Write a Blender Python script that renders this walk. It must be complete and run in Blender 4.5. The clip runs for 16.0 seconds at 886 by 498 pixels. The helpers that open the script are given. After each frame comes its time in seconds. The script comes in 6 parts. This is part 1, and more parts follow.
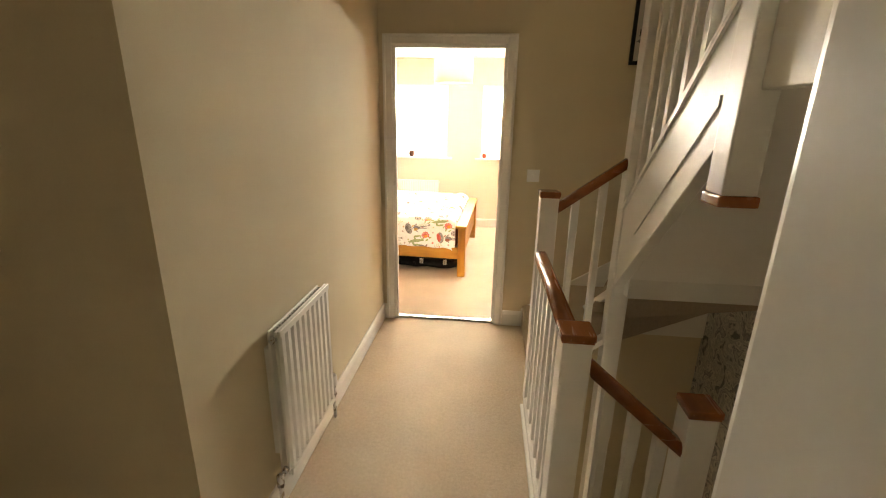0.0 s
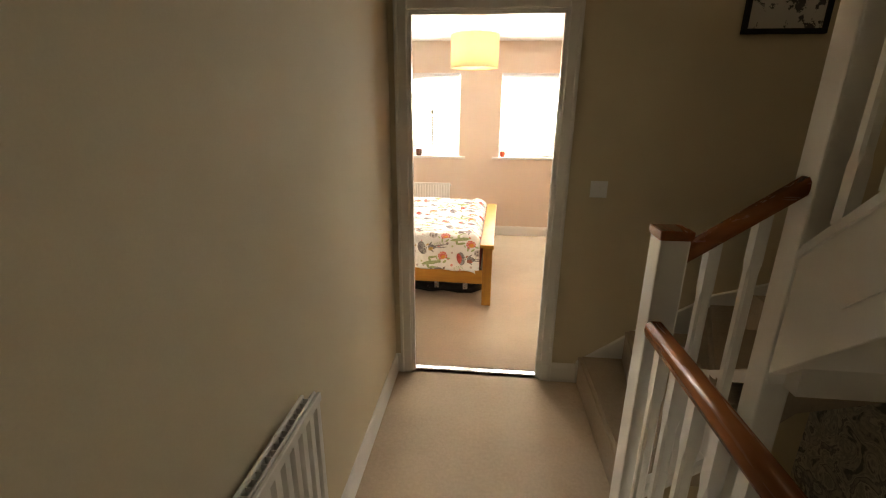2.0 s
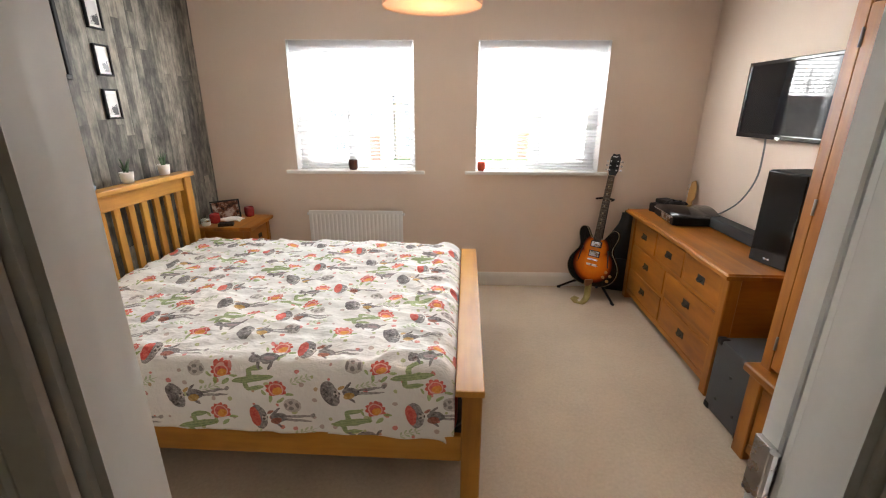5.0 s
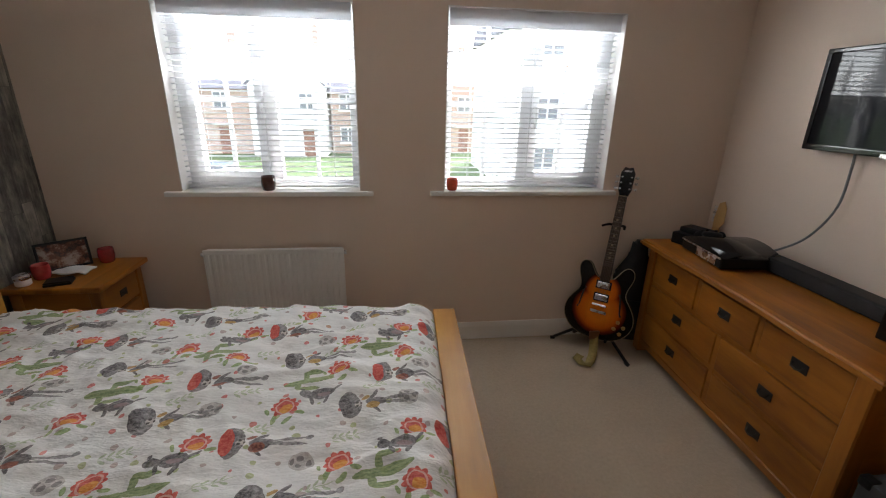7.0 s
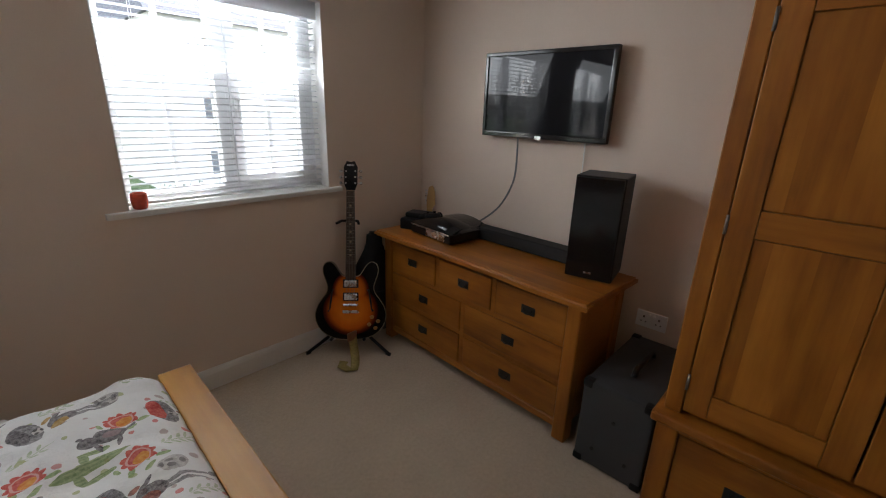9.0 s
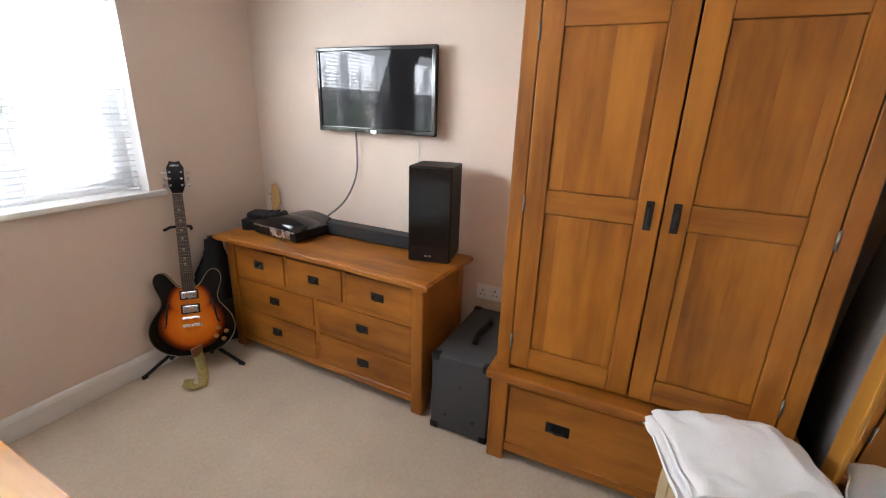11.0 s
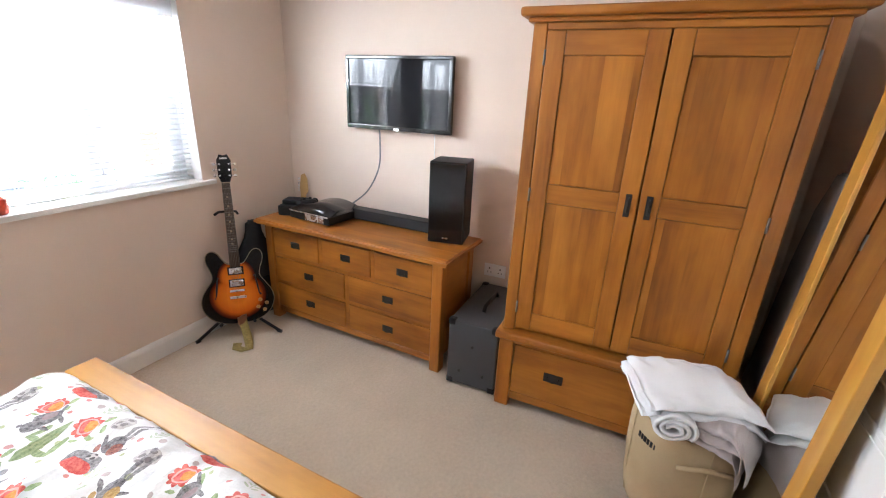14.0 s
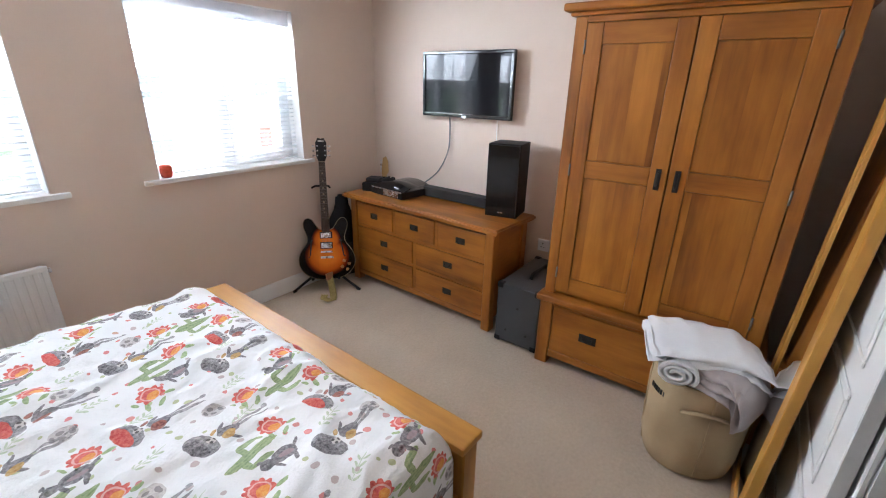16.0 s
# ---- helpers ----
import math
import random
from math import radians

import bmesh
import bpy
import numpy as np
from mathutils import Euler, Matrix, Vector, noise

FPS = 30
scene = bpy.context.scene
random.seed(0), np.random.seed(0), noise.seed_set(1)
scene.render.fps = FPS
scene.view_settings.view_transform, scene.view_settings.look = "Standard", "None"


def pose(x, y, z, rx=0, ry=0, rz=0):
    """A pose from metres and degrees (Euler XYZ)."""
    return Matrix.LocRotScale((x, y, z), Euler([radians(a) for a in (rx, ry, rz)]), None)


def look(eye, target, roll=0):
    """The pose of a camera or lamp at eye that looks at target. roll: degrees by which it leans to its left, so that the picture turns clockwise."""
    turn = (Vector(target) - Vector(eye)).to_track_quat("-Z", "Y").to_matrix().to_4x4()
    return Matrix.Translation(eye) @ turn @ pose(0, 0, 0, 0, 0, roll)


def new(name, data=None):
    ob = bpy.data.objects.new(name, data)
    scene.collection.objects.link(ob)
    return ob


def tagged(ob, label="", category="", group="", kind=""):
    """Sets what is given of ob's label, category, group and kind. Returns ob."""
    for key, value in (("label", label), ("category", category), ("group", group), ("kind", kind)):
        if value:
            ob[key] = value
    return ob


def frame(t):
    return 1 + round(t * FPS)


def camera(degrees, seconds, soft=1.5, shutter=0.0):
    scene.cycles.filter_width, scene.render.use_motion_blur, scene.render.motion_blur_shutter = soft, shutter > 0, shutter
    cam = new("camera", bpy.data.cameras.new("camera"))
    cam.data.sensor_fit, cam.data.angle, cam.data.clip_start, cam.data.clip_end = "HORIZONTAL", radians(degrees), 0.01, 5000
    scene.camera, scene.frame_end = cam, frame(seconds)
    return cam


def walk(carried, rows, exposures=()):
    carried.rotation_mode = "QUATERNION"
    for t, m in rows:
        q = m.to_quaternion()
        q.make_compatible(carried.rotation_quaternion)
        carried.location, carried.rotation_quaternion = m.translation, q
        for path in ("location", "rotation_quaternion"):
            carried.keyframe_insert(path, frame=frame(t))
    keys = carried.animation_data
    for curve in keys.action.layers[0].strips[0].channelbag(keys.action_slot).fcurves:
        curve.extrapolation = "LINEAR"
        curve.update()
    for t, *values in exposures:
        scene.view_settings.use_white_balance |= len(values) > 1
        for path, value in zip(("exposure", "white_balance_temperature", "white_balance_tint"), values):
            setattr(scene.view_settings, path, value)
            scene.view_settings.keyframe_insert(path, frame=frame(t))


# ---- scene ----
# camera and its walk
cam = camera(91.6, 16.0, soft=1.1)
PATH = [
    (0, (0.122, 0.064, 1.516), (-0.07, 1.972, 0.945), 1.1),
    (0.5, (0.029, 0.185, 1.526), (-0.175, 2.091, 0.954), 0.8),
    (1, (-0.084, 0.367, 1.515), (-0.284, 2.269, 0.928), 0.7),
    (1.5, (-0.144, 0.581, 1.521), (-0.361, 2.477, 0.924), 0.8),
    (2, (-0.152, 0.866, 1.526), (-0.334, 2.765, 0.925), 0.5),
    (2.5, (-0.175, 1.189, 1.529), (-0.352, 3.087, 0.925), 0.7),
    (3, (-0.189, 1.474, 1.544), (-0.373, 3.371, 0.937), 0.6),
    (5.5, (-0.2, 3.164, 1.5), (-0.185, 5.059, 0.861), 0.4),
    (6, (-0.235, 3.454, 1.499), (-0.175, 5.344, 0.848), 0.7),
    (6.5, (-0.265, 3.692, 1.517), (-0.143, 5.581, 0.871), 0.9),
    (7, (-0.313, 3.884, 1.516), (-0.076, 5.761, 0.865), 1.3),
    (7.5, (-0.339, 4.042, 1.488), (0.279, 5.836, 0.856), 1.4),
    (8, (-0.338, 4.168, 1.495), (0.485, 5.882, 0.872), 1.3),
    (8.5, (-0.345, 4.205, 1.477), (0.711, 5.784, 0.85), 1.6),
    (9, (-0.399, 4.177, 1.472), (0.998, 5.467, 0.854), 1.9),
    (9.5, (-0.383, 4.107, 1.482), (1.226, 5.123, 0.866), 2.0),
    (10, (-0.337, 4.024, 1.484), (1.337, 4.929, 0.867), 1.9),
    (12.5, (-0.535, 4.042, 1.511), (1.205, 4.78, 0.86), 2.3),
    (13, (-0.587, 4.063, 1.559), (1.132, 4.828, 0.881), 2.2),
    (13.5, (-0.695, 4.037, 1.566), (1.02, 4.811, 0.886), 2.0),
    (14, (-0.771, 3.974, 1.58), (0.944, 4.743, 0.896), 2.5),
    (14.5, (-0.876, 3.835, 1.555), (0.821, 4.645, 0.874), 2.0),
    (15, (-0.959, 3.795, 1.544), (0.644, 4.765, 0.846), 1.7),
    (15.5, (-1.004, 3.743, 1.558), (0.559, 4.776, 0.858), 1.4),
    (16, (-1.015, 3.633, 1.55), (0.497, 4.732, 0.84), 1.3),
]
EXPOSURES = [(0, 4.45, 8800), (0.5, 4.15, 8700), (1, 3.85, 8500), (1.6, 3.45, 8400), (3.2, 2.9, 7600), (5.3, 2.1, 6550), (6.0, 1.85, 6350), (6.5, 1.5, 6400), (7, 0.85, 6450), (7.5, 0.65, 6450),
             (8.3, 0.4, 6300), (9, 0.62, 6300), (9.5, 0.85, 6300), (10.2, 1.6, 6250), (12.3, 2.75, 6000), (13, 2.65, 5950), (14.5, 2.56, 5850), (15.5, 2.35, 5750), (16, 2.17, 5700)]
BASE_EXPOSURE = 3.0
walk(cam, [(t, look(eye, target, roll)) for t, eye, target, roll in PATH], [(t, e + BASE_EXPOSURE, kel, 10) for t, e, kel in EXPOSURES])

# ---- world and sun: bright overcast day ----
world = bpy.data.worlds.new("sky")
scene.world = world
world.use_nodes = True
_n = world.node_tree.nodes
_sky = _n.new("ShaderNodeTexSky")
_sky.sky_type = "NISHITA"
_sky.sun_disc = False
_sky.sun_elevation, _sky.sun_rotation = radians(48), radians(40)
_sky.air_density, _sky.dust_density = 1.0, 2.5
_n["Background"].inputs["Strength"].default_value = 0.095
_hs = _n.new("ShaderNodeHueSaturation")
_hs.inputs["Saturation"].default_value = 0.45
world.node_tree.links.new(_sky.outputs["Color"], _hs.inputs["Color"])
world.node_tree.links.new(_hs.outputs["Color"], _n["Background"].inputs["Color"])
_sun = new("sun", bpy.data.lights.new("sun", "SUN"))
_sun.data.energy, _sun.data.angle, _sun.data.color = 0.5, radians(30), (1.0, 0.97, 0.93)
_sun.matrix_world = look((6.43, 11.66, 11.1), (0, 4, 0))


# rectangular lamps; those at landing and stairs are added fills, no window modelled there
def area_lamp(name, m, w, h, energy, color):
    la = bpy.data.lights.new(name, "AREA")
    la.shape, la.size, la.size_y, la.energy, la.color = "RECTANGLE", w, h, energy, color
    ob = new(name, la)
    ob.matrix_world = m
    return ob


# fill lamp added inside the closed back wall to brighten the landing
area_lamp("landing_window_light", look((0.0, -1.40, 0.75), (-0.5, 1.3, 0.1)), 0.8, 0.8, 0.006, (1.0, 0.86, 0.66))
# fill added under the stairwell ceiling, shining down on the stairs
area_lamp("stairwell_window_light", look((1.1, 1.2, 4.9), (1.1, 1.2, 0.0)), 1.0, 1.2, 0.034, (1.0, 0.90, 0.74))
# unseen fill added below the landing to lift the lower flight
area_lamp("lower_hall_window_light", look((1.1, 0.42, -1.3), (1.2, 3.0, -0.3)), 0.9, 1.2, 0.42, (1.0, 0.94, 0.84))
for _x0, _x1 in ((-1.465, -0.487), (0.005, 1.005)):
    _xm = (_x0 + _x1) / 2
    area_lamp("window_sky_light", look((_xm, 6.565, 1.80), (_xm, 5.0, 1.40)), 0.88, 0.40, 0.86, (0.93, 0.97, 1.0))
    # second lamp on the blind's room side, added to brighten the bedroom
    area_lamp("blind_glow_light", look((_xm, 6.435, 1.79), (_xm, 5.0, 1.25)), 0.92, 0.40, 0.37, (0.95, 0.98, 1.0))
_bulb = new("pendant_bulb", bpy.data.lights.new("pendant_bulb", "POINT"))
_bulb.data.energy, _bulb.data.color, _bulb.data.shadow_soft_size = 0.62, (1.0, 0.86, 0.72), 0.04
_bulb.location = (-0.275, 4.76, 2.0)


# ---- material helpers ----
class Tree:
    """Small wrapper to write node materials as expressions."""

    def __init__(self, name):
        self.m = bpy.data.materials.new(name)
        self.m.use_nodes = True
        self.t = self.m.node_tree
        self.bsdf = self.t.nodes["Principled BSDF"]
        self.co = self.t.nodes.new("ShaderNodeTexCoord").outputs["Object"]

    def put(self, sock, v):
        if isinstance(v, bpy.types.NodeSocket):
            self.t.links.new(v, sock)
        else:
            sock.default_value = v

    def math(self, op, a, b=0.0, c=0.0, clamp=False):
        n = self.t.nodes.new("ShaderNodeMath")
        n.operation, n.use_clamp = op, clamp
        for s, v in zip(n.inputs, (a, b, c)):
            self.put(s, v)
        return n.outputs[0]

    def noise(self, scale, detail=3, rough=0.55, stretch=(1, 1, 1), co=None):
        mp = self.t.nodes.new("ShaderNodeMapping")
        mp.inputs["Scale"].default_value = stretch
        self.t.links.new(co or self.co, mp.inputs["Vector"])
        n = self.t.nodes.new("ShaderNodeTexNoise")
        n.inputs["Scale"].default_value, n.inputs["Detail"].default_value, n.inputs["Roughness"].default_value = scale, detail, rough
        self.t.links.new(mp.outputs[0], n.inputs["Vector"])
        return n.outputs["Fac"]

    def voronoi(self, scale, rand=1.0, co=None):
        n = self.t.nodes.new("ShaderNodeTexVoronoi")
        n.inputs["Scale"].default_value, n.inputs["Randomness"].default_value = scale, rand
        self.t.links.new(co or self.co, n.inputs["Vector"])
        return n

    def ramp(self, fac, stops):
        n = self.t.nodes.new("ShaderNodeValToRGB")
        e = n.color_ramp.elements
        while len(e) < len(stops):
            e.new(0.5)
        for el, (p, c) in zip(e, stops):
            el.position, el.color = p, (*c, 1) if len(c) == 3 else c
        self.put(n.inputs[0], fac)
        return n.outputs[0]

    def mix(self, fac, a, b, mode="MIX"):
        n = self.t.nodes.new("ShaderNodeMix")
        n.data_type, n.blend_type = "RGBA", mode
        self.put(n.inputs[0], fac)
        self.put(n.inputs[6], (*a, 1) if isinstance(a, tuple) and len(a) == 3 else a)
        self.put(n.inputs[7], (*b, 1) if isinstance(b, tuple) and len(b) == 3 else b)
        return n.outputs[2]

    def bump(self, height, strength=0.2, distance=0.002):
        n = self.t.nodes.new("ShaderNodeBump")
        n.inputs["Strength"].default_value, n.inputs["Distance"].default_value = strength, distance
        self.put(n.inputs["Height"], height)
        self.t.links.new(n.outputs[0], self.bsdf.inputs["Normal"])

    def random(self):
        return self.t.nodes.new("ShaderNodeObjectInfo").outputs["Random"]

    def set(self, color=None, rough=None, metal=None, **more):
        if color is not None:
            self.put(self.bsdf.inputs["Base Color"], (*color, 1) if isinstance(color, tuple) else color)
        if rough is not None:
            self.put(self.bsdf.inputs["Roughness"], rough)
        if metal is not None:
            self.put(self.bsdf.inputs["Metallic"], metal)
        for k, v in more.items():
            self.put(self.bsdf.inputs[k.replace("_", " ")], v)
        return self.m


def shade(c, k):
    return tuple(min(1.0, x * k) for x in c)


def paint(name, c, rough=0.55, var=0.06, grain=180, bump=0.12, blotch=1.6):
    """Painted or moulded surface with faint blotches and fine roller or mould grain."""
    k = Tree(name)
    big = k.noise(blotch, 4)
    fine = k.noise(grain, 2)
    f = k.math("ADD", k.math("MULTIPLY", big, 0.7), k.math("MULTIPLY", fine, 0.3))
    k.bump(fine, bump, 0.0015)
    r = k.math("MULTIPLY_ADD", big, 0.16, rough - 0.08)
    return k.set(k.ramp(f, [(0.3, shade(c, 1 - var)), (0.7, shade(c, 1 + var))]), r)


def wood(name, dark, mid, light, axis=2, rough=0.42, scale=1.0, plank=0.0, across=0):
    """Oiled timber: long grain along an axis, growth bands, darker knots; optional glued staves across."""
    k = Tree(name)
    st = [9.0, 9.0, 9.0]
    st[axis] = 0.55
    st = tuple(s * scale for s in st)
    rnd = k.random()
    sh = k.t.nodes.new("ShaderNodeVectorMath")
    sh.operation = "MULTIPLY_ADD"
    k.t.links.new(rnd, sh.inputs[0])
    sh.inputs[1].default_value = (7, 5, 9)
    k.t.links.new(k.co, sh.inputs[2])
    co = sh.outputs[0]
    if plank:
        sep = k.t.nodes.new("ShaderNodeSeparateXYZ")
        k.t.links.new(k.co, sep.inputs[0])
        idx = k.math("FLOOR", k.math("DIVIDE", sep.outputs[across], plank))
        wn = k.t.nodes.new("ShaderNodeTexWhiteNoise")
        wn.noise_dimensions = "1D"
        k.t.links.new(k.math("ADD", idx, rnd), wn.inputs["W"])
        sh2 = k.t.nodes.new("ShaderNodeVectorMath")
        sh2.operation = "MULTIPLY_ADD"
        k.t.links.new(wn.outputs["Value"], sh2.inputs[0])
        sh2.inputs[1].default_value = (3, 3, 3)
        k.t.links.new(co, sh2.inputs[2])
        co = sh2.outputs[0]
    bands = k.noise(1.0, 5, 0.6, st, co)
    fibre = k.noise(6.0, 3, 0.6, st, co)
    blot = k.noise(3.2, 4, 0.6, tuple(0.45 if i == axis else 1.6 for i in range(3)), co)
    f = k.math("ADD", k.math("MULTIPLY", bands, 0.30), k.math("ADD", k.math("MULTIPLY", fibre, 0.13), k.math("MULTIPLY", blot, 0.57)))
    if plank:
        f = k.math("ADD", f, k.math("MULTIPLY_ADD", wn.outputs["Value"], 0.05, -0.025))
    col = k.ramp(f, [(0.32, dark), (0.5, mid), (0.68, light)])
    knot = k.voronoi(2.3 * scale, 1.0, co)
    kn = k.math("LESS_THAN", k.math("ADD", knot.outputs["Distance"], k.math("MULTIPLY", bands, 0.05)), 0.05)
    col = k.mix(k.math("MULTIPLY", kn, 0.6), col, shade(dark, 0.5))
    k.bump(k.math("ADD", fibre, bands), 0.12, 0.001)
    return k.set(col, k.math("MULTIPLY_ADD", fibre, 0.2, rough - 0.1))


def carpet(name, c):
    k = Tree(name)
    tuft = k.noise(420, 2, 0.7)
    mid = k.noise(60, 3, 0.6)
    big = k.noise(1.7, 4, 0.6)
    f = k.math("ADD", k.math("MULTIPLY", tuft, 0.4), k.math("ADD", k.math("MULTIPLY", mid, 0.25), k.math("MULTIPLY", big, 0.35)))
    k.bump(k.math("ADD", tuft, mid), 0.55, 0.004)
    return k.set(k.ramp(f, [(0.33, shade(c, 0.72)), (0.67, shade(c, 1.2))]), 0.97, Sheen_Weight=0.15)


def plain_metal(name, c, rough):
    k = Tree(name)
    f = k.noise(40, 3)
    return k.set(k.ramp(f, [(0.3, shade(c, 0.85)), (0.7, c)]), k.math("MULTIPLY_ADD", f, 0.15, rough - 0.05), 1.0)


# ---- materials ----
M_HALL = paint("hall cream emulsion", (0.66, 0.575, 0.42), 0.9, 0.05)
M_BED = paint("bedroom blush emulsion", (0.75, 0.626, 0.527), 0.9, 0.045)
M_CEIL = paint("white ceiling emulsion", (0.83, 0.82, 0.80), 0.75, 0.03)
M_WHITE = paint("white gloss woodwork", (0.80, 0.79, 0.76), 0.34, 0.03, 90, 0.05)
M_RAD = paint("white radiator enamel", (0.82, 0.82, 0.80), 0.3, 0.02, 60, 0.03)
M_UPVC = paint("white window plastic", (0.85, 0.86, 0.87), 0.3, 0.02, 60, 0.03)
M_CARPET = carpet("beige pile carpet", (0.53, 0.43, 0.32))
M_STAIRCARPET = carpet("stair pile carpet", (0.40, 0.32, 0.235))
OAK = ((0.13, 0.036, 0.004), (0.34, 0.118, 0.011), (0.52, 0.205, 0.024))
M_OAK_Z = wood("golden oak upright", *OAK, axis=2)
M_OAK_Y = wood("golden oak lengthwise", *OAK, axis=1)
M_OAK_X = wood("golden oak crosswise", *OAK, axis=0)
M_OAK_PANEL = wood("golden oak panel staves", *OAK, axis=2, plank=0.11, across=1)
M_OAK_TOP = wood("golden oak top staves", *OAK, axis=1, plank=0.12, across=0)
PINE = ((0.25, 0.098, 0.012), (0.45, 0.208, 0.028), (0.58, 0.31, 0.058))
M_PINE_X = wood("honey oak bed rail", *PINE, axis=0)
M_PINE_Y = wood("honey oak bed cap", *PINE, axis=1, rough=0.42)
M_PINE_Z = wood("honey oak bed post", *PINE, axis=2)
MAHOG = ((0.13, 0.038, 0.012), (0.26, 0.082, 0.024), (0.37, 0.13, 0.04))
M_RAIL_Y = wood("varnished handrail", *MAHOG, axis=1, rough=0.25)
M_RAIL_X = wood("varnished stair rail", *MAHOG, axis=0, rough=0.25)
M_CHROME = plain_metal("satin chrome", (0.75, 0.75, 0.76), 0.25)
M_BLACK = paint("black plastic", (0.009, 0.009, 0.010), 0.5, 0.1, 200, 0.1)
M_BLACK.node_tree.nodes["Principled BSDF"].inputs["Specular IOR Level"].default_value = 0.25
M_GLOSS = paint("piano black plastic", (0.008, 0.008, 0.009), 0.12, 0.05, 10, 0.0)
M_STEEL = plain_metal("dull steel", (0.32, 0.30, 0.27), 0.55)
M_IRON = paint("black iron", (0.010, 0.0095, 0.009), 0.55, 0.2, 120, 0.3)


# ---- mesh helpers ----
def box(bm, x0, x1, y0, y1, z0, z1, bev=0.0, seg=1):
    vs = [bm.verts.new((x, y, z)) for z in (z0, z1) for y in (y0, y1) for x in (x0, x1)]
    fs = [bm.faces.new([vs[i] for i in q]) for q in ((0, 2, 3, 1), (4, 5, 7, 6), (0, 1, 5, 4), (2, 6, 7, 3), (0, 4, 6, 2), (1, 3, 7, 5))]
    if bev:
        es = {e for f in fs for e in f.edges}
        bmesh.ops.bevel(bm, geom=list(es), offset=bev, segments=seg, profile=0.6, affect="EDGES")
    return bm


def cube(x0, x1, y0, y1, z0, z1, bev=0.0, seg=1):
    return box(bmesh.new(), x0, x1, y0, y1, z0, z1, bev, seg)


def prism(pts, lo, hi, axis="x", bev=0.0):
    """A polygon in the plane across the axis, pushed from lo to hi along it."""
    bm = bmesh.new()
    at = {"x": lambda p, d: (d, p[0], p[1]), "y": lambda p, d: (p[0], d, p[1]), "z": lambda p, d: (p[0], p[1], d)}[axis]
    a = [bm.verts.new(at(p, lo)) for p in pts]
    b = [bm.verts.new(at(p, hi)) for p in pts]
    bm.faces.new(a)
    bm.faces.new(b[::-1])
    for i in range(len(pts)):
        j = (i + 1) % len(pts)
        bm.faces.new((a[j], a[i], b[i], b[j]))
    bmesh.ops.recalc_face_normals(bm, faces=bm.faces)
    if bev:
        bmesh.ops.bevel(bm, geom=list(bm.edges), offset=bev, segments=1, affect="EDGES")
    return bm


def tube(bm, pts, r, sides=10, flat=1.0):
    """A round bar through points; r may be one radius or one for each point."""
    rs = r if isinstance(r, (list, tuple)) else [r] * len(pts)
    pts = [Vector(p) for p in pts]
    rings = []
    up = Vector((0, 0, 1))
    for i, p in enumerate(pts):
        d = (pts[min(i + 1, len(pts) - 1)] - pts[max(i - 1, 0)]).normalized()
        ref = up if abs(d.z) < 0.95 else Vector((1, 0, 0))
        u = d.cross(ref).normalized()
        v = u.cross(d).normalized()
        rings.append([bm.verts.new(p + rs[i] * (math.cos(a) * u + math.sin(a) * flat * v)) for a in (2 * math.pi * j / sides for j in range(sides))])
    for a, b in zip(rings, rings[1:]):
        for j in range(sides):
            bm.faces.new((a[j], a[(j + 1) % sides], b[(j + 1) % sides], b[j]))
    bm.faces.new(rings[0][::-1])
    bm.faces.new(rings[-1])
    bmesh.ops.recalc_face_normals(bm, faces=bm.faces)
    return bm


def lathe(profile, sides=24, cx=0.0, cy=0.0, close=True):
    """Turned shape from (radius, height) pairs."""
    bm = bmesh.new()
    rings = [[bm.verts.new((cx + r * math.cos(2 * math.pi * j / sides), cy + r * math.sin(2 * math.pi * j / sides), z)) for j in range(sides)] for r, z in profile]
    for a, b in zip(rings, rings[1:]):
        for j in range(sides):
            bm.faces.new((a[j], a[(j + 1) % sides], b[(j + 1) % sides], b[j]))
    if close:
        bm.faces.new(rings[0][::-1])
        bm.faces.new(rings[-1])
    bmesh.ops.recalc_face_normals(bm, faces=bm.faces)
    return bm


def mesh_of(name, bm, material, smooth=False):
    me = bpy.data.meshes.new(name)
    bm.to_mesh(me)
    bm.free()
    me.materials.append(material)
    if smooth:
        for p in me.polygons:
            p.use_smooth = True
    return me


def part(name, bm, material, parent, label="", smooth=False):
    """Links a bmesh as one mesh object under a thing or a part."""
    ob = new(name, mesh_of(name, bm, material, smooth))
    ob.parent = parent
    return tagged(ob, label)


def thing(name, label, category, m=None, group="", kind=""):
    ob = new(name)
    ob.empty_display_size = 0.1
    ob.matrix_world = m or Matrix()
    return tagged(ob, label, category, group, kind)


def structure(name, bm, material, label="", smooth=False):
    return tagged(new(name, mesh_of(name, bm, material, smooth)), label, kind="structure")

# ---- large structure ----
FLOOR_LOW, CEIL, HALLTOP = -2.75, 2.335, 5.0
XL, XR = -2.17, 1.77          # bedroom side walls
YD0, YD1, YW = 3.16, 3.25, 6.41   # door wall faces, window wall face
DOOR = (-0.552, 0.208, 1.992)
HX = -0.655                   # hall wall beside the radiator
WINS = [(-1.465, -0.487), (0.005, 1.005)]
WZ0, WZ1 = 1.005, 1.99

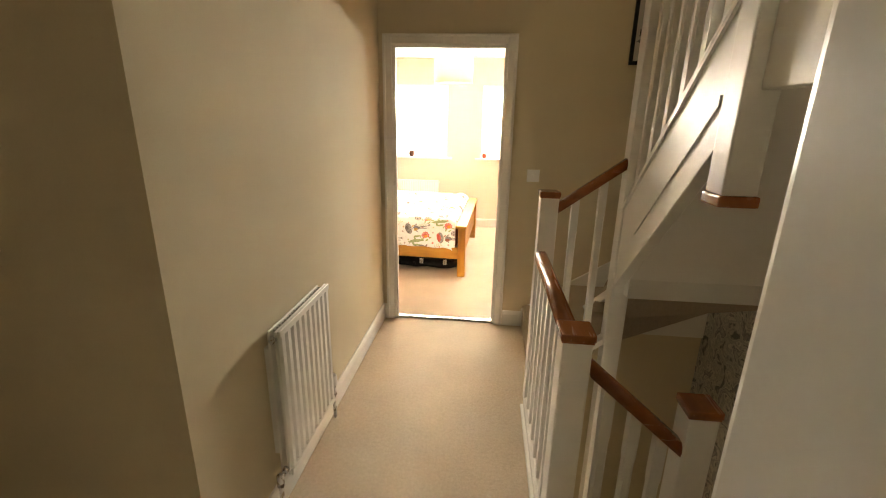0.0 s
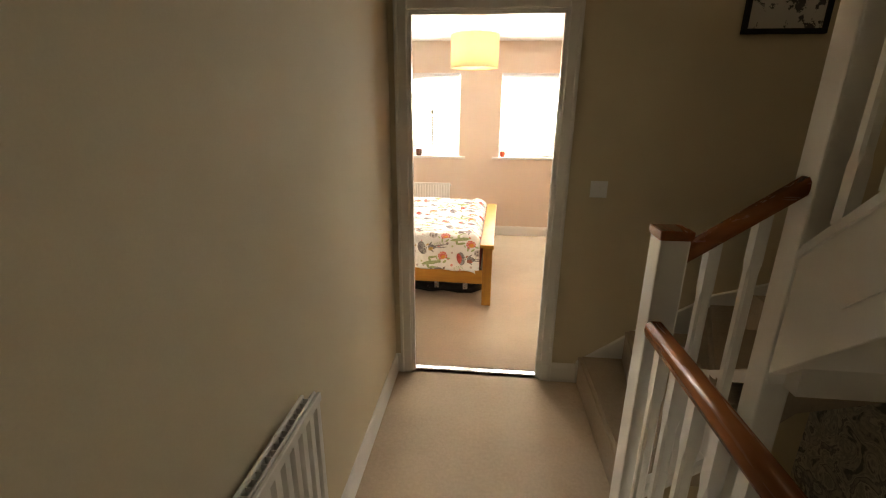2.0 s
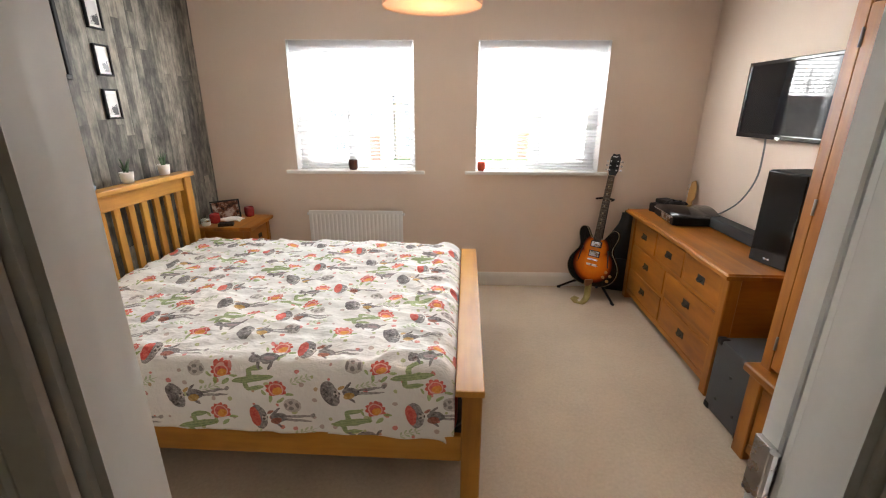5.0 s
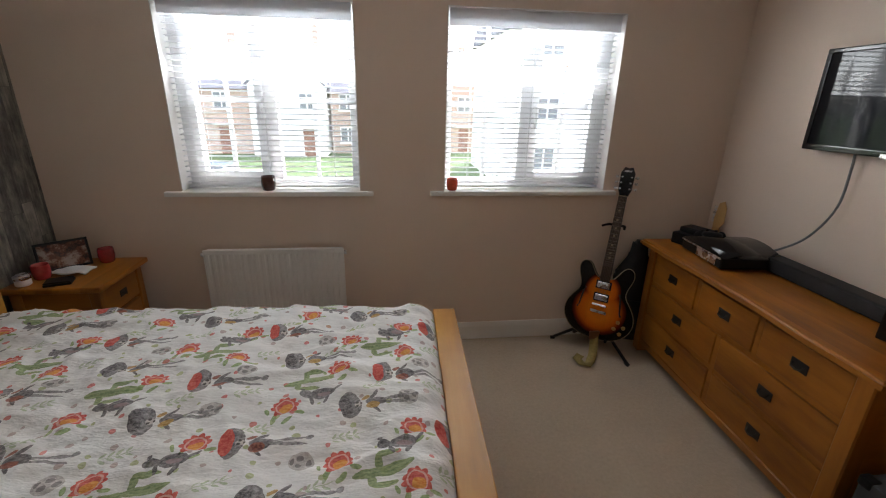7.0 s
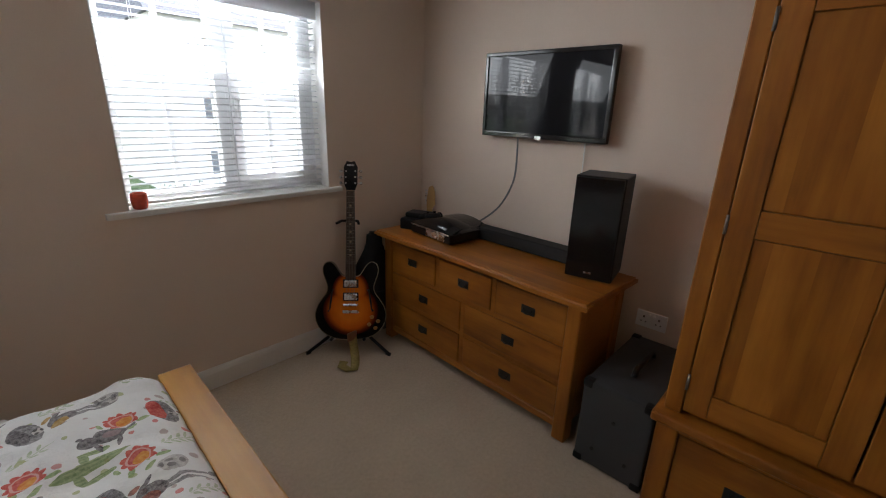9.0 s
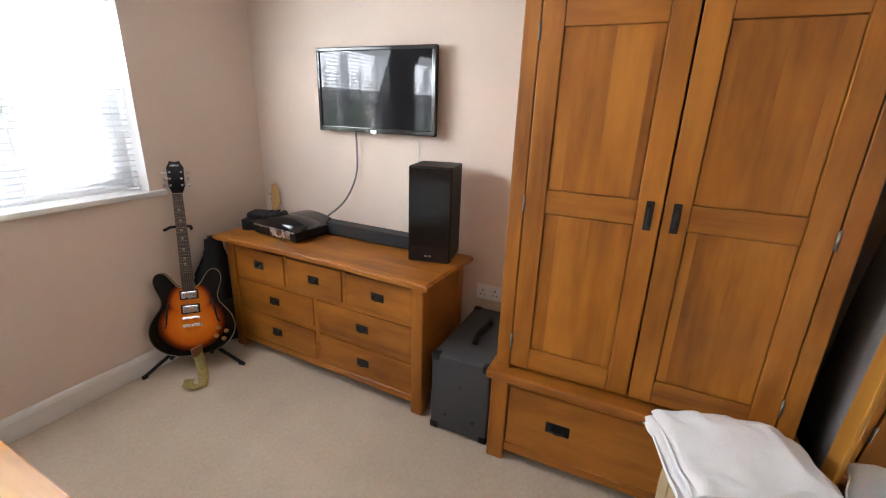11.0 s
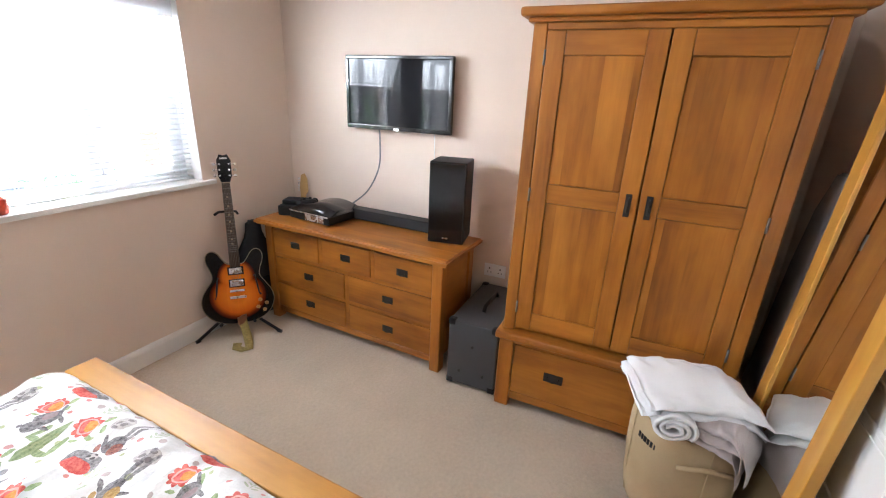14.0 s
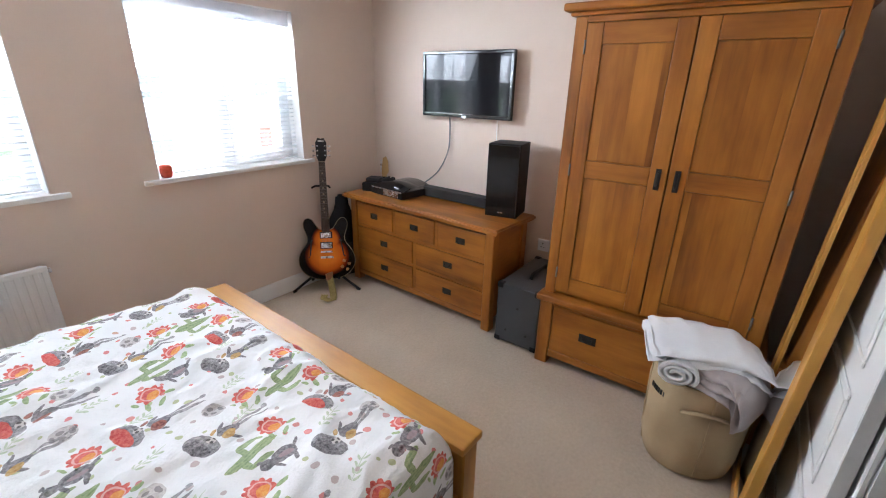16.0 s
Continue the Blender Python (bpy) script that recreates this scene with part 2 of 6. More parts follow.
bm = cube(XL - 0.12, XR + 0.12, YD1 - 0.05, YW + 0.05, -0.2, 0.0)
structure("floor", bm, M_CARPET, "beige pile bedroom carpet")
bm = bmesh.new()
box(bm, -1.75, 0.455, 0.40, YD1 - 0.05, -0.2, 0.0)
box(bm, -1.75, 0.335, -1.45, 0.40, -0.2, 0.0)
structure("floor_landing", bm, M_CARPET, "beige pile landing carpet")
structure("ceiling", cube(XL - 0.1, XR + 0.1, YD1, YW + 0.02, CEIL, CEIL + 0.15), M_CEIL, "white painted bedroom ceiling")
structure("ceiling_landing", cube(-1.75, 0.40, -1.45, YD0 + 0.01, CEIL, CEIL + 0.2), M_CEIL, "white painted landing ceiling")
structure("ceiling_stairwell", cube(0.2, XR + 0.1, -1.45, YD1, HALLTOP, HALLTOP + 0.1), M_CEIL, "white stairwell ceiling")


def wall_y(name, x0, x1, y0, y1, z0, z1, holes, mat, label):
    """A wall across y with openings (x0, x1, z0, z1)."""
    b = bmesh.new()
    xs = sorted({x0, x1, *[h[0] for h in holes], *[h[1] for h in holes]})
    for a, c in zip(xs, xs[1:]):
        hs = [h for h in holes if h[0] <= a and h[1] >= c]
        if not hs:
            box(b, a, c, y0, y1, z0, z1)
        else:
            h = hs[0]
            if h[2] > z0:
                box(b, a, c, y0, y1, z0, h[2])
            if h[3] < z1:
                box(b, a, c, y0, y1, h[3], z1)
    bmesh.ops.remove_doubles(b, verts=b.verts, dist=1e-5)
    return structure(name, b, mat, label)


door_hole = [(DOOR[0] - 0.02, DOOR[1] + 0.02, 0.0, DOOR[2] + 0.02)]
wall_y("wall_landing_end", HX - 0.1, XR, YD0, YD0 + 0.045, FLOOR_LOW, HALLTOP, door_hole, M_HALL, "cream landing wall with doorway")
wall_y("wall_door_side", XL - 0.12, XR + 0.12, YD0 + 0.045, YD1, -0.2, CEIL + 0.1, door_hole, M_BED, "blush bedroom wall with doorway")
wall_y("wall_window_side", XL - 0.12, XR + 0.12, YW, YW + 0.28, -0.2, CEIL + 0.1, [(a, b, WZ0, WZ1) for a, b in WINS], M_BED, "blush wall with two windows")
structure("wall_bedroom_television", cube(XR, XR + 0.12, YD1, YW, -0.2, CEIL + 0.1), M_BED, "pale blush bedroom wall")
structure("wall_stairwell", cube(XR, XR + 0.12, -1.45, YD1, 1.05, HALLTOP), M_HALL, "cream stairwell wall")
structure("wall_landing_radiator", cube(HX - 0.12, HX, 0.97, YD0, -0.2, CEIL), M_HALL, "cream landing wall behind the radiator")
structure("wall_landing_return", cube(-1.75, HX - 0.12, 0.97, 1.09, -0.2, CEIL + 0.002), M_HALL, "cream landing wall return")
structure("wall_landing_far", cube(-1.87, -1.75, -1.45, 1.09, -0.2, CEIL), M_HALL, "cream landing side wall")
structure("wall_landing_back", cube(-1.87, XR, -1.57, -1.45, FLOOR_LOW, HALLTOP), M_HALL, "cream wall at the landing's back")
structure("wall_landing_near", cube(0.345, XR, -1.45, 0.39, FLOOR_LOW, HALLTOP), M_HALL, "cream wall beside the stairhead")
structure("wall_upper_landing", cube(0.19, 0.395, 0.40, YD0, CEIL + 0.2, HALLTOP), M_HALL, "cream wall above the landing edge")
structure("trim_wall_end", cube(0.335, 0.47, -0.7, 0.403, 0.0, 2.2, 0.012, 3), M_WHITE, "white painted door lining at the wall end")
structure("ground_floor", cube(0.3, XR + 0.1, -1.45, YD1, FLOOR_LOW - 0.1, FLOOR_LOW), M_STAIRCARPET, "carpet of the floor below")
structure("wall_below_landing", cube(0.30, 0.40, 0.40, YD0, FLOOR_LOW, -0.2), M_HALL, "cream wall under the landing edge")


def planks():
    """Printed driftwood planks on wallpaper."""
    k = Tree("grey weathered plank wallpaper")
    sep = k.t.nodes.new("ShaderNodeSeparateXYZ")
    k.t.links.new(k.co, sep.inputs[0])
    y, z = sep.outputs[1], sep.outputs[2]
    row = k.math("FLOOR", k.math("DIVIDE", y, 0.068))
    wn = k.t.nodes.new("ShaderNodeTexWhiteNoise")
    wn.noise_dimensions = "1D"
    k.t.links.new(row, wn.inputs["W"])
    seg = k.math("FLOOR", k.math("ADD", k.math("DIVIDE", z, 0.75), k.math("MULTIPLY", wn.outputs["Value"], 5.0)))
    w2 = k.t.nodes.new("ShaderNodeTexWhiteNoise")
    w2.noise_dimensions = "2D"
    cx = k.t.nodes.new("ShaderNodeCombineXYZ")
    k.t.links.new(row, cx.inputs[0])
    k.t.links.new(seg, cx.inputs[1])
    k.t.links.new(cx.outputs[0], w2.inputs["Vector"])
    off = k.t.nodes.new("ShaderNodeVectorMath")
    off.operation = "MULTIPLY_ADD"
    k.t.links.new(w2.outputs["Value"], off.inputs[0])
    off.inputs[1].default_value = (0, 5, 9)
    k.t.links.new(k.co, off.inputs[2])
    grain = k.noise(1.0, 6, 0.65, (1, 55, 6.0), off.outputs[0])
    blot = k.noise(1.0, 5, 0.66, (1, 16, 8.0), off.outputs[0])
    f = k.math("ADD", k.math("MULTIPLY", grain, 0.35), k.math("ADD", k.math("MULTIPLY", blot, 0.75), k.math("MULTIPLY_ADD", w2.outputs["Value"], 0.26, -0.18)))
    col = k.ramp(f, [(0.28, (0.035, 0.031, 0.027)), (0.43, (0.10, 0.092, 0.080)), (0.56, (0.21, 0.19, 0.158)), (0.74, (0.40, 0.355, 0.29))])
    gap = k.math("LESS_THAN", k.math("FRACT", k.math("DIVIDE", y, 0.068)), 0.045)
    end = k.math("LESS_THAN", k.math("FRACT", k.math("ADD", k.math("DIVIDE", z, 0.75), k.math("MULTIPLY", wn.outputs["Value"], 5.0))), 0.003)
    col = k.mix(k.math("MULTIPLY", k.math("MAXIMUM", gap, end), 0.5), col, (0.03, 0.028, 0.027))
    k.bump(grain, 0.1, 0.001)
    return k.set(col, 0.7)


def floral():
    """Grey and cream flowered wallpaper in the stairwell."""
    k = Tree("grey floral wallpaper")
    n = k.t.nodes.new("ShaderNodeTexNoise")
    n.inputs["Scale"].default_value, n.inputs["Detail"].default_value, n.inputs["Distortion"].default_value = 6.5, 3.0, 1.6
    k.t.links.new(k.co, n.inputs["Vector"])
    fine = k.noise(38, 3, 0.6)
    f = k.math("ADD", k.math("MULTIPLY", n.outputs["Fac"], 0.85), k.math("MULTIPLY", fine, 0.15))
    return k.set(k.ramp(f, [(0.36, (0.13, 0.13, 0.13)), (0.43, (0.52, 0.50, 0.46)), (0.48, (0.30, 0.295, 0.285)), (0.53, (0.60, 0.58, 0.53)), (0.58, (0.16, 0.16, 0.16)), (0.66, (0.46, 0.44, 0.41))]), 0.8)


structure("wall_headboard", cube(XL - 0.12, XL, YD1, YW, -0.2, CEIL + 0.1), planks(), "grey weathered plank effect feature wall")
structure("wall_stairwell_lower", cube(XR, XR + 0.12, -1.45, YD1, FLOOR_LOW, 1.05), floral(), "grey floral papered stairwell wall")


# baseboards with a rounded top
def skirting(name, x0, y0, x1, y1, nx, ny, z=0.0, h=0.12, d=0.015):
    """From (x0, y0) to (x1, y1) along a wall, standing out along (nx, ny)."""
    prof = [(0.0, 0.0), (d, 0.0), (d, h - 0.03), (d * 0.75, h - 0.012), (d * 0.4, h), (0.0, h)]
    b = bmesh.new()
    ends = []
    for (px, py) in ((x0, y0), (x1, y1)):
        ends.append([b.verts.new((px + nx * a, py + ny * a, z + q)) for a, q in prof])
    n = len(prof)
    for i in range(n):
        b.faces.new((ends[0][i], ends[0][(i + 1) % n], ends[1][(i + 1) % n], ends[1][i]))
    b.faces.new(ends[0])
    b.faces.new(ends[1][::-1])
    bmesh.ops.recalc_face_normals(b, faces=b.faces)
    return structure(name, b, M_WHITE, "white painted baseboard")


skirting("baseboard_landing", HX, 0.97, HX, YD0, 1, 0)
skirting("baseboard_return", -1.75, 0.97, HX + 0.015, 0.97, 0, -1)
skirting("baseboard_window", XL, YW, XR, YW, 0, -1)
skirting("baseboard_television", XR, YD1, XR, YW, -1, 0)
skirting("baseboard_headboard", XL, YD1, XL, YW, 1, 0)
skirting("baseboard_door_left", XL, YD1, DOOR[0] - 0.09, YD1, 0, 1)
skirting("baseboard_door_right", DOOR[1] + 0.09, YD1, XR, YD1, 0, 1)
skirting("baseboard_end_left", HX, YD0, DOOR[0] - 0.072, YD0, 0, -1)
skirting("baseboard_end_right", DOOR[1] + 0.072, YD0, 0.42, YD0, 0, -1)


# door lining and architraves
def doorcase():
    x0, x1, zt = DOOR
    b = bmesh.new()
    box(b, x0 - 0.02, x0, YD0 + 0.002, YD1 - 0.002, 0, zt + 0.02)
    box(b, x1, x1 + 0.02, YD0 + 0.002, YD1 - 0.002, 0, zt + 0.02)
    box(b, x0, x1, YD0 + 0.002, YD1 - 0.002, zt, zt + 0.02)
    for xa, xb in ((x0, x0 + 0.012), (x1 - 0.012, x1)):
        box(b, xa, xb, YD0 + 0.01, YD0 + 0.045, 0, zt)
    box(b, x0 + 0.012, x1 - 0.012, YD0 + 0.01, YD0 + 0.045, zt - 0.012, zt)
    structure("trim_door_lining", b, M_WHITE, "white gloss door lining with stop")
    for name, ya, yb, s in (("trim_architrave_landing", YD0, YD0 - 0.018, -1), ("trim_architrave_bedroom", YD1, YD1 + 0.018, 1)):
        b = bmesh.new()
        lo, hi = min(ya, yb), max(ya, yb)
        w = 0.07
        box(b, x0 - w, x0 - 0.006, lo, hi, 0, zt + w, 0.005)
        box(b, x1 + 0.006, x1 + w, lo, hi, 0, zt + w, 0.005)
        box(b, x0 - 0.008, x1 + 0.008, lo, hi, zt + 0.006, zt + w, 0.005)
        e = 0.006
        lo2, hi2 = (lo - e, hi) if s < 0 else (lo, hi + e)
        box(b, x0 - w, x0 - w + 0.02, lo2, hi2, 0, zt + w, 0.004)
        box(b, x1 + w - 0.02, x1 + w, lo2, hi2, 0, zt + w, 0.004)
        box(b, x0 - w + 0.018, x1 + w - 0.018, lo2, hi2, zt + w - 0.02, zt + w, 0.004)
        structure(name, b, M_WHITE, "white gloss door architrave")
    b = bmesh.new()
    box(b, x0, x1, 3.185, 3.225, 0.0, 0.008, 0.003)
    structure("trim_threshold", b, M_CHROME, "bright metal carpet threshold strip")


doorcase()


# panelled door, swung right round flat against the bedroom wall
def panel_door():
    w, h, t = 0.757, 1.98, 0.035
    d = thing("door_1", "white moulded five panel door standing wide open", "door", pose(DOOR[1] + 0.012, YD1 + 0.026, 0.008), kind="structure")
    # local: x from hinge to lock edge, y out from the wall, z up
    part("leaf", cube(0, w, 0, t, 0, h, 0.003), M_WHITE, d)
    rows = [(0.13, 0.44), (0.51, 0.82), (0.90, 1.16), (1.24, 1.50), (1.58, 1.86)]
    for a, c in rows:
        b = bmesh.new()
        for x0, x1, z0, z1 in ((0.12, w - 0.12, a, a + 0.02), (0.12, w - 0.12, c - 0.02, c), (0.12, 0.14, a + 0.02, c - 0.02), (w - 0.14, w - 0.12, a + 0.02, c - 0.02)):
            box(b, x0, x1, t - 0.001, t + 0.006, z0, z1, 0.0045)
        box(b, 0.16, w - 0.16, t - 0.001, t + 0.003, a + 0.04, c - 0.04, 0.002)
        part("panel", b, M_WHITE, d)
    for z in (0.2, 1.0, 1.75):
        b = cube(-0.008, 0.004, 0.002, t - 0.002, z, z + 0.09, 0.001)
        tube(b, [(-0.008, -0.004, z), (-0.008, -0.004, z + 0.09)], 0.006, 8)
        part("hinge", b, M_CHROME, d, "satin chrome butt hinge")
    b = bmesh.new()
    tube(b, [(w - 0.06, t, 0.99), (w - 0.06, t + 0.006, 0.99)], 0.026, 18)
    tube(b, [(w - 0.06, t + 0.004, 0.99), (w - 0.06, t + 0.02, 0.99), (w - 0.075, t + 0.026, 0.99), (w - 0.17, t + 0.026, 0.985)], [0.010, 0.010, 0.010, 0.009], 12)
    part("handle", b, M_CHROME, d, "satin chrome lever handle", True)
    part("latch", cube(w - 0.001, w + 0.001, 0.006, t - 0.006, 0.93, 1.05), M_CHROME, d, "brushed latch plate")


panel_door()


# windows
def glass():
    k = Tree("clear window glass")
    m = k.set((1, 1, 1), 0.0, Transmission_Weight=1.0, IOR=1.45)
    return m


M_GLASS = glass()


def window(n, x0, x1):
    w = thing("window_%d" % n, "white plastic casement window with glazing bars", "window", kind="structure")
    y0, y1 = YW + 0.13, YW + 0.20
    f = 0.05
    xm = (x0 + x1) / 2
    b = bmesh.new()
    box(b, x0, x0 + f, y0, y1, WZ0, WZ1, 0.004)
    box(b, x1 - f, x1, y0, y1, WZ0, WZ1, 0.004)
    box(b, x0 + f, x1 - f, y0, y1, WZ0, WZ0 + f, 0.004)
    box(b, x0 + f, x1 - f, y0, y1, WZ1 - f, WZ1, 0.004)
    box(b, xm - 0.035, xm + 0.035, y0, y1, WZ0 + f, WZ1 - f, 0.004)
    part("window_frame", b, M_UPVC, w)
    sash = (x0 + f, xm - 0.035) if n == 1 else (xm + 0.035, x1 - f)
    b = bmesh.new()
    s = 0.045
    za, zb = WZ0 + f, WZ1 - f
    box(b, sash[0], sash[0] + s, y0 - 0.012, y1 - 0.01, za, zb, 0.004)
    box(b, sash[1] - s, sash[1], y0 - 0.012, y1 - 0.01, za, zb, 0.004)
    box(b, sash[0] + s, sash[1] - s, y0 - 0.012, y1 - 0.01, za, za + s, 0.004)
    box(b, sash[0] + s, sash[1] - s, y0 - 0.012, y1 - 0.01, zb - s, zb, 0.004)
    sh = part("sash", b, M_UPVC, w)
    hx = sash[1] - s / 2 if n == 1 else sash[0] + s / 2
    b = cube(hx - 0.012, hx + 0.012, y0 - 0.03, y0 - 0.012, 1.44, 1.50, 0.004)
    box(b, hx - 0.009, hx + 0.009, y0 - 0.042, y0 - 0.028, 1.36, 1.49, 0.004)
    part("handle", b, M_UPVC, sh)
    for a, c, st in ((x0 + f, xm - 0.035, n == 1), (xm + 0.035, x1 - f, n == 2)):
        e = s if st else 0.0
        g = part("pane", cube(a + e, c - e, y0 + 0.03, y0 + 0.036, za + e, zb - e), M_GLASS, w)
        g.visible_shadow = False
        mx = (a + c) / 2
        b = bmesh.new()
        box(b, mx - 0.011, mx + 0.011, y0 + 0.024, y0 + 0.042, za + e, zb - e)
        zm = (za + zb) / 2
        box(b, a + e, mx - 0.011, y0 + 0.024, y0 + 0.042, zm - 0.011, zm + 0.011)
        box(b, mx + 0.011, c - e, y0 + 0.024, y0 + 0.042, zm - 0.011, zm + 0.011)
        part("glazing_bar", b, M_UPVC, w)
    sill = bmesh.new()
    box(sill, x0 - 0.085, x1 + 0.075, YW - 0.03, YW - 0.0005, WZ0 - 0.024, WZ0 + 0.004, 0.006, 2)
    box(sill, x0 + 0.001, x1 - 0.001, YW - 0.001, y0, WZ0 - 0.001, WZ0 + 0.004)
    part("window_sill", sill, M_WHITE, w, "white painted window board")
    rv = bmesh.new()
    box(rv, x0 - 0.001, x0 + 0.004, YW + 0.0, y0, WZ0, WZ1)
    box(rv, x1 - 0.004, x1 + 0.001, YW + 0.0, y0, WZ0, WZ1)
    box(rv, x0, x1, YW + 0.0, y0, WZ1 - 0.004, WZ1 + 0.001)
    part("reveal", rv, M_CEIL, w, "white plaster reveal")


for _i, (_a, _b) in enumerate(WINS):
    window(_i + 1, _a, _b)


# venetian blinds
def slat_material():
    k = Tree("white blind slat")
    t = k.t
    d = t.nodes.new("ShaderNodeBsdfTranslucent")
    d.inputs["Color"].default_value = (0.85, 0.86, 0.88, 1)
    mx = t.nodes.new("ShaderNodeMixShader")
    mx.inputs[0].default_value = 0.35
    f = k.noise(20, 2)
    k.set(k.ramp(f, [(0.3, (0.80, 0.81, 0.83)), (0.7, (0.86, 0.87, 0.88))]), 0.4)
    out = t.nodes["Material Output"]
    t.links.new(k.bsdf.outputs[0], mx.inputs[1])
    t.links.new(d.outputs[0], mx.inputs[2])
    t.links.new(mx.outputs[0], out.inputs["Surface"])
    return k.m


M_SLAT = slat_material()


def blind(x0, x1):
    y = YW + 0.075
    v = thing("venetian_blind", "white venetian blind lowered with its slats open", "blind", pose((x0 + x1) / 2, y, WZ0), group="window blinds")
    hw = (x1 - x0) / 2 - 0.012
    part("valance", cube(-hw, hw, -0.045, -0.035, 0.895, 0.985, 0.003), M_SLAT, v)
    part("head_rail", cube(-hw + 0.01, hw - 0.01, -0.03, 0.02, 0.925, 0.98, 0.002), M_UPVC, v)
    part("bottom_rail", cube(-hw, hw, -0.015, 0.015, 0.012, 0.024, 0.004), M_UPVC, v)
    b = bmesh.new()
    prof = [(-0.0165, -0.003), (-0.009, 0.001), (0.0, 0.0025), (0.009, 0.001), (0.0165, -0.003)]
    tilt = radians(-1)
    top, bot = [], []
    for yy, zz in prof:
        c = (yy * math.cos(tilt) - zz * math.sin(tilt), yy * math.sin(tilt) + zz * math.cos(tilt))
        top.append([b.verts.new((sx * hw, c[0], c[1] + 0.0012)) for sx in (-1, 1)])
        bot.append([b.verts.new((sx * hw, c[0], c[1])) for sx in (-1, 1)])
    for i in range(len(prof) - 1):
        b.faces.new((top[i][0], top[i][1], top[i + 1][1], top[i + 1][0]))
        b.faces.new((bot[i][0], bot[i + 1][0], bot[i + 1][1], bot[i][1]))
    b.faces.new((top[0][0], bot[0][0], bot[0][1], top[0][1]))
    b.faces.new((top[-1][0], top[-1][1], bot[-1][1], bot[-1][0]))
    me = mesh_of("slat", b, M_SLAT)
    n = 30
    for i in range(n):
        s = new("slat", me)
        s.parent = v
        s.location = (0, 0, 0.045 + i * (0.87 / n))
    for lx in (-hw * 0.72, 0.0, hw * 0.72):
        b = bmesh.new()
        for yy in (-0.019, 0.019):
            tube(b, [(lx, yy, 0.02), (lx, yy, 0.93)], 0.0011, 5)
        part("ladder_cord", b, M_UPVC, v)


for _a, _b in WINS:
    blind(_a, _b)

# ---- staircases ----
def newel(name, x, y, z0, z1, label, cap=True, foot_cap=False):
    n = thing(name, label, "newel post", pose(x, y, 0))
    part("post", cube(-0.044, 0.044, -0.044, 0.044, z0, z1, 0.006, 2), M_WHITE, n)
    if cap:
        b = cube(-0.05, 0.05, -0.05, 0.05, z1 + 0.006, z1 + 0.03, 0.005, 2)
        box(b, -0.046, 0.046, -0.046, 0.046, z1, z1 + 0.006)
        part("cap", b, M_RAIL_Y, n, "dark varnished wooden cap")
    if foot_cap:
        part("cap", cube(-0.05, 0.05, -0.05, 0.05, z0 - 0.03, z0, 0.006, 2), M_RAIL_Y, n, "varnished wooden end cap")
    return n


newel("newel_post", 0.425, 2.21, 0.0, 1.167, "white square newel post with dark wooden cap")
newel("newel_post", 0.402, 1.25, -0.3, 0.91, "white square newel post at the landing edge")
newel("newel_post", 0.81, 2.205, FLOOR_LOW, 2.55, "tall white post running between floors", cap=False)
newel("newel_post", 0.76, 1.27, 1.345, 3.1, "white hanging newel post with wooden end cap", cap=False, foot_cap=True)
newel("newel_post", 0.80, 1.27, FLOOR_LOW, 0.675, "white newel post at the turn of the lower stair")


def spindle_mesh(h):
    """Square spindle with chamfered middle."""
    b = bmesh.new()
    for z0, z1, r in ((0, 0.16, 0.0175), (h - 0.16, h, 0.0175)):
        box(b, -r, r, -r, r, z0, z1)
    rings = []
    for z, c in ((0.16, 0.001), (0.19, 0.007), (h - 0.19, 0.007), (h - 0.16, 0.001)):
        r = 0.0175
        p = [(r - c, -r), (r, -r + c), (r, r - c), (r - c, r), (-r + c, r), (-r, r - c), (-r, -r + c), (-r + c, -r)]
        rings.append([b.verts.new((x, y, z)) for x, y in p])
    for a, c in zip(rings, rings[1:]):
        for j in range(8):
            b.faces.new((a[j], a[(j + 1) % 8], c[(j + 1) % 8], c[j]))
    bmesh.ops.recalc_face_normals(b, faces=b.faces)
    return mesh_of("spindle", b, M_WHITE)


RAIL = [(-0.026, 0.0), (0.026, 0.0), (0.03, 0.018), (0.028, 0.038), (0.016, 0.05), (-0.016, 0.05), (-0.028, 0.038), (-0.03, 0.018)]


def rail_along(p0, p1):
    """Moulded handrail section swept from p0 to p1 (underside)."""
    p0, p1 = Vector(p0), Vector(p1)
    side = (p1 - p0).cross(Vector((0, 0, 1))).normalized()
    b = bmesh.new()
    e = [[b.verts.new(p + side * u + Vector((0, 0, v))) for u, v in RAIL] for p in (p0, p1)]
    n = len(RAIL)
    for i in range(n):
        b.faces.new((e[0][i], e[0][(i + 1) % n], e[1][(i + 1) % n], e[1][i]))
    b.faces.new(e[0])
    b.faces.new(e[1][::-1])
    bmesh.ops.recalc_face_normals(b, faces=b.faces)
    return b


def balustrade(label, p0, p1, q0, q1, n, rail_mat, skip_ends=True):
    """Handrail p0-p1 over base rail q0-q1 with n spindles between."""
    bl = thing("balustrade", label, "balustrade")
    p0, p1, q0, q1 = Vector(p0), Vector(p1), Vector(q0), Vector(q1)
    part("handrail", rail_along(p0, p1), rail_mat, bl, "reddish brown varnished handrail", True)
    part("base_rail", rail_along(q0, q1), M_WHITE, bl)
    for i in range(n):
        f = (i + 0.75) / (n + 0.5)
        a, c = q0.lerp(q1, f), p0.lerp(p1, f)
        s = new("spindle", spindle_mesh(c.z - a.z - 0.03))
        s.parent = bl
        s.location = (a.x, a.y, a.z + 0.04)
    return bl


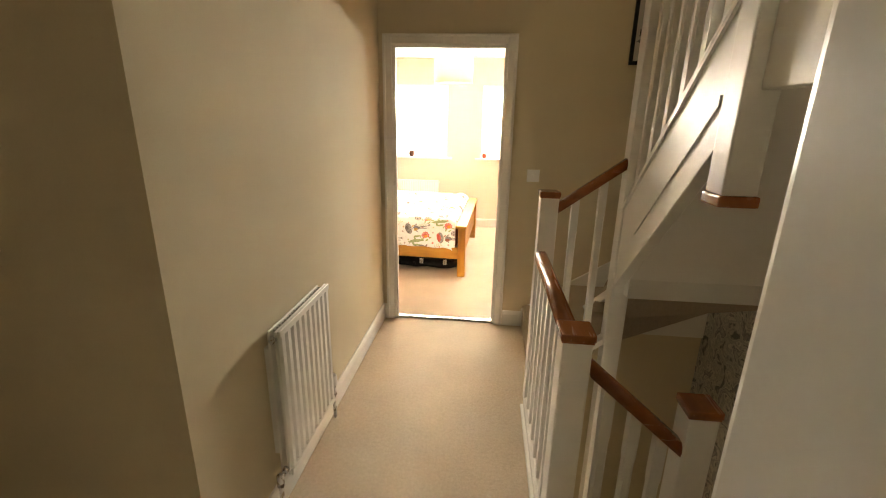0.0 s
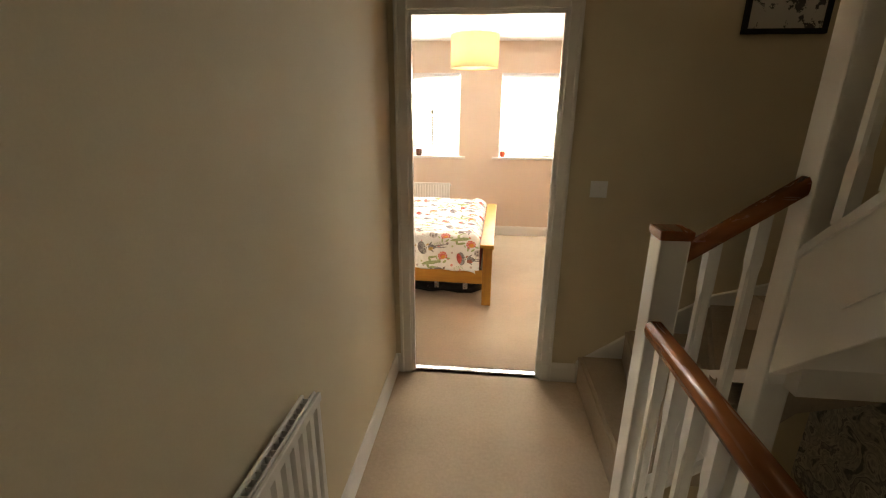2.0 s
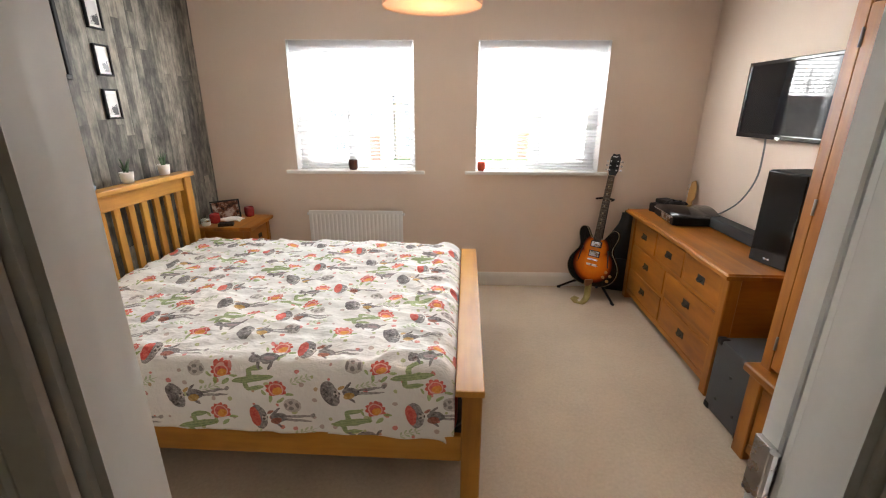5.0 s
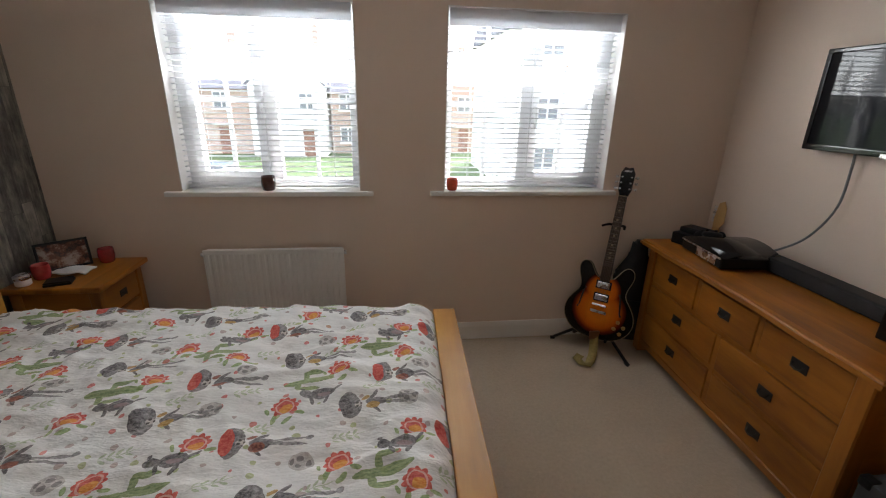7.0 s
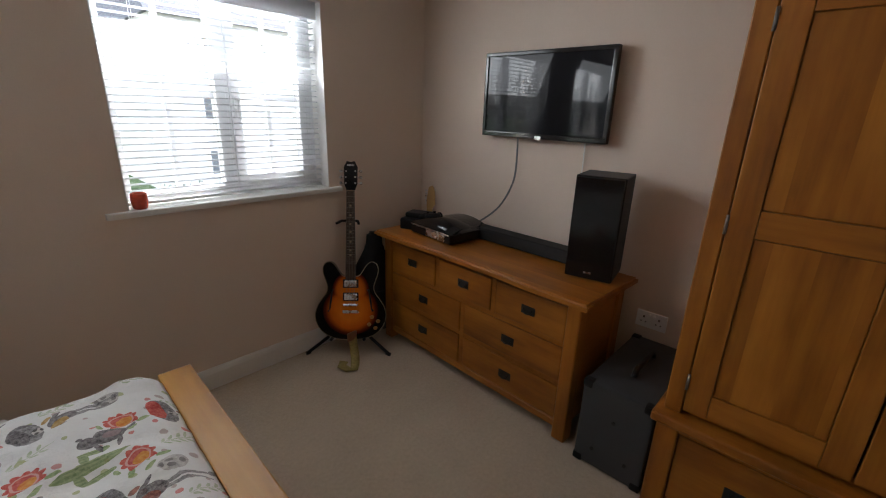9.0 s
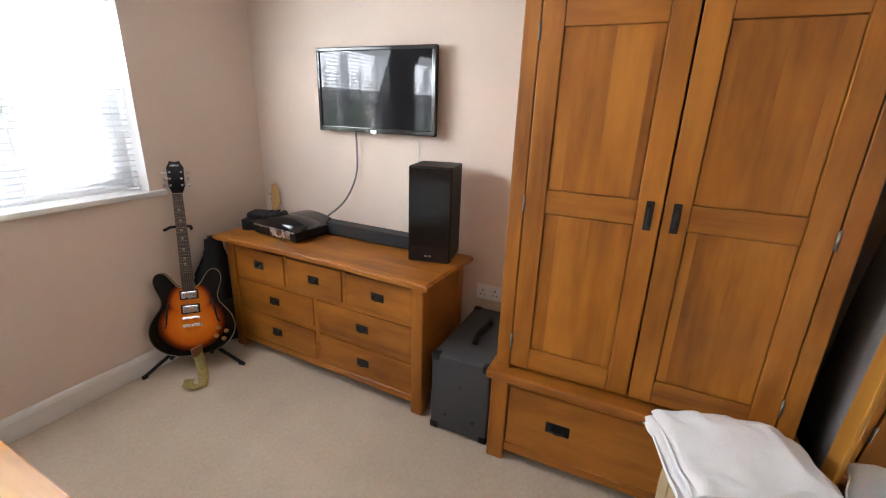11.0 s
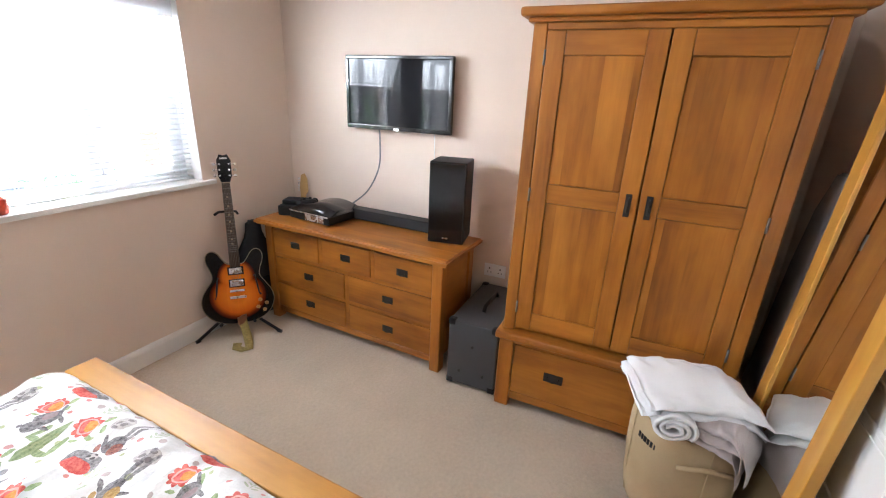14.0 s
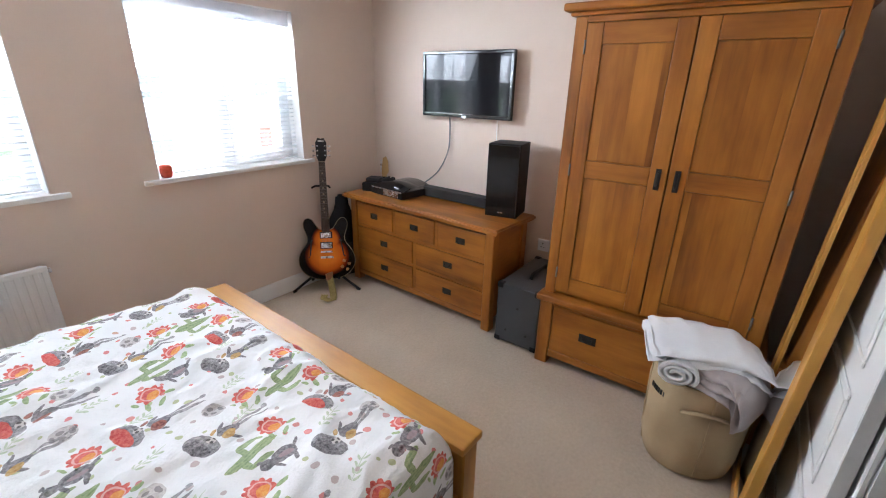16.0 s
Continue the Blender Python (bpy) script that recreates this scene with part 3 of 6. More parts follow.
balustrade("white spindles under a brown landing handrail", (0.405, 2.165, 0.85), (0.405, 1.29, 0.85), (0.405, 2.165, 0.0), (0.405, 1.29, 0.0), 7, M_RAIL_Y)
balustrade("short sloping handrail on white stair spindles", (0.46, 2.205, 1.085), (0.77, 2.205, 1.315), (0.46, 2.205, 0.16), (0.77, 2.205, 0.40), 2, M_RAIL_X)
balustrade("sloping handrail of the stair going down", (0.455, 1.25, 0.79), (0.765, 1.26, 0.52), (0.455, 1.25, -0.2), (0.765, 1.26, -0.46), 3, M_RAIL_X)
balustrade("white spindles along the upper flight", (0.80, 2.165, 2.03), (0.79, 1.31, 2.85), (0.80, 2.165, 1.125), (0.79, 1.31, 1.957), 7, M_RAIL_Y)
structure("trim_landing_edge", cube(0.36, 0.458, 1.206, 2.16, -0.24, 0.012, 0.003), M_WHITE, "white painted landing edge board")

# upper flight: straight string, treads, winders and sloping soffit
RISE = 0.182
stair = thing("staircase", "carpeted staircase rising from the landing with winders", "staircase")
inner = [(2.165, 0.733), (2.165, 1.148), (1.312, 1.98), (1.312, 1.563)]
part("string", prism(inner, 0.775, 0.825, "x", 0.003), M_WHITE, stair, "white painted stair string")
part("string_moulding", prism([(2.162, 1.125), (2.162, 1.15), (1.315, 1.975), (1.315, 1.95)], 0.764, 0.776, "x"), M_WHITE, stair)
part("string_moulding", prism([(1.97, 1.055), (1.97, 1.085), (1.44, 1.60), (1.44, 1.57)], 0.768, 0.776, "x"), M_WHITE, stair)


def step(name, pts, z, mat, parent, thick=RISE):
    """A tread with its riser: a polygon on plan with a rounded nosing look from a bevel."""
    b = prism(pts, z - thick, z, "z")
    top = [e for e in b.edges if abs(e.verts[0].co.z - z) < 1e-4 and abs(e.verts[1].co.z - z) < 1e-4]
    bmesh.ops.bevel(b, geom=top, offset=0.018, segments=3, affect="EDGES")
    return part(name, b, mat, parent)


YN, YF = 2.245, YD0 - 0.002
step("tread", [(0.432, YN), (0.432, YF), (0.72, YF), (0.54, YN)], RISE, M_STAIRCARPET, stair)
step("tread", [(0.515, YN), (0.675, YF), (1.13, YF), (0.70, YN)], 2 * RISE, M_STAIRCARPET, stair)
step("tread", [(0.68, YN), (1.08, YF), (XR, YF), (XR, 2.9), (0.8, YN)], 3 * RISE, M_STAIRCARPET, stair)
step("tread", [(0.80, YN), (XR - 0.001, 2.95), (XR - 0.001, 2.45), (0.84, 2.20)], 4 * RISE, M_STAIRCARPET, stair)
for i in range(6):
    y1 = 2.40 - 0.215 * i
    zt = (5 + i) * RISE
    part("tread", prism([(y1, zt - RISE * 0.75), (y1 + 0.012, zt - 0.02), (y1, zt), (y1 - 0.235, zt), (y1 - 0.235, zt - 0.03)], 0.826, XR - 0.001, "x"), M_STAIRCARPET, stair)
sof = [(2.15, 0.75), (1.10, 1.772), (1.10, 1.83), (2.15, 0.81)]
part("soffit", prism(sof, 0.826, XR - 0.001, "x"), M_CEIL, stair, "white plastered underside")
b = bmesh.new()
low = [(0.78, 2.16, 0.70), (XR - 0.002, 2.06, 0.88), (XR - 0.002, 3.155, 0.30), (0.78, 3.155, 0.06)]
va = [b.verts.new(p) for p in low]
vb = [b.verts.new((x, y, z + 0.05)) for x, y, z in low]
b.faces.new(va)
b.faces.new(vb[::-1])
for i in range(4):
    b.faces.new((va[(i + 1) % 4], va[i], vb[i], vb[(i + 1) % 4]))
bmesh.ops.recalc_face_normals(b, faces=b.faces)
part("soffit", b, M_CEIL, stair, "white plastered underside")
part("apron", cube(0.826, XR - 0.002, 2.10, 2.16, 0.70, 0.86), M_WHITE, stair)
# landing under the top of the upper flight
part("soffit", cube(0.75, XR - 0.001, 0.40, 1.20, 1.78, 1.83), M_CEIL, stair, "white plastered underside")
part("string", cube(0.755, 0.80, 0.40, 1.225, 1.60, 1.95, 0.003), M_WHITE, stair, "white painted stair string")
part("wall_string", prism([(0.42, 0.0), (0.42, 0.14), (0.72, 0.36), (1.10, 0.60), (XR, 0.80), (XR, 0.0)], YD0 - 0.022, YD0 - 0.0005, "y", 0.003), M_WHITE, stair, "white painted wall string")

# lower flight
low_stair = thing("staircase", "carpeted staircase going down beneath the upper flight", "staircase")
step("tread", [(0.44, 0.402), (0.44, 1.20), (0.70, 1.20), (0.62, 0.402)], -RISE, M_STAIRCARPET, low_stair)
step("tread", [(0.60, 0.402), (0.69, 1.20), (0.84, 1.22), (1.15, 0.402)], -2 * RISE, M_STAIRCARPET, low_stair)
step("tread", [(1.10, 0.402), (0.82, 1.22), (XR - 0.001, 0.75), (XR - 0.001, 0.402)], -3 * RISE, M_STAIRCARPET, low_stair)
step("tread", [(XR - 0.001, 0.72), (0.826, 1.22), (XR - 0.001, 1.30)], -4 * RISE, M_STAIRCARPET, low_stair)
for i in range(8):
    y0 = 1.22 + 0.215 * i
    step("tread", [(0.826, y0), (XR - 0.001, y0), (XR - 0.001, min(y0 + 0.25, YF)), (0.826, min(y0 + 0.25, YF))], -(5 + i) * RISE, M_STAIRCARPET, low_stair)
part("string", prism([(1.31, -0.95), (1.31, -0.60), (2.165, -1.34), (2.165, -1.69)], 0.775, 0.825, "x", 0.003), M_WHITE, low_stair, "white painted stair string")


# ---- landing things ----
def panel_radiator(name, label, m, length, height, pitch, relief=0.010, valve=True):
    """Local: x along the wall, y out from it, z up."""
    r = thing(name, label, "radiator", m)
    n = int(length / pitch)
    b = bmesh.new()
    z0, z1, y0, d = 0.02, height - 0.015, 0.065, relief
    prof = [(0.0, y0)]
    for i in range(n):
        a = length * i / n
        w = length / n
        prof += [(a + 0.08 * w, y0), (a + 0.22 * w, y0 + d), (a + 0.68 * w, y0 + d), (a + 0.82 * w, y0)]
    prof.append((length, y0))
    lo = [b.verts.new((x, y, z0)) for x, y in prof]
    hi = [b.verts.new((x, y, z1)) for x, y in prof]
    for i in range(len(prof) - 1):
        b.faces.new((lo[i], lo[i + 1], hi[i + 1], hi[i]))
    part("front_panel", b, M_RAD, r)
    part("back_plate", cube(0, length, y0 - 0.010, y0 - 0.003, 0.0, height, 0.002), M_RAD, r)
    part("top_edge", cube(0, length, y0, y0 + d + 0.002, height - 0.028, height, 0.003), M_RAD, r)
    part("bottom_edge", cube(0, length, y0, y0 + d + 0.002, 0.0, 0.028, 0.003), M_RAD, r)
    part("back_panel", cube(0.01, length - 0.01, 0.022, 0.032, 0.0, height - 0.006, 0.003), M_RAD, r)
    b = bmesh.new()
    k = int(length / 0.022)
    for i in range(k):
        x = 0.02 + (length - 0.04) * i / k
        box(b, x, x + 0.0015, 0.032, 0.056, 0.03, height - 0.012)
        if i % 2 == 0 and i < k - 1:
            box(b, x, x + (length - 0.04) / k, 0.054, 0.0555, 0.03, height - 0.012)
        elif i < k - 1:
            box(b, x, x + (length - 0.04) / k, 0.0325, 0.034, 0.03, height - 0.012)
    part("convector", b, M_RAD, r)
    for x in (0.05, length - 0.05):
        part("bracket", cube(x, x + 0.03, 0.0, 0.022, 0.08, height - 0.08), M_RAD, r)
    for x, s in ((0.0, -1), (length, 1)):
        for z in (0.03, height - 0.03):
            b = bmesh.new()
            tube(b, [(x, 0.05, z), (x + s * 0.014, 0.05, z)], 0.013, 10)
            part("plug", b, M_CHROME, r, "metal bleed plug", True)
    for x, s in ((0.0, -1), (length, 1)):
        b = bmesh.new()
        tube(b, [(x + s * 0.012, 0.05, 0.03), (x + s * 0.045, 0.05, 0.03), (x + s * 0.05, 0.05, 0.02), (x + s * 0.05, 0.05, -0.14)], 0.009, 8)
        tube(b, [(x + s * 0.05, 0.05, -0.005), (x + s * 0.05, 0.05, 0.045)], 0.014, 10)
        part("pipe", b, M_CHROME, r, "copper coloured valve and pipe", True)
    if valve:
        b = lathe([(0.006, 0.0), (0.019, 0.006), (0.021, 0.02), (0.02, 0.055), (0.014, 0.065), (0.004, 0.066)], 14)
        bmesh.ops.transform(b, matrix=Matrix.Translation((-0.05, 0.05, 0.045)), verts=b.verts)
        part("thermostatic_valve", b, M_RAD, r, "white thermostatic valve head", True)
    return r


panel_radiator("radiator", "white ribbed panel radiator on the landing wall", pose(HX, 1.84, 0.175, 0, 0, -90), 0.48, 0.62, 0.045)
panel_radiator("radiator", "white panel radiator under the bedroom window", pose(-0.595, YW, 0.145, 0, 0, 180), 0.79, 0.535, 0.033, 0.003)


def switch(name, label, m, rockers=1):
    s = thing(name, label, "switch", m)
    part("plate", cube(-0.043, 0.043, 0, 0.009, -0.043, 0.043, 0.003, 2), M_UPVC, s)
    for i in range(rockers):
        x = (i - (rockers - 1) / 2) * 0.025
        part("rocker", cube(x - 0.006, x + 0.006, 0.008, 0.013, -0.012, 0.012, 0.002), M_UPVC, s)
    return s


switch("light_switch", "white plastic light switch on the landing wall", pose(0.436, YD0, 1.157, 0, 0, 180))


def art():
    k = Tree("ink drawing print")
    f = k.noise(14, 5, 0.7)
    g = k.noise(4, 3)
    dark = k.math("MULTIPLY", k.math("GREATER_THAN", f, 0.56), k.math("GREATER_THAN", g, 0.5))
    return k.set(k.mix(dark, (0.62, 0.61, 0.60), (0.06, 0.06, 0.065)), 0.3)


def picture(name, label, m, w, h, fw, frame_mat, mount=0.0, depth=0.02, printed=None):
    """Local: x along the wall, y out, z up, centred."""
    p = thing(name, label, "picture", m)
    b = bmesh.new()
    box(b, -w / 2, w / 2, 0, depth, h / 2 - fw, h / 2, 0.002)
    box(b, -w / 2, w / 2, 0, depth, -h / 2, -h / 2 + fw, 0.002)
    box(b, -w / 2, -w / 2 + fw, 0, depth, -h / 2 + fw, h / 2 - fw, 0.002)
    box(b, w / 2 - fw, w / 2, 0, depth, -h / 2 + fw, h / 2 - fw, 0.002)
    part("frame", b, frame_mat, p)
    part("mount", cube(-w / 2 + fw, w / 2 - fw, 0.002, 0.008, -h / 2 + fw, h / 2 - fw), M_CEIL, p, "white picture mount")
    if printed:
        part("print", cube(-w / 2 + fw + mount, w / 2 - fw - mount, 0.008, 0.0095, -h / 2 + fw + mount, h / 2 - fw - mount), printed, p)
    return p


M_ART = art()
picture("picture", "black framed ink print on the stairwell wall", pose(1.16, YD0, 2.13, 0, 0, 180), 0.36, 0.50, 0.022, M_BLACK, 0.0, 0.02, M_ART)

# ---- bedroom: bed ----
def duvet_print():
    """White cotton with a printed repeat: grey and red hatted figures, cats, cacti, red flowers, pale masks, sprigs and dots."""
    k = Tree("printed cotton duvet")
    t = k.t
    PX, PY = 0.608, 0.600
    sep0 = t.nodes.new("ShaderNodeSeparateXYZ")
    t.links.new(k.co, sep0.inputs[0])
    # the print runs on down the hanging side
    px = sep0.outputs[0]
    py = k.math("SUBTRACT", sep0.outputs[1], k.math("MULTIPLY", k.math("LESS_THAN", sep0.outputs[1], -0.775), k.math("MAXIMUM", k.math("SUBTRACT", 0.575, sep0.outputs[2]), 0.0)))
    flat = t.nodes.new("ShaderNodeCombineXYZ")
    t.links.new(px, flat.inputs[0])
    t.links.new(py, flat.inputs[1])
    wob = t.nodes.new("ShaderNodeTexNoise")
    wob.inputs["Scale"].default_value, wob.inputs["Detail"].default_value = 34.0, 3.0
    t.links.new(flat.outputs[0], wob.inputs["Vector"])
    bent = t.nodes.new("ShaderNodeVectorMath")
    bent.operation = "MULTIPLY_ADD"
    t.links.new(wob.outputs["Color"], bent.inputs[0])
    bent.inputs[1].default_value = (0.013, 0.013, 0.0)
    t.links.new(flat.outputs[0], bent.inputs[2])
    sb = t.nodes.new("ShaderNodeSeparateXYZ")
    t.links.new(bent.outputs[0], sb.inputs[0])

    def near(*centres):
        """Coordinates about the nearest of the motif's places in the repeat."""
        best = None
        for cx, cy in centres:
            x = k.math("WRAP", k.math("SUBTRACT", bx, cx), PX / 2, -PX / 2)
            y = k.math("WRAP", k.math("SUBTRACT", by, cy), PY / 2, -PY / 2)
            d = k.math("ADD", k.math("MULTIPLY", x, x), k.math("MULTIPLY", y, y))
            if best is None:
                best = (x, y, d)
            else:
                f = k.math("LESS_THAN", d, best[2])
                best = tuple(k.math("MULTIPLY_ADD", f, k.math("SUBTRACT", n, o), o) for n, o in zip((x, y, d), best))
        return k.math("MULTIPLY", best[0], 1.08), k.math("MULTIPLY", best[1], 1.08)

    def turn(x, y, a):
        ca, sa = math.cos(a), math.sin(a)
        return (k.math("ADD", k.math("MULTIPLY", x, ca), k.math("MULTIPLY", y, sa)), k.math("SUBTRACT", k.math("MULTIPLY", y, ca), k.math("MULTIPLY", x, sa)))

    bx, by = turn(k.math("SUBTRACT", sb.outputs[0], 0.001), k.math("SUBTRACT", sb.outputs[1], 0.0465), 0.056)

    def oval(x, y, cx, cy, rx, ry, ang=0.0):
        dx, dy = k.math("SUBTRACT", x, cx), k.math("SUBTRACT", y, cy)
        if ang:
            dx, dy = turn(dx, dy, ang)
        dx, dy = k.math("DIVIDE", dx, rx), k.math("DIVIDE", dy, ry)
        return k.math("LESS_THAN", k.math("MULTIPLY_ADD", dx, dx, k.math("MULTIPLY", dy, dy)), 1.0)

    def any_of(*ms):
        out = ms[0]
        for m in ms[1:]:
            out = k.math("MAXIMUM", out, m)
        return out

    def print_on(under, mask, strength, ink):
        return k.mix(k.math("MULTIPLY", mask, strength), under, ink)

    col = k.ramp(k.noise(3, 3), [(0.3, (0.80, 0.80, 0.785)), (0.7, (0.86, 0.86, 0.845))])
    wash = k.ramp(k.noise(95, 4, 0.75), [(0.36, (0, 0, 0)), (0.64, (1, 1, 1))])
    grey = k.mix(wash, (0.075, 0.07, 0.075), (0.42, 0.40, 0.40))
    black = k.mix(wash, (0.035, 0.03, 0.034), (0.33, 0.305, 0.31))
    red = k.mix(wash, (0.56, 0.035, 0.03), (0.74, 0.17, 0.12))
    green = k.mix(wash, (0.13, 0.22, 0.06), (0.36, 0.45, 0.20))
    gold = k.mix(wash, (0.40, 0.20, 0.04), (0.66, 0.44, 0.14))

    # pale sprigs
    x, y = near((0.31, 0.30), (0.02, 0.44), (0.36, -0.10), (0.10, 0.05), (0.56, 0.27), (0.30, 0.06))
    x, y = turn(x, y, 0.35)
    sprig = any_of(oval(x, y, 0, 0, 0.055, 0.0016), *[oval(x, y, q, sd * 0.011, 0.0115, 0.0042, sd * 0.7) for q in (-0.042, -0.020, 0.002, 0.024) for sd in (-1, 1)])
    col = print_on(col, sprig, 0.75, k.mix(wash, (0.30, 0.42, 0.20), (0.56, 0.62, 0.42)))
    # scattered dots and seeds
    mp = t.nodes.new("ShaderNodeTexVoronoi")
    mp.voronoi_dimensions = "2D"
    mp.inputs["Scale"].default_value, mp.inputs["Randomness"].default_value = 15.5, 0.85
    t.links.new(bent.outputs[0], mp.inputs["Vector"])
    hue = t.nodes.new("ShaderNodeSeparateColor")
    t.links.new(mp.outputs["Color"], hue.inputs[0])
    dot = k.math("LESS_THAN", mp.outputs["Distance"], k.math("MULTIPLY_ADD", hue.outputs[1], 0.10, 0.08))
    dot = k.math("MULTIPLY", dot, k.math("LESS_THAN", hue.outputs[0], 0.72))
    seed = k.ramp(hue.outputs[2], [(0.30, (0.46, 0.34, 0.31)), (0.34, (0.66, 0.06, 0.06)), (0.62, (0.60, 0.10, 0.06)), (0.66, (0.40, 0.45, 0.16))])
    col = print_on(col, dot, 0.75, seed)
    # flowers with their leaves
    x, y = near((0.0, 0.345), (0.205, 0.255), (-0.03, 0.158), (0.424, -0.02), (0.21, -0.15))
    x, y = turn(x, y, 0.5)
    leaves = any_of(oval(x, y, -0.046, -0.026, 0.020, 0.008, 0.9), oval(x, y, -0.014, -0.054, 0.020, 0.008, 0.2), oval(x, y, 0.032, -0.048, 0.018, 0.007, -0.6), oval(x, y, -0.056, 0.012, 0.014, 0.006, 1.5))
    col = print_on(col, leaves, 0.85, k.mix(wash, (0.16, 0.30, 0.06), (0.42, 0.52, 0.22)))
    rad = k.math("SQRT", k.math("ADD", k.math("MULTIPLY", x, x), k.math("MULTIPLY", y, y)))
    ang = k.math("ARCTAN2", y, x)
    pet = k.math("MULTIPLY_ADD", k.math("ABSOLUTE", k.math("SINE", k.math("MULTIPLY", ang, 5.0))), 0.010, 0.034)
    cut = k.math("GREATER_THAN", k.math("ADD", y, k.math("MULTIPLY", x, 0.3)), -0.030)
    bloom = k.math("MULTIPLY", k.math("LESS_THAN", rad, pet), cut)
    col = print_on(col, bloom, 0.95, red)
    ring = k.math("MULTIPLY", bloom, k.math("LESS_THAN", k.math("ABSOLUTE", k.math("SUBTRACT", rad, 0.0275)), 0.0028))
    col = print_on(col, ring, 0.8, (0.80, 0.52, 0.46))
    col = print_on(col, oval(x, y, 0.0, -0.010, 0.021, 0.017), 0.95, k.mix(wash, (0.72, 0.22, 0.03), (0.82, 0.44, 0.10)))
    # pale painted masks
    x, y = near((0.51, 0.355), (0.203, -0.015), (0.26, 0.18))
    mask = oval(x, y, 0, 0, 0.036, 0.034)
    col = print_on(col, mask, 0.8, k.mix(wash, (0.34, 0.31, 0.30), (0.62, 0.58, 0.54)))
    col = print_on(col, any_of(oval(x, y, -0.006, 0.014, 0.010, 0.009), oval(x, y, -0.006, -0.014, 0.010, 0.009), oval(x, y, 0.021, 0, 0.008, 0.014), oval(x, y, -0.027, 0, 0.006, 0.012)), 0.75, (0.17, 0.15, 0.15))
    # cacti lying along the bed
    x, y = near((0.12, 0.305), (0.48, 0.10))
    x, y = turn(x, y, 0.12)
    cactus = any_of(oval(x, y, 0, 0, 0.090, 0.017), oval(x, y, -0.010, 0.030, 0.011, 0.026), oval(x, y, 0.018, 0.050, 0.036, 0.011), oval(x, y, -0.036, -0.026, 0.011, 0.024), oval(x, y, -0.002, -0.046, 0.040, 0.011))
    stripe = k.math("GREATER_THAN", k.math("SINE", k.math("MULTIPLY", y, 560.0)), 0.1)
    col = print_on(col, cactus, 0.92, k.mix(k.math("MULTIPLY", stripe, 0.5), green, (0.40, 0.48, 0.24)))
    # cats
    x, y = near((0.165, 0.395), (0.523, 0.035))
    x, y = turn(x, y, -0.1)
    cat = any_of(oval(x, y, 0.012, 0, 0.042, 0.026, 0.15), oval(x, y, -0.045, -0.010, 0.022, 0.018), oval(x, y, -0.060, 0.010, 0.008, 0.006), oval(x, y, 0.058, 0.020, 0.026, 0.006, 0.9), oval(x, y, -0.020, -0.034, 0.007, 0.022, 0.4), oval(x, y, 0.030, -0.032, 0.007, 0.020, -0.3))
    col = print_on(col, cat, 0.92, black)
    col = print_on(col, oval(x, y, 0.016, -0.002, 0.024, 0.011), 0.7, (0.42, 0.29, 0.30))

    def figure(x, y, crown, prop):
        out = col
        legs = any_of(oval(x, y, 0.155, 0.012, 0.070, 0.0062, 0.10), oval(x, y, 0.155, -0.006, 0.070, 0.0062, -0.02), oval(x, y, 0.226, 0.022, 0.012, 0.009, 0.6))
        out = print_on(out, legs, 0.85, grey)
        out = print_on(out, any_of(oval(x, y, 0.085, 0.002, 0.036, 0.023), oval(x, y, 0.075, 0.032, 0.026, 0.006, 0.8), oval(x, y, 0.080, -0.030, 0.026, 0.006, -0.8)), 0.92, black)
        out = print_on(out, any_of(oval(x, y, 0.076, -0.016, 0.024, 0.016, 0.3), oval(x, y, 0.050, 0.026, 0.016, 0.007, 0.6)), 0.9, prop)
        out = print_on(out, oval(x, y, 0.0, 0.0, 0.036, 0.062, 0.2), 0.94, grey)
        out = print_on(out, oval(x, y, -0.017, 0.0, 0.021, 0.050, 0.2), 0.94, crown)
        out = print_on(out, oval(x, y, 0.026, -0.002, 0.014, 0.013), 0.85, (0.66, 0.62, 0.58))
        return print_on(out, any_of(oval(x, y, 0.022, 0.007, 0.006, 0.005), oval(x, y, 0.022, -0.009, 0.006, 0.005), oval(x, y, 0.036, -0.001, 0.003, 0.006)), 0.9, (0.06, 0.05, 0.05))

    x, y = near((0.02, -0.04), (0.412, 0.232))
    x, y = turn(x, y, 0.05)
    col = figure(x, y, black, gold)
    x, y = near((0.31, -0.16), (0.12, 0.130))
    x, y = turn(x, y, -0.08)
    col = figure(x, y, red, k.mix(wash, (0.16, 0.04, 0.03), (0.48, 0.16, 0.10)))

    weave = k.noise(600, 2)
    crease = k.noise(6.5, 6, 0.66, (1.0, 2.3, 1.0))
    fine = k.noise(15, 5, 0.62, (1.2, 1.8, 1.0))
    k.bump(k.math("ADD", k.math("MULTIPLY", weave, 0.02), k.math("MULTIPLY_ADD", fine, 0.4, crease)), 0.6, 0.024)
    return k.set(col, 0.85, Sheen_Weight=0.1)


BED_Y0, BED_Y1, BED_X0, BED_X1 = 4.187, 5.853, -2.115, -0.034
BED_TURN = -2.0


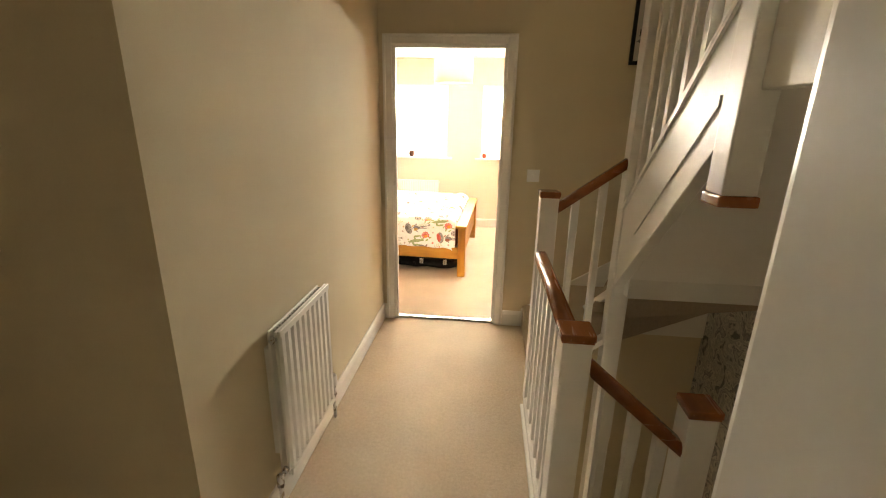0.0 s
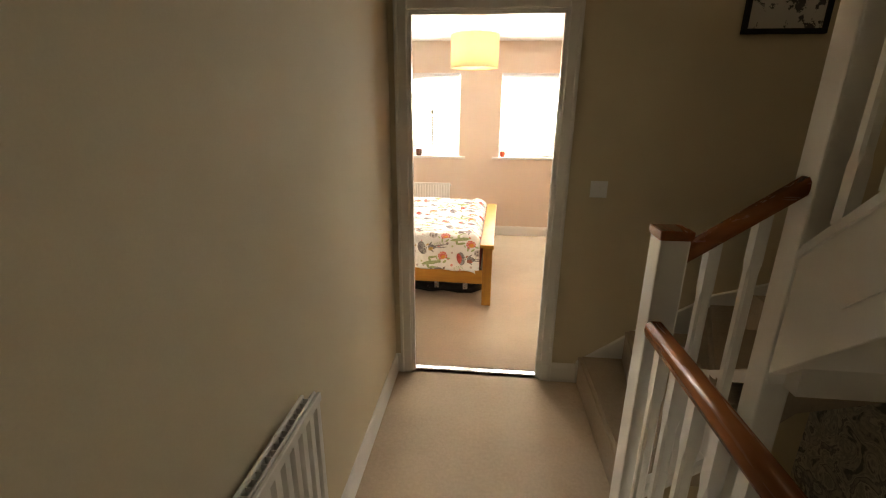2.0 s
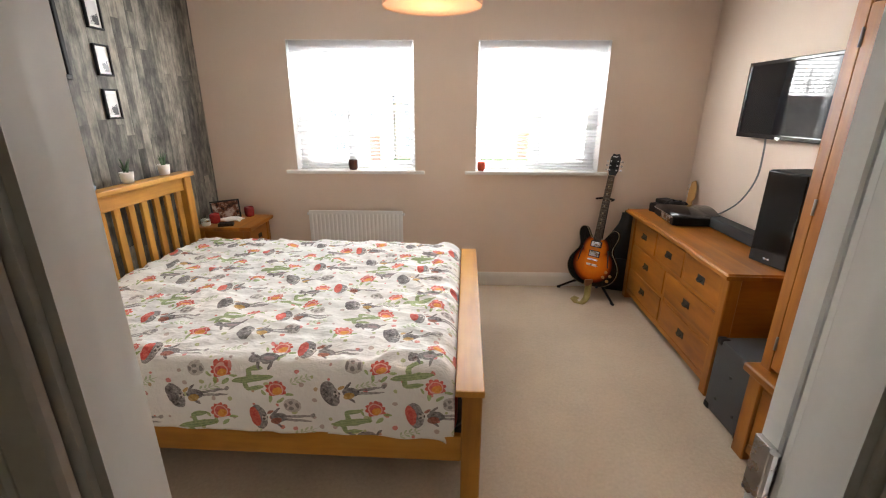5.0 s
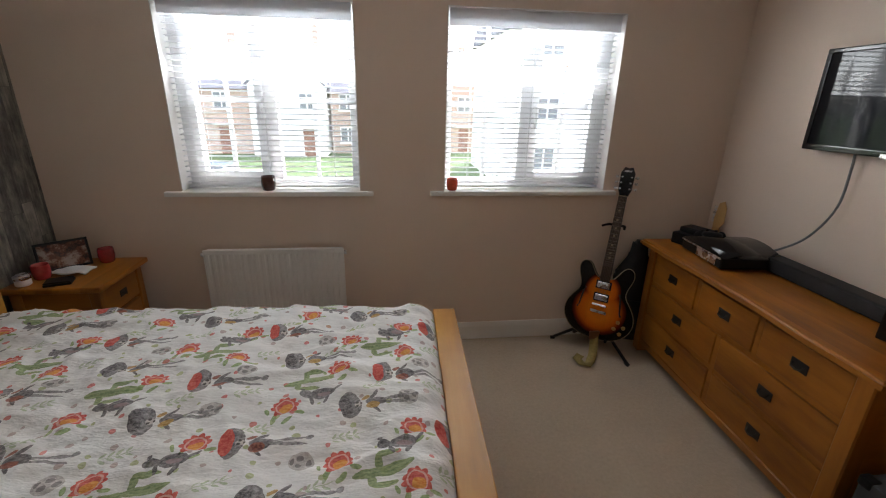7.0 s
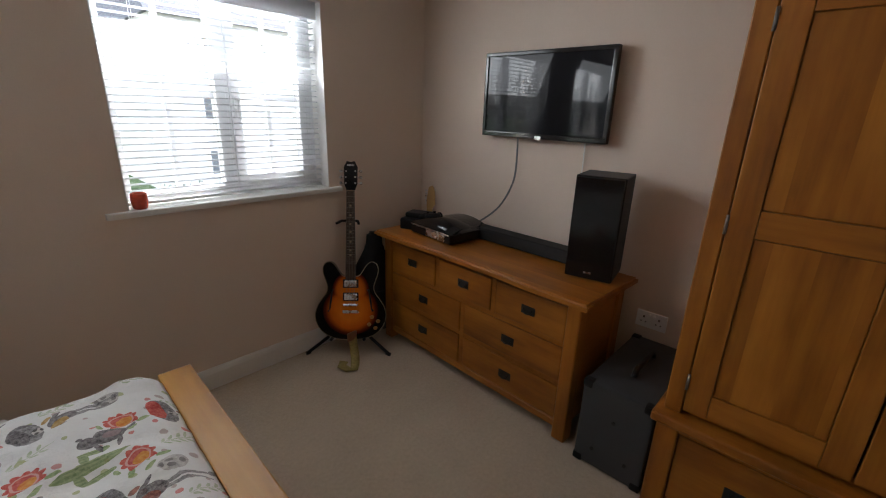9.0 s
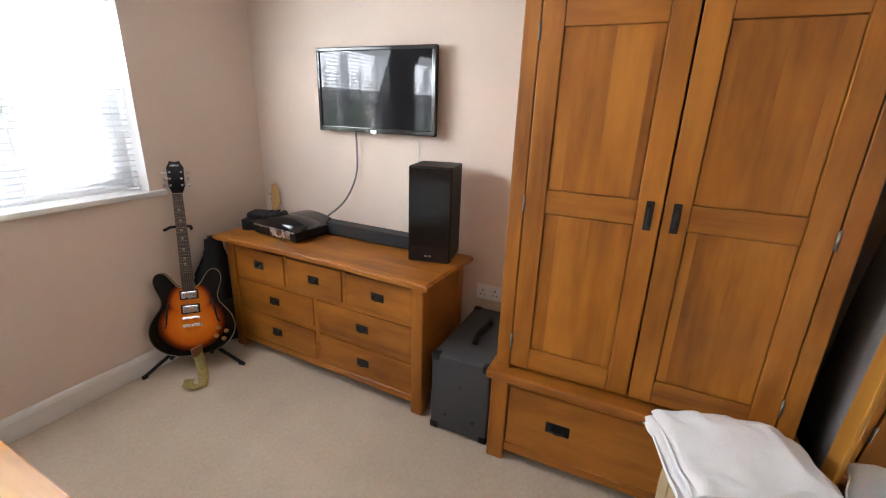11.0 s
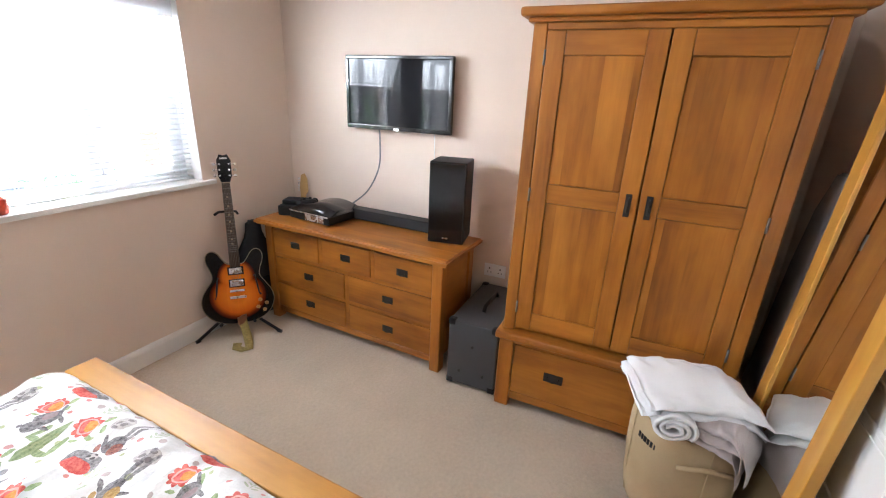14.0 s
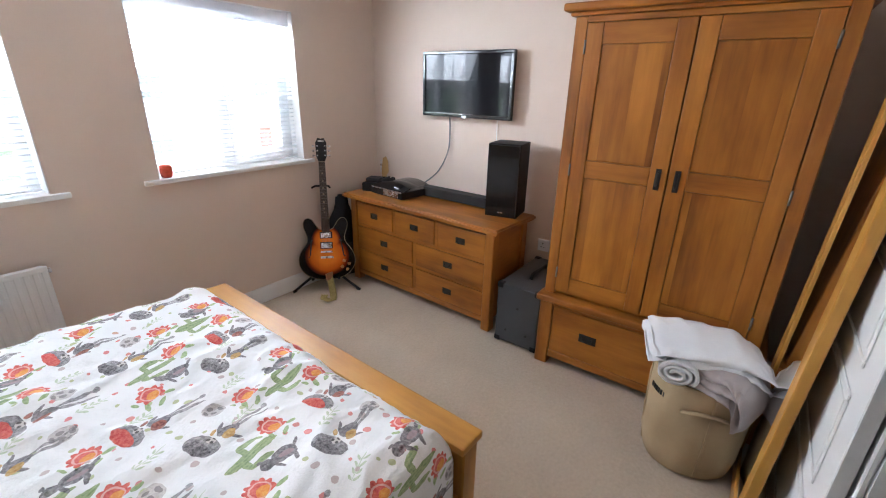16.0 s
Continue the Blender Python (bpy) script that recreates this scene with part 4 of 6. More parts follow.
def bed():
    cx, cy = (BED_X0 + BED_X1) / 2, (BED_Y0 + BED_Y1) / 2
    hw, hl = (BED_Y1 - BED_Y0) / 2, (BED_X1 - BED_X0) / 2
    b = thing("double_bed", "honey oak double bed with slatted headboard", "bed", pose(cx, cy, 0, 0, 0, BED_TURN))
    # footboard: thick cap on short posts, low panel
    part("foot_cap", cube(hl - 0.108, hl, -hw, hw, 0.502, 0.530, 0.006, 2), M_PINE_Y, b)
    for s in (-1, 1):
        y0, y1 = sorted((s * (hw - 0.012), s * (hw - 0.092)))
        part("leg", cube(hl - 0.083, hl - 0.008, y0, y1, 0.0, 0.503, 0.005), M_PINE_Z, b)
        y0, y1 = sorted((s * (hw - 0.06), s * (hw - 0.13)))
        part("headboard_post", cube(-hl, -hl + 0.07, y0, y1, 0.0, 1.045, 0.005), M_PINE_Z, b)
        y0, y1 = sorted((s * (hw - 0.025), s * (hw - 0.052)))
        part("side_rail", cube(-hl + 0.07, hl - 0.083, y0, y1, 0.185, 0.305, 0.004), M_PINE_X, b)
    part("foot_panel", cube(hl - 0.06, hl - 0.03, -hw + 0.09, hw - 0.09, 0.19, 0.47, 0.004), M_PINE_Y, b)
    part("headboard_cap", cube(-hl - 0.01, -hl + 0.085, -hw + 0.04, hw - 0.04, 1.045, 1.075, 0.006, 2), M_PINE_Y, b)
    part("headboard_top_rail", cube(-hl + 0.018, -hl + 0.052, -hw + 0.13, hw - 0.13, 0.955, 1.045, 0.003), M_PINE_Y, b)
    part("headboard_low_rail", cube(-hl + 0.018, -hl + 0.052, -hw + 0.13, hw - 0.13, 0.30, 0.42, 0.003), M_PINE_Y, b)
    me = mesh_of("slat", cube(-hl + 0.025, -hl + 0.045, -0.024, 0.024, 0.42, 0.955, 0.002), M_PINE_Z)
    n = 13
    for i in range(n):
        s = new("headboard_slat", me)
        s.parent = b
        s.location = (0, -hw + 0.13 + (2 * hw - 0.26) * (i + 0.5) / n, 0)
    sl = mesh_of("bed_slat", cube(-0.035, 0.035, -hw + 0.06, hw - 0.06, 0.262, 0.28), M_PINE_Y)
    for i in range(14):
        s = new("bed_slat", sl)
        s.parent = b
        s.location = (-hl + 0.2 + i * 0.13, 0, 0)
    k = Tree("deep red mattress cover")
    red = k.set(k.ramp(k.noise(60), [(0.3, (0.30, 0.03, 0.02)), (0.7, (0.42, 0.06, 0.04))]), 0.8)
    m = thing("mattress", "mattress in a deep red fitted sheet", "mattress", pose(cx, cy, 0, 0, 0, BED_TURN))
    part("cover", cube(-hl + 0.08, hl - 0.10, -hw + 0.065, hw - 0.065, 0.281, 0.53, 0.04, 3), red, m, "", True)
    # duvet: draped grid
    d = thing("duvet", "white duvet printed with red flowers, cacti and grey figures", "duvet", pose(cx, cy, 0, 0, 0, BED_TURN))
    bm = bmesh.new()
    nx, ny = 150, 160
    x0, x1 = -hl + 0.075, hl - 0.110
    span = 2 * hw + 0.46
    noise.seed_set(3)
    grid = []
    for i in range(nx + 1):
        u = i / nx
        x = x0 + (x1 - x0) * u
        row = []
        for j in range(ny + 1):
            s = -span / 2 + span * j / ny
            edge = hw - 0.03
            a = abs(s)
            sg = 1 if s > 0 else -1
            r = 0.07
            if a < edge - r:
                y, z = s, 0.0
            elif a < edge - r + r * math.pi / 2:
                th = (a - edge + r) / r
                y, z = sg * (edge - r + r * math.sin(th)), -r * (1 - math.cos(th))
            else:
                over = a - (edge - r + r * math.pi / 2)
                y, z = sg * (edge + 0.05 * min(over, 0.2)), -r - over
            p = Vector((x * 3.0, s * 5.2, 0.3))
            w = noise.noise(p) * 0.013 + noise.noise(p * 2.7) * 0.011 + noise.noise(Vector((x * 14, s * 20, 4))) * 0.006
            ridge = max(0.0, 1 - 2.2 * abs(noise.noise(Vector((x * 2.6 + s * 2.2, s * 3.4 - x * 1.2, 7.0))))) ** 2
            w += 0.014 * ridge * (0.5 + noise.noise(Vector((x * 2, s * 2, 11.0))))
            ridge = max(0.0, 1 - 2.5 * abs(noise.noise(Vector((x * 5.2 - s * 3.0, s * 6.5 + x * 2.0, 3.0))))) ** 2
            w += 0.011 * ridge
            ridge = max(0.0, 1 - 2.6 * abs(noise.noise(Vector((x * 9.0 + s * 7.0, s * 15.0 - x * 5.0, 21.0))))) ** 2
            w += 0.0065 * ridge * (0.6 + noise.noise(Vector((x * 3, s * 3, 31.0))))
            puff = 0.012 * math.sin(math.pi * min(1, max(0, u))) if a < edge else 0.0
            top = 0.583 + puff
            foot = max(0.0, (u - 0.955) / 0.045)
            z -= 0.06 * foot * foot
            if a > edge:
                hang = noise.noise(Vector((x * 6.0, 2.0, 0.0)))
                y += sg * 0.014 * hang * min(1.0, (a - edge) / 0.15)
                z *= 1.0 + 0.05 * noise.noise(Vector((x * 2.0, 9.0, 0.0)))
            row.append(bm.verts.new((x, y, top + z + w * (1.0 if a < edge else 0.4))))
        grid.append(row)
    for i in range(nx):
        for j in range(ny):
            bm.faces.new((grid[i][j], grid[i + 1][j], grid[i + 1][j + 1], grid[i][j + 1]))
    bmesh.ops.recalc_face_normals(bm, faces=bm.faces)
    if sum(f.normal.z for f in bm.faces) < 0:
        bmesh.ops.reverse_faces(bm, faces=bm.faces)
    ob = part("cover", bm, duvet_print(), d, "", True)
    so = ob.modifiers.new("thick", "SOLIDIFY")
    so.thickness, so.offset = 0.018, -1.0


bed()


# guitar case under the bed
def guitar_case():
    c = thing("guitar_case", "black hard guitar case lying under the bed", "case", pose(-0.62, 4.55, 0.0, 0, 0, 6))
    out = [(0.50, -0.09), (0.50, 0.09), (0.38, 0.185), (0.24, 0.185), (0.12, 0.13), (0.0, 0.155), (-0.12, 0.10), (-0.30, 0.07), (-0.55, 0.085), (-0.60, 0.0), (-0.55, -0.085), (-0.30, -0.07), (-0.12, -0.10), (0.0, -0.155), (0.12, -0.13), (0.24, -0.185), (0.38, -0.185)]
    b = prism(out, 0.0, 0.075, "z")
    bmesh.ops.bevel(b, geom=list(b.edges), offset=0.02, segments=2, affect="EDGES")
    part("base_shell", b, M_BLACK, c, "", True)
    b = prism([(x * 0.995, y * 0.985) for x, y in out], 0.078, 0.14, "z")
    bmesh.ops.bevel(b, geom=list(b.edges), offset=0.02, segments=2, affect="EDGES")
    part("lid_shell", b, M_BLACK, c, "", True)
    for x, y in ((0.31, -0.187), (0.06, -0.148), (-0.42, -0.082)):
        part("catch", cube(x - 0.02, x + 0.02, y - 0.008, y + 0.006, 0.045, 0.105, 0.003), M_CHROME, c, "bright metal catch")
    b = bmesh.new()
    tube(b, [(-0.02, -0.15, 0.06), (-0.01, -0.18, 0.06), (0.0, -0.185, 0.06)], 0.008, 8)
    part("handle", b, M_BLACK, c)


guitar_case()


# ---- oak case furniture: drawers with iron bin pulls ----
def bin_pull(parent, x, y, z, w=0.076, h=0.043):
    """Black iron plate with a drop bail, standing out along -x."""
    b = cube(x - 0.004, x, y - w / 2, y + w / 2, z - h / 2, z + h / 2, 0.0015)
    pull = part("pull", b, M_IRON, parent, "black iron drop pull")
    b = bmesh.new()
    tube(b, [(x - 0.005, y - w * 0.30, z + 0.006), (x - 0.016, y - w * 0.28, z - 0.008), (x - 0.018, y, z - 0.013), (x - 0.016, y + w * 0.28, z - 0.008), (x - 0.005, y + w * 0.30, z + 0.006)], 0.0035, 6)
    part("bail", b, M_IRON, pull, "", True)


def drawer(parent, x, y0, y1, z0, z1, pulls=1):
    d = part("drawer", cube(x - 0.005, x + 0.02, y0 + 0.004, y1 - 0.004, z0 + 0.004, z1 - 0.004, 0.004, 2), M_OAK_Y, parent)
    for i in range(pulls):
        bin_pull(d, x - 0.005, y0 + (y1 - y0) * (i + 0.5) / pulls, (z0 + z1) / 2)
    return d


def dresser():
    """Local: origin at the front right foot on the floor; y along the front, x into the depth."""
    d = thing("chest_of_drawers", "golden oak seven drawer chest with iron pulls", "chest of drawers", pose(1.205, 4.858, 0, 0, 0, -2.6))
    L, D, H = 1.365, 0.43, 0.70
    for y in (0.0, L - 0.065):
        part("leg", cube(0, 0.065, y, y + 0.065, 0, H, 0.005), M_OAK_Z, d)
        part("leg", cube(D - 0.065, D, y, y + 0.065, 0, H, 0.005), M_OAK_Z, d)
    for y in (0.012, L - 0.032):
        part("side_panel", cube(0.065, D - 0.065, y, y + 0.02, 0.08, H, 0.002), M_OAK_X, d)
    part("back_panel", cube(D - 0.02, D - 0.01, 0.065, L - 0.065, 0.08, H), M_OAK_Y, d)
    b = bmesh.new()
    box(b, 0.022, 0.06, 0.065, L - 0.065, H - 0.022, H)
    box(b, 0.016, 0.05, 0.065, L - 0.065, 0.475, 0.497)
    box(b, 0.016, 0.05, 0.065, L - 0.065, 0.275, 0.297)
    box(b, 0.008, 0.05, 0.065, L - 0.065, 0.055, 0.095, 0.004)
    box(b, 0.013, 0.05, L / 2 - 0.014, L / 2 + 0.014, 0.095, 0.475)
    t1, t2 = 0.065 + (L - 0.13) / 3, 0.065 + 2 * (L - 0.13) / 3
    for t in (t1, t2):
        box(b, 0.013, 0.05, t - 0.013, t + 0.013, 0.497, H - 0.022)
    part("front_frame", b, M_OAK_Y, d)
    # shaped top with a gently waved front edge
    n = 40
    pts = []
    for i in range(n + 1):
        u = i / n
        y = -0.045 + (L + 0.09) * u
        pts.append((-0.045 + 0.016 * (0.5 - 0.5 * math.cos(2 * math.pi * u)) + 0.003 * math.sin(7 * u * math.pi), y))
    pts += [(D + 0.02, L + 0.045), (D + 0.02, -0.045)]
    b = prism(pts, H, H + 0.036, "z")
    es = [e for e in b.edges if abs(e.verts[0].co.z - e.verts[1].co.z) < 1e-5]
    bmesh.ops.bevel(b, geom=es, offset=0.010, segments=3, affect="EDGES")
    part("top", b, M_OAK_TOP, d)
    for a, c in ((0.065, t1 - 0.013), (t1 + 0.013, t2 - 0.013), (t2 + 0.013, L - 0.065)):
        drawer(d, 0.014, a, c, 0.497, H - 0.022)
    for a, c in ((0.065, L / 2 - 0.014), (L / 2 + 0.014, L - 0.065)):
        drawer(d, 0.014, a, c, 0.297, 0.475)
        drawer(d, 0.014, a, c, 0.095, 0.275)


dresser()


def wardrobe():
    w = thing("wardrobe", "golden oak two door wardrobe over one deep drawer", "wardrobe", pose(0, 0, 0))
    y0, y1, x0, x1 = 3.452, 4.475, 1.15, 1.755
    bx, by0, by1 = 1.122, 3.435, 4.482
    for y in (by0, by1 - 0.075):
        part("leg", cube(bx, bx + 0.075, y, y + 0.075, 0, 0.412, 0.005), M_OAK_Z, w)
        part("leg", cube(x1 - 0.075, x1, y, y + 0.075, 0, 0.412, 0.005), M_OAK_Z, w)
    for y in (by0 + 0.012, by1 - 0.035):
        part("side_panel", cube(bx + 0.075, x1 - 0.075, y, y + 0.022, 0.07, 0.412), M_OAK_X, w)
    b = bmesh.new()
    box(b, bx + 0.012, bx + 0.05, by0 + 0.075, by1 - 0.075, 0.385, 0.412)
    box(b, bx + 0.008, bx + 0.05, by0 + 0.075, by1 - 0.075, 0.05, 0.095, 0.004)
    part("base_rail", b, M_OAK_Y, w)
    d = part("drawer", cube(bx + 0.01, bx + 0.035, by0 + 0.079, by1 - 0.079, 0.098, 0.382, 0.005, 2), M_OAK_Y, w)
    for y in (4.19, 3.73):
        bin_pull(d, bx + 0.01, y, 0.245, 0.095, 0.05)
    part("waist_moulding", cube(bx - 0.024, x1, by0 - 0.02, by1 + 0.02, 0.413, 0.452, 0.012, 3), M_OAK_Y, w)
    part("carcass_floor", cube(x0 + 0.03, x1 - 0.002, y0 + 0.02, y1 - 0.02, 0.453, 0.475), M_OAK_Y, w)
    for ya, yb in ((y0, y0 + 0.057), (y1 - 0.057, y1)):
        part("front_stile", cube(x0, x0 + 0.06, ya, yb, 0.453, 1.858, 0.004), M_OAK_Z, w)
        part("back_stile", cube(x1 - 0.06, x1, ya, yb, 0.453, 1.858, 0.004), M_OAK_Z, w)
    for y in (y0 + 0.01, y1 - 0.032):
        part("side_panel", cube(x0 + 0.06, x1 - 0.06, y, y + 0.022, 0.453, 1.858), wood("golden oak side staves", *OAK, axis=2, plank=0.12, across=0) if y < 4 else bpy.data.materials["golden oak side staves"], w)
    part("back_panel", cube(x1 - 0.012, x1 - 0.002, y0 + 0.057, y1 - 0.057, 0.475, 1.858), M_OAK_PANEL, w)
    b = cube(x0, x0 + 0.04, y0 + 0.057, y1 - 0.057, 1.832, 1.858, 0.003)
    part("top_rail", b, M_OAK_Y, w)
    b = cube(x0 - 0.02, x1 + 0.005, y0 - 0.02, y1 + 0.02, 1.859, 1.876, 0.006, 2)
    part("frieze_moulding", b, M_OAK_Y, w)
    part("cornice", cube(x0 - 0.05, x1 + 0.008, y0 - 0.048, y1 + 0.048, 1.877, 1.912, 0.014, 3), M_OAK_Y, w)
    ym = 3.961
    za, zb = 0.478, 1.830
    for ya, yb, hx, hinge in ((y0 + 0.060, ym - 0.003, ym - 0.04, y0 + 0.058), (ym + 0.003, y1 - 0.060, ym + 0.04, y1 - 0.058)):
        door = part("door", cube(x0 + 0.012, x0 + 0.02, ya + 0.05, yb - 0.05, za + 0.05, zb - 0.05), M_OAK_PANEL, w, "framed and panelled oak door")
        s = 0.075
        for a, c in ((ya, ya + s), (yb - s, yb)):
            part("stile", cube(x0 - 0.002, x0 + 0.024, a, c, za, zb, 0.004, 2), M_OAK_Z, door)
        for a, c in ((za, za + 0.09), (1.13, 1.215), (zb - 0.09, zb)):
            part("rail", cube(x0 - 0.0005, x0 + 0.0235, ya + s, yb - s, a, c, 0.004, 2), M_OAK_Y, door)
        for a, c in ((za + 0.09, 1.13), (1.215, zb - 0.09)):
            b = cube(x0 + 0.0045, x0 + 0.018, ya + s + 0.002, yb - s - 0.002, a + 0.002, c - 0.002, 0.003, 2)
            part("field_panel", b, M_OAK_PANEL, door)
        b = bmesh.new()
        z0, z1 = 1.118, 1.216
        box(b, x0 - 0.006, x0 - 0.002, hx - 0.012, hx + 0.012, z0, z1, 0.0015)
        h = part("handle", b, M_IRON, door, "black iron drop handle")
        b = bmesh.new()
        tube(b, [(x0 - 0.006, hx, 1.20), (x0 - 0.018, hx, 1.198), (x0 - 0.02, hx, 1.15), (x0 - 0.016, hx, 1.138)], [0.004, 0.005, 0.006, 0.004], 8)
        part("drop", b, M_IRON, h, "", True)
        for z in (0.56, 1.13, 1.70):
            b = bmesh.new()
            tube(b, [(x0 - 0.004, hinge, z), (x0 - 0.004, hinge, z + 0.06)], 0.005, 8)
            part("hinge", b, M_STEEL, door, "small steel hinge", True)


wardrobe()

# ---- bedside cabinet and what stands on it ----
def bedside():
    x0, x1, y0, y1, h = -2.14, -1.74, 5.99, 6.37, 0.60
    b = thing("bedside_cabinet", "golden oak bedside cabinet with iron pulls", "bedside cabinet")
    for x in (x0, x1 - 0.05):
        for y in (y0, y1 - 0.05):
            part("leg", cube(x, x + 0.05, y, y + 0.05, 0, h, 0.004), M_OAK_Z, b)
    for y in (y0 + 0.01, y1 - 0.03):
        part("side_panel", cube(x0 + 0.05, x1 - 0.05, y, y + 0.02, 0.08, h), M_OAK_X, b)
    part("back_panel", cube(x0 + 0.005, x0 + 0.015, y0 + 0.05, y1 - 0.05, 0.08, h), M_OAK_Y, b)
    part("top", cube(x0 - 0.012, x1 + 0.03, y0 - 0.03, y1 + 0.03, h, h + 0.03, 0.009, 3), M_OAK_TOP, b)
    for z0, z1 in ((0.09, 0.25), (0.27, 0.42), (0.44, 0.58)):
        d = part("drawer", cube(x1 - 0.03, x1 - 0.006, y0 + 0.053, y1 - 0.053, z0, z1, 0.004, 2), M_OAK_Y, b)
        ym, zm = (y0 + y1) / 2, (z0 + z1) / 2
        pl = part("pull", cube(x1 - 0.006, x1 - 0.002, ym - 0.03, ym + 0.03, zm - 0.018, zm + 0.018, 0.001), M_IRON, d, "black iron drop pull")
        t = bmesh.new()
        tube(t, [(x1 - 0.002, ym - 0.02, zm + 0.005), (x1 + 0.01, ym, zm - 0.01), (x1 - 0.002, ym + 0.02, zm + 0.005)], 0.0035, 6)
        part("bail", t, M_IRON, pl)
    return h + 0.03


TOPZ = bedside()


def photo_print():
    k = Tree("dark colour photograph")
    f = k.noise(22, 4, 0.7)
    return k.set(k.ramp(f, [(0.38, (0.02, 0.015, 0.015)), (0.5, (0.16, 0.06, 0.035)), (0.62, (0.36, 0.28, 0.24))]), 0.25)


def candle_glass(name, label, m, r, h, c, group="candle pots"):
    k = Tree(name + " " + label.split()[0] + " glass")
    col = k.ramp(k.noise(30), [(0.3, shade(c, 0.6)), (0.7, c)])
    mat = k.set(col, 0.15, Coat_Weight=0.5)
    p = thing("candle_pot", label, "candle pot", m, group)
    prof = [(r * 0.72, 0.0), (r * 0.86, h * 0.08), (r, h * 0.5), (r * 0.94, h * 0.95), (r * 0.9, h), (r * 0.82, h * 0.97), (r * 0.86, h * 0.5), (r * 0.7, h * 0.3)]
    part("pot", lathe(prof, 20), mat, p, "", True)
    wax = paint("wax " + label.split()[0], (0.55, 0.35, 0.28), 0.5)
    part("wax", lathe([(r * 0.8, h * 0.31), (r * 0.8, h * 0.55), (0.002, h * 0.56)], 16), wax, p, "", True)
    return p


f = picture("photo_frame", "small dark photograph leaning on the bedside cabinet", pose(-2.03, 6.24, TOPZ + 0.077, 8, 0, -140), 0.22, 0.15, 0.012, M_BLACK, 0.0, 0.015, photo_print())
tagged(f, category="photo frame")
candle_glass("a", "red glass candle pot on the bedside cabinet", pose(-2.05, 6.10, TOPZ), 0.04, 0.075, (0.42, 0.03, 0.03))
candle_glass("b", "dark red glass candle pot beside the photograph", pose(-1.88, 6.33, TOPZ), 0.04, 0.08, (0.36, 0.025, 0.03))
candle_glass("c", "brown glass candle pot on the window board", pose(-1.005, YW + 0.025, WZ0 + 0.004), 0.04, 0.082, (0.10, 0.03, 0.022))
candle_glass("d", "red candle pot on the window board", pose(0.055, YW + 0.02, WZ0 + 0.004), 0.034, 0.07, (0.72, 0.09, 0.04))

jar = thing("cream_jar", "small white lidded jar on the bedside cabinet", "jar", pose(-2.08, 6.02, TOPZ))
part("pot", lathe([(0.028, 0.0), (0.032, 0.004), (0.032, 0.03), (0.029, 0.032)], 18), M_RAD, jar, "", True)
part("lid", lathe([(0.034, 0.032), (0.034, 0.05), (0.031, 0.053), (0.002, 0.053)], 18), M_CHROME, jar, "pale metal lid", True)
wal = thing("wallet", "flat black wallet on the bedside cabinet", "wallet", pose(-1.93, 6.03, TOPZ, 0, 0, 20))
part("flap", cube(-0.055, 0.055, -0.04, 0.04, 0.0, 0.012, 0.004, 2), M_BLACK, wal)
part("fold", cube(-0.054, 0.052, -0.039, 0.039, 0.0125, 0.02, 0.003), M_BLACK, wal)


def soft_mesh(nx, ny, shape, seed, amp, thick):
    """A draped cloth sheet: shape(u, v) gives its place; crumpled by noise."""
    bm = bmesh.new()
    g = []
    for i in range(nx + 1):
        row = []
        for j in range(ny + 1):
            p = Vector(shape(i / nx, j / ny))
            q = p * 16 + Vector((seed, 0, 0))
            p = p + Vector((noise.noise(q), noise.noise(q + Vector((5, 0, 0))), noise.noise(q + Vector((9, 3, 0))))) * amp + Vector((0, 0, noise.noise(q * 2.2))) * amp * 0.3
            row.append(bm.verts.new(p))
        g.append(row)
    for i in range(nx):
        for j in range(ny):
            bm.faces.new((g[i][j], g[i + 1][j], g[i + 1][j + 1], g[i][j + 1]))
    bmesh.ops.recalc_face_normals(bm, faces=bm.faces)
    return bm


def terry(name, c):
    k = Tree(name)
    t = k.noise(260, 3, 0.7)
    b = k.noise(7, 4)
    k.bump(k.math("ADD", t, k.math("MULTIPLY", b, 0.8)), 0.6, 0.004)
    return k.set(k.ramp(k.math("ADD", k.math("MULTIPLY", t, 0.5), k.math("MULTIPLY", b, 0.5)), [(0.3, shade(c, 0.85)), (0.7, c)]), 0.95, Sheen_Weight=0.3)


M_TERRY = terry("white terry cotton", (0.87, 0.87, 0.87))
M_TERRY2 = terry("pale lilac grey terry cotton", (0.52, 0.455, 0.44))

cl = thing("cloth", "crumpled white cloth on the bedside cabinet", "cloth", pose(-1.95, 6.17, TOPZ))
ob = part("fabric", soft_mesh(24, 18, lambda u, v: (0.17 * (u - 0.5), 0.10 * (v - 0.5), 0.03 * math.sin(math.pi * u) * math.sin(math.pi * v) + 0.012), 3, 0.012, 0.006), M_TERRY, cl, "", True)
_s = ob.modifiers.new("thick", "SOLIDIFY")
_s.thickness = 0.006


# potted plants on the headboard
def leaf_mat():
    k = Tree("green leaf")
    return k.set(k.ramp(k.noise(40), [(0.3, (0.03, 0.07, 0.03)), (0.7, (0.09, 0.16, 0.07))]), 0.5)


M_LEAF = leaf_mat()


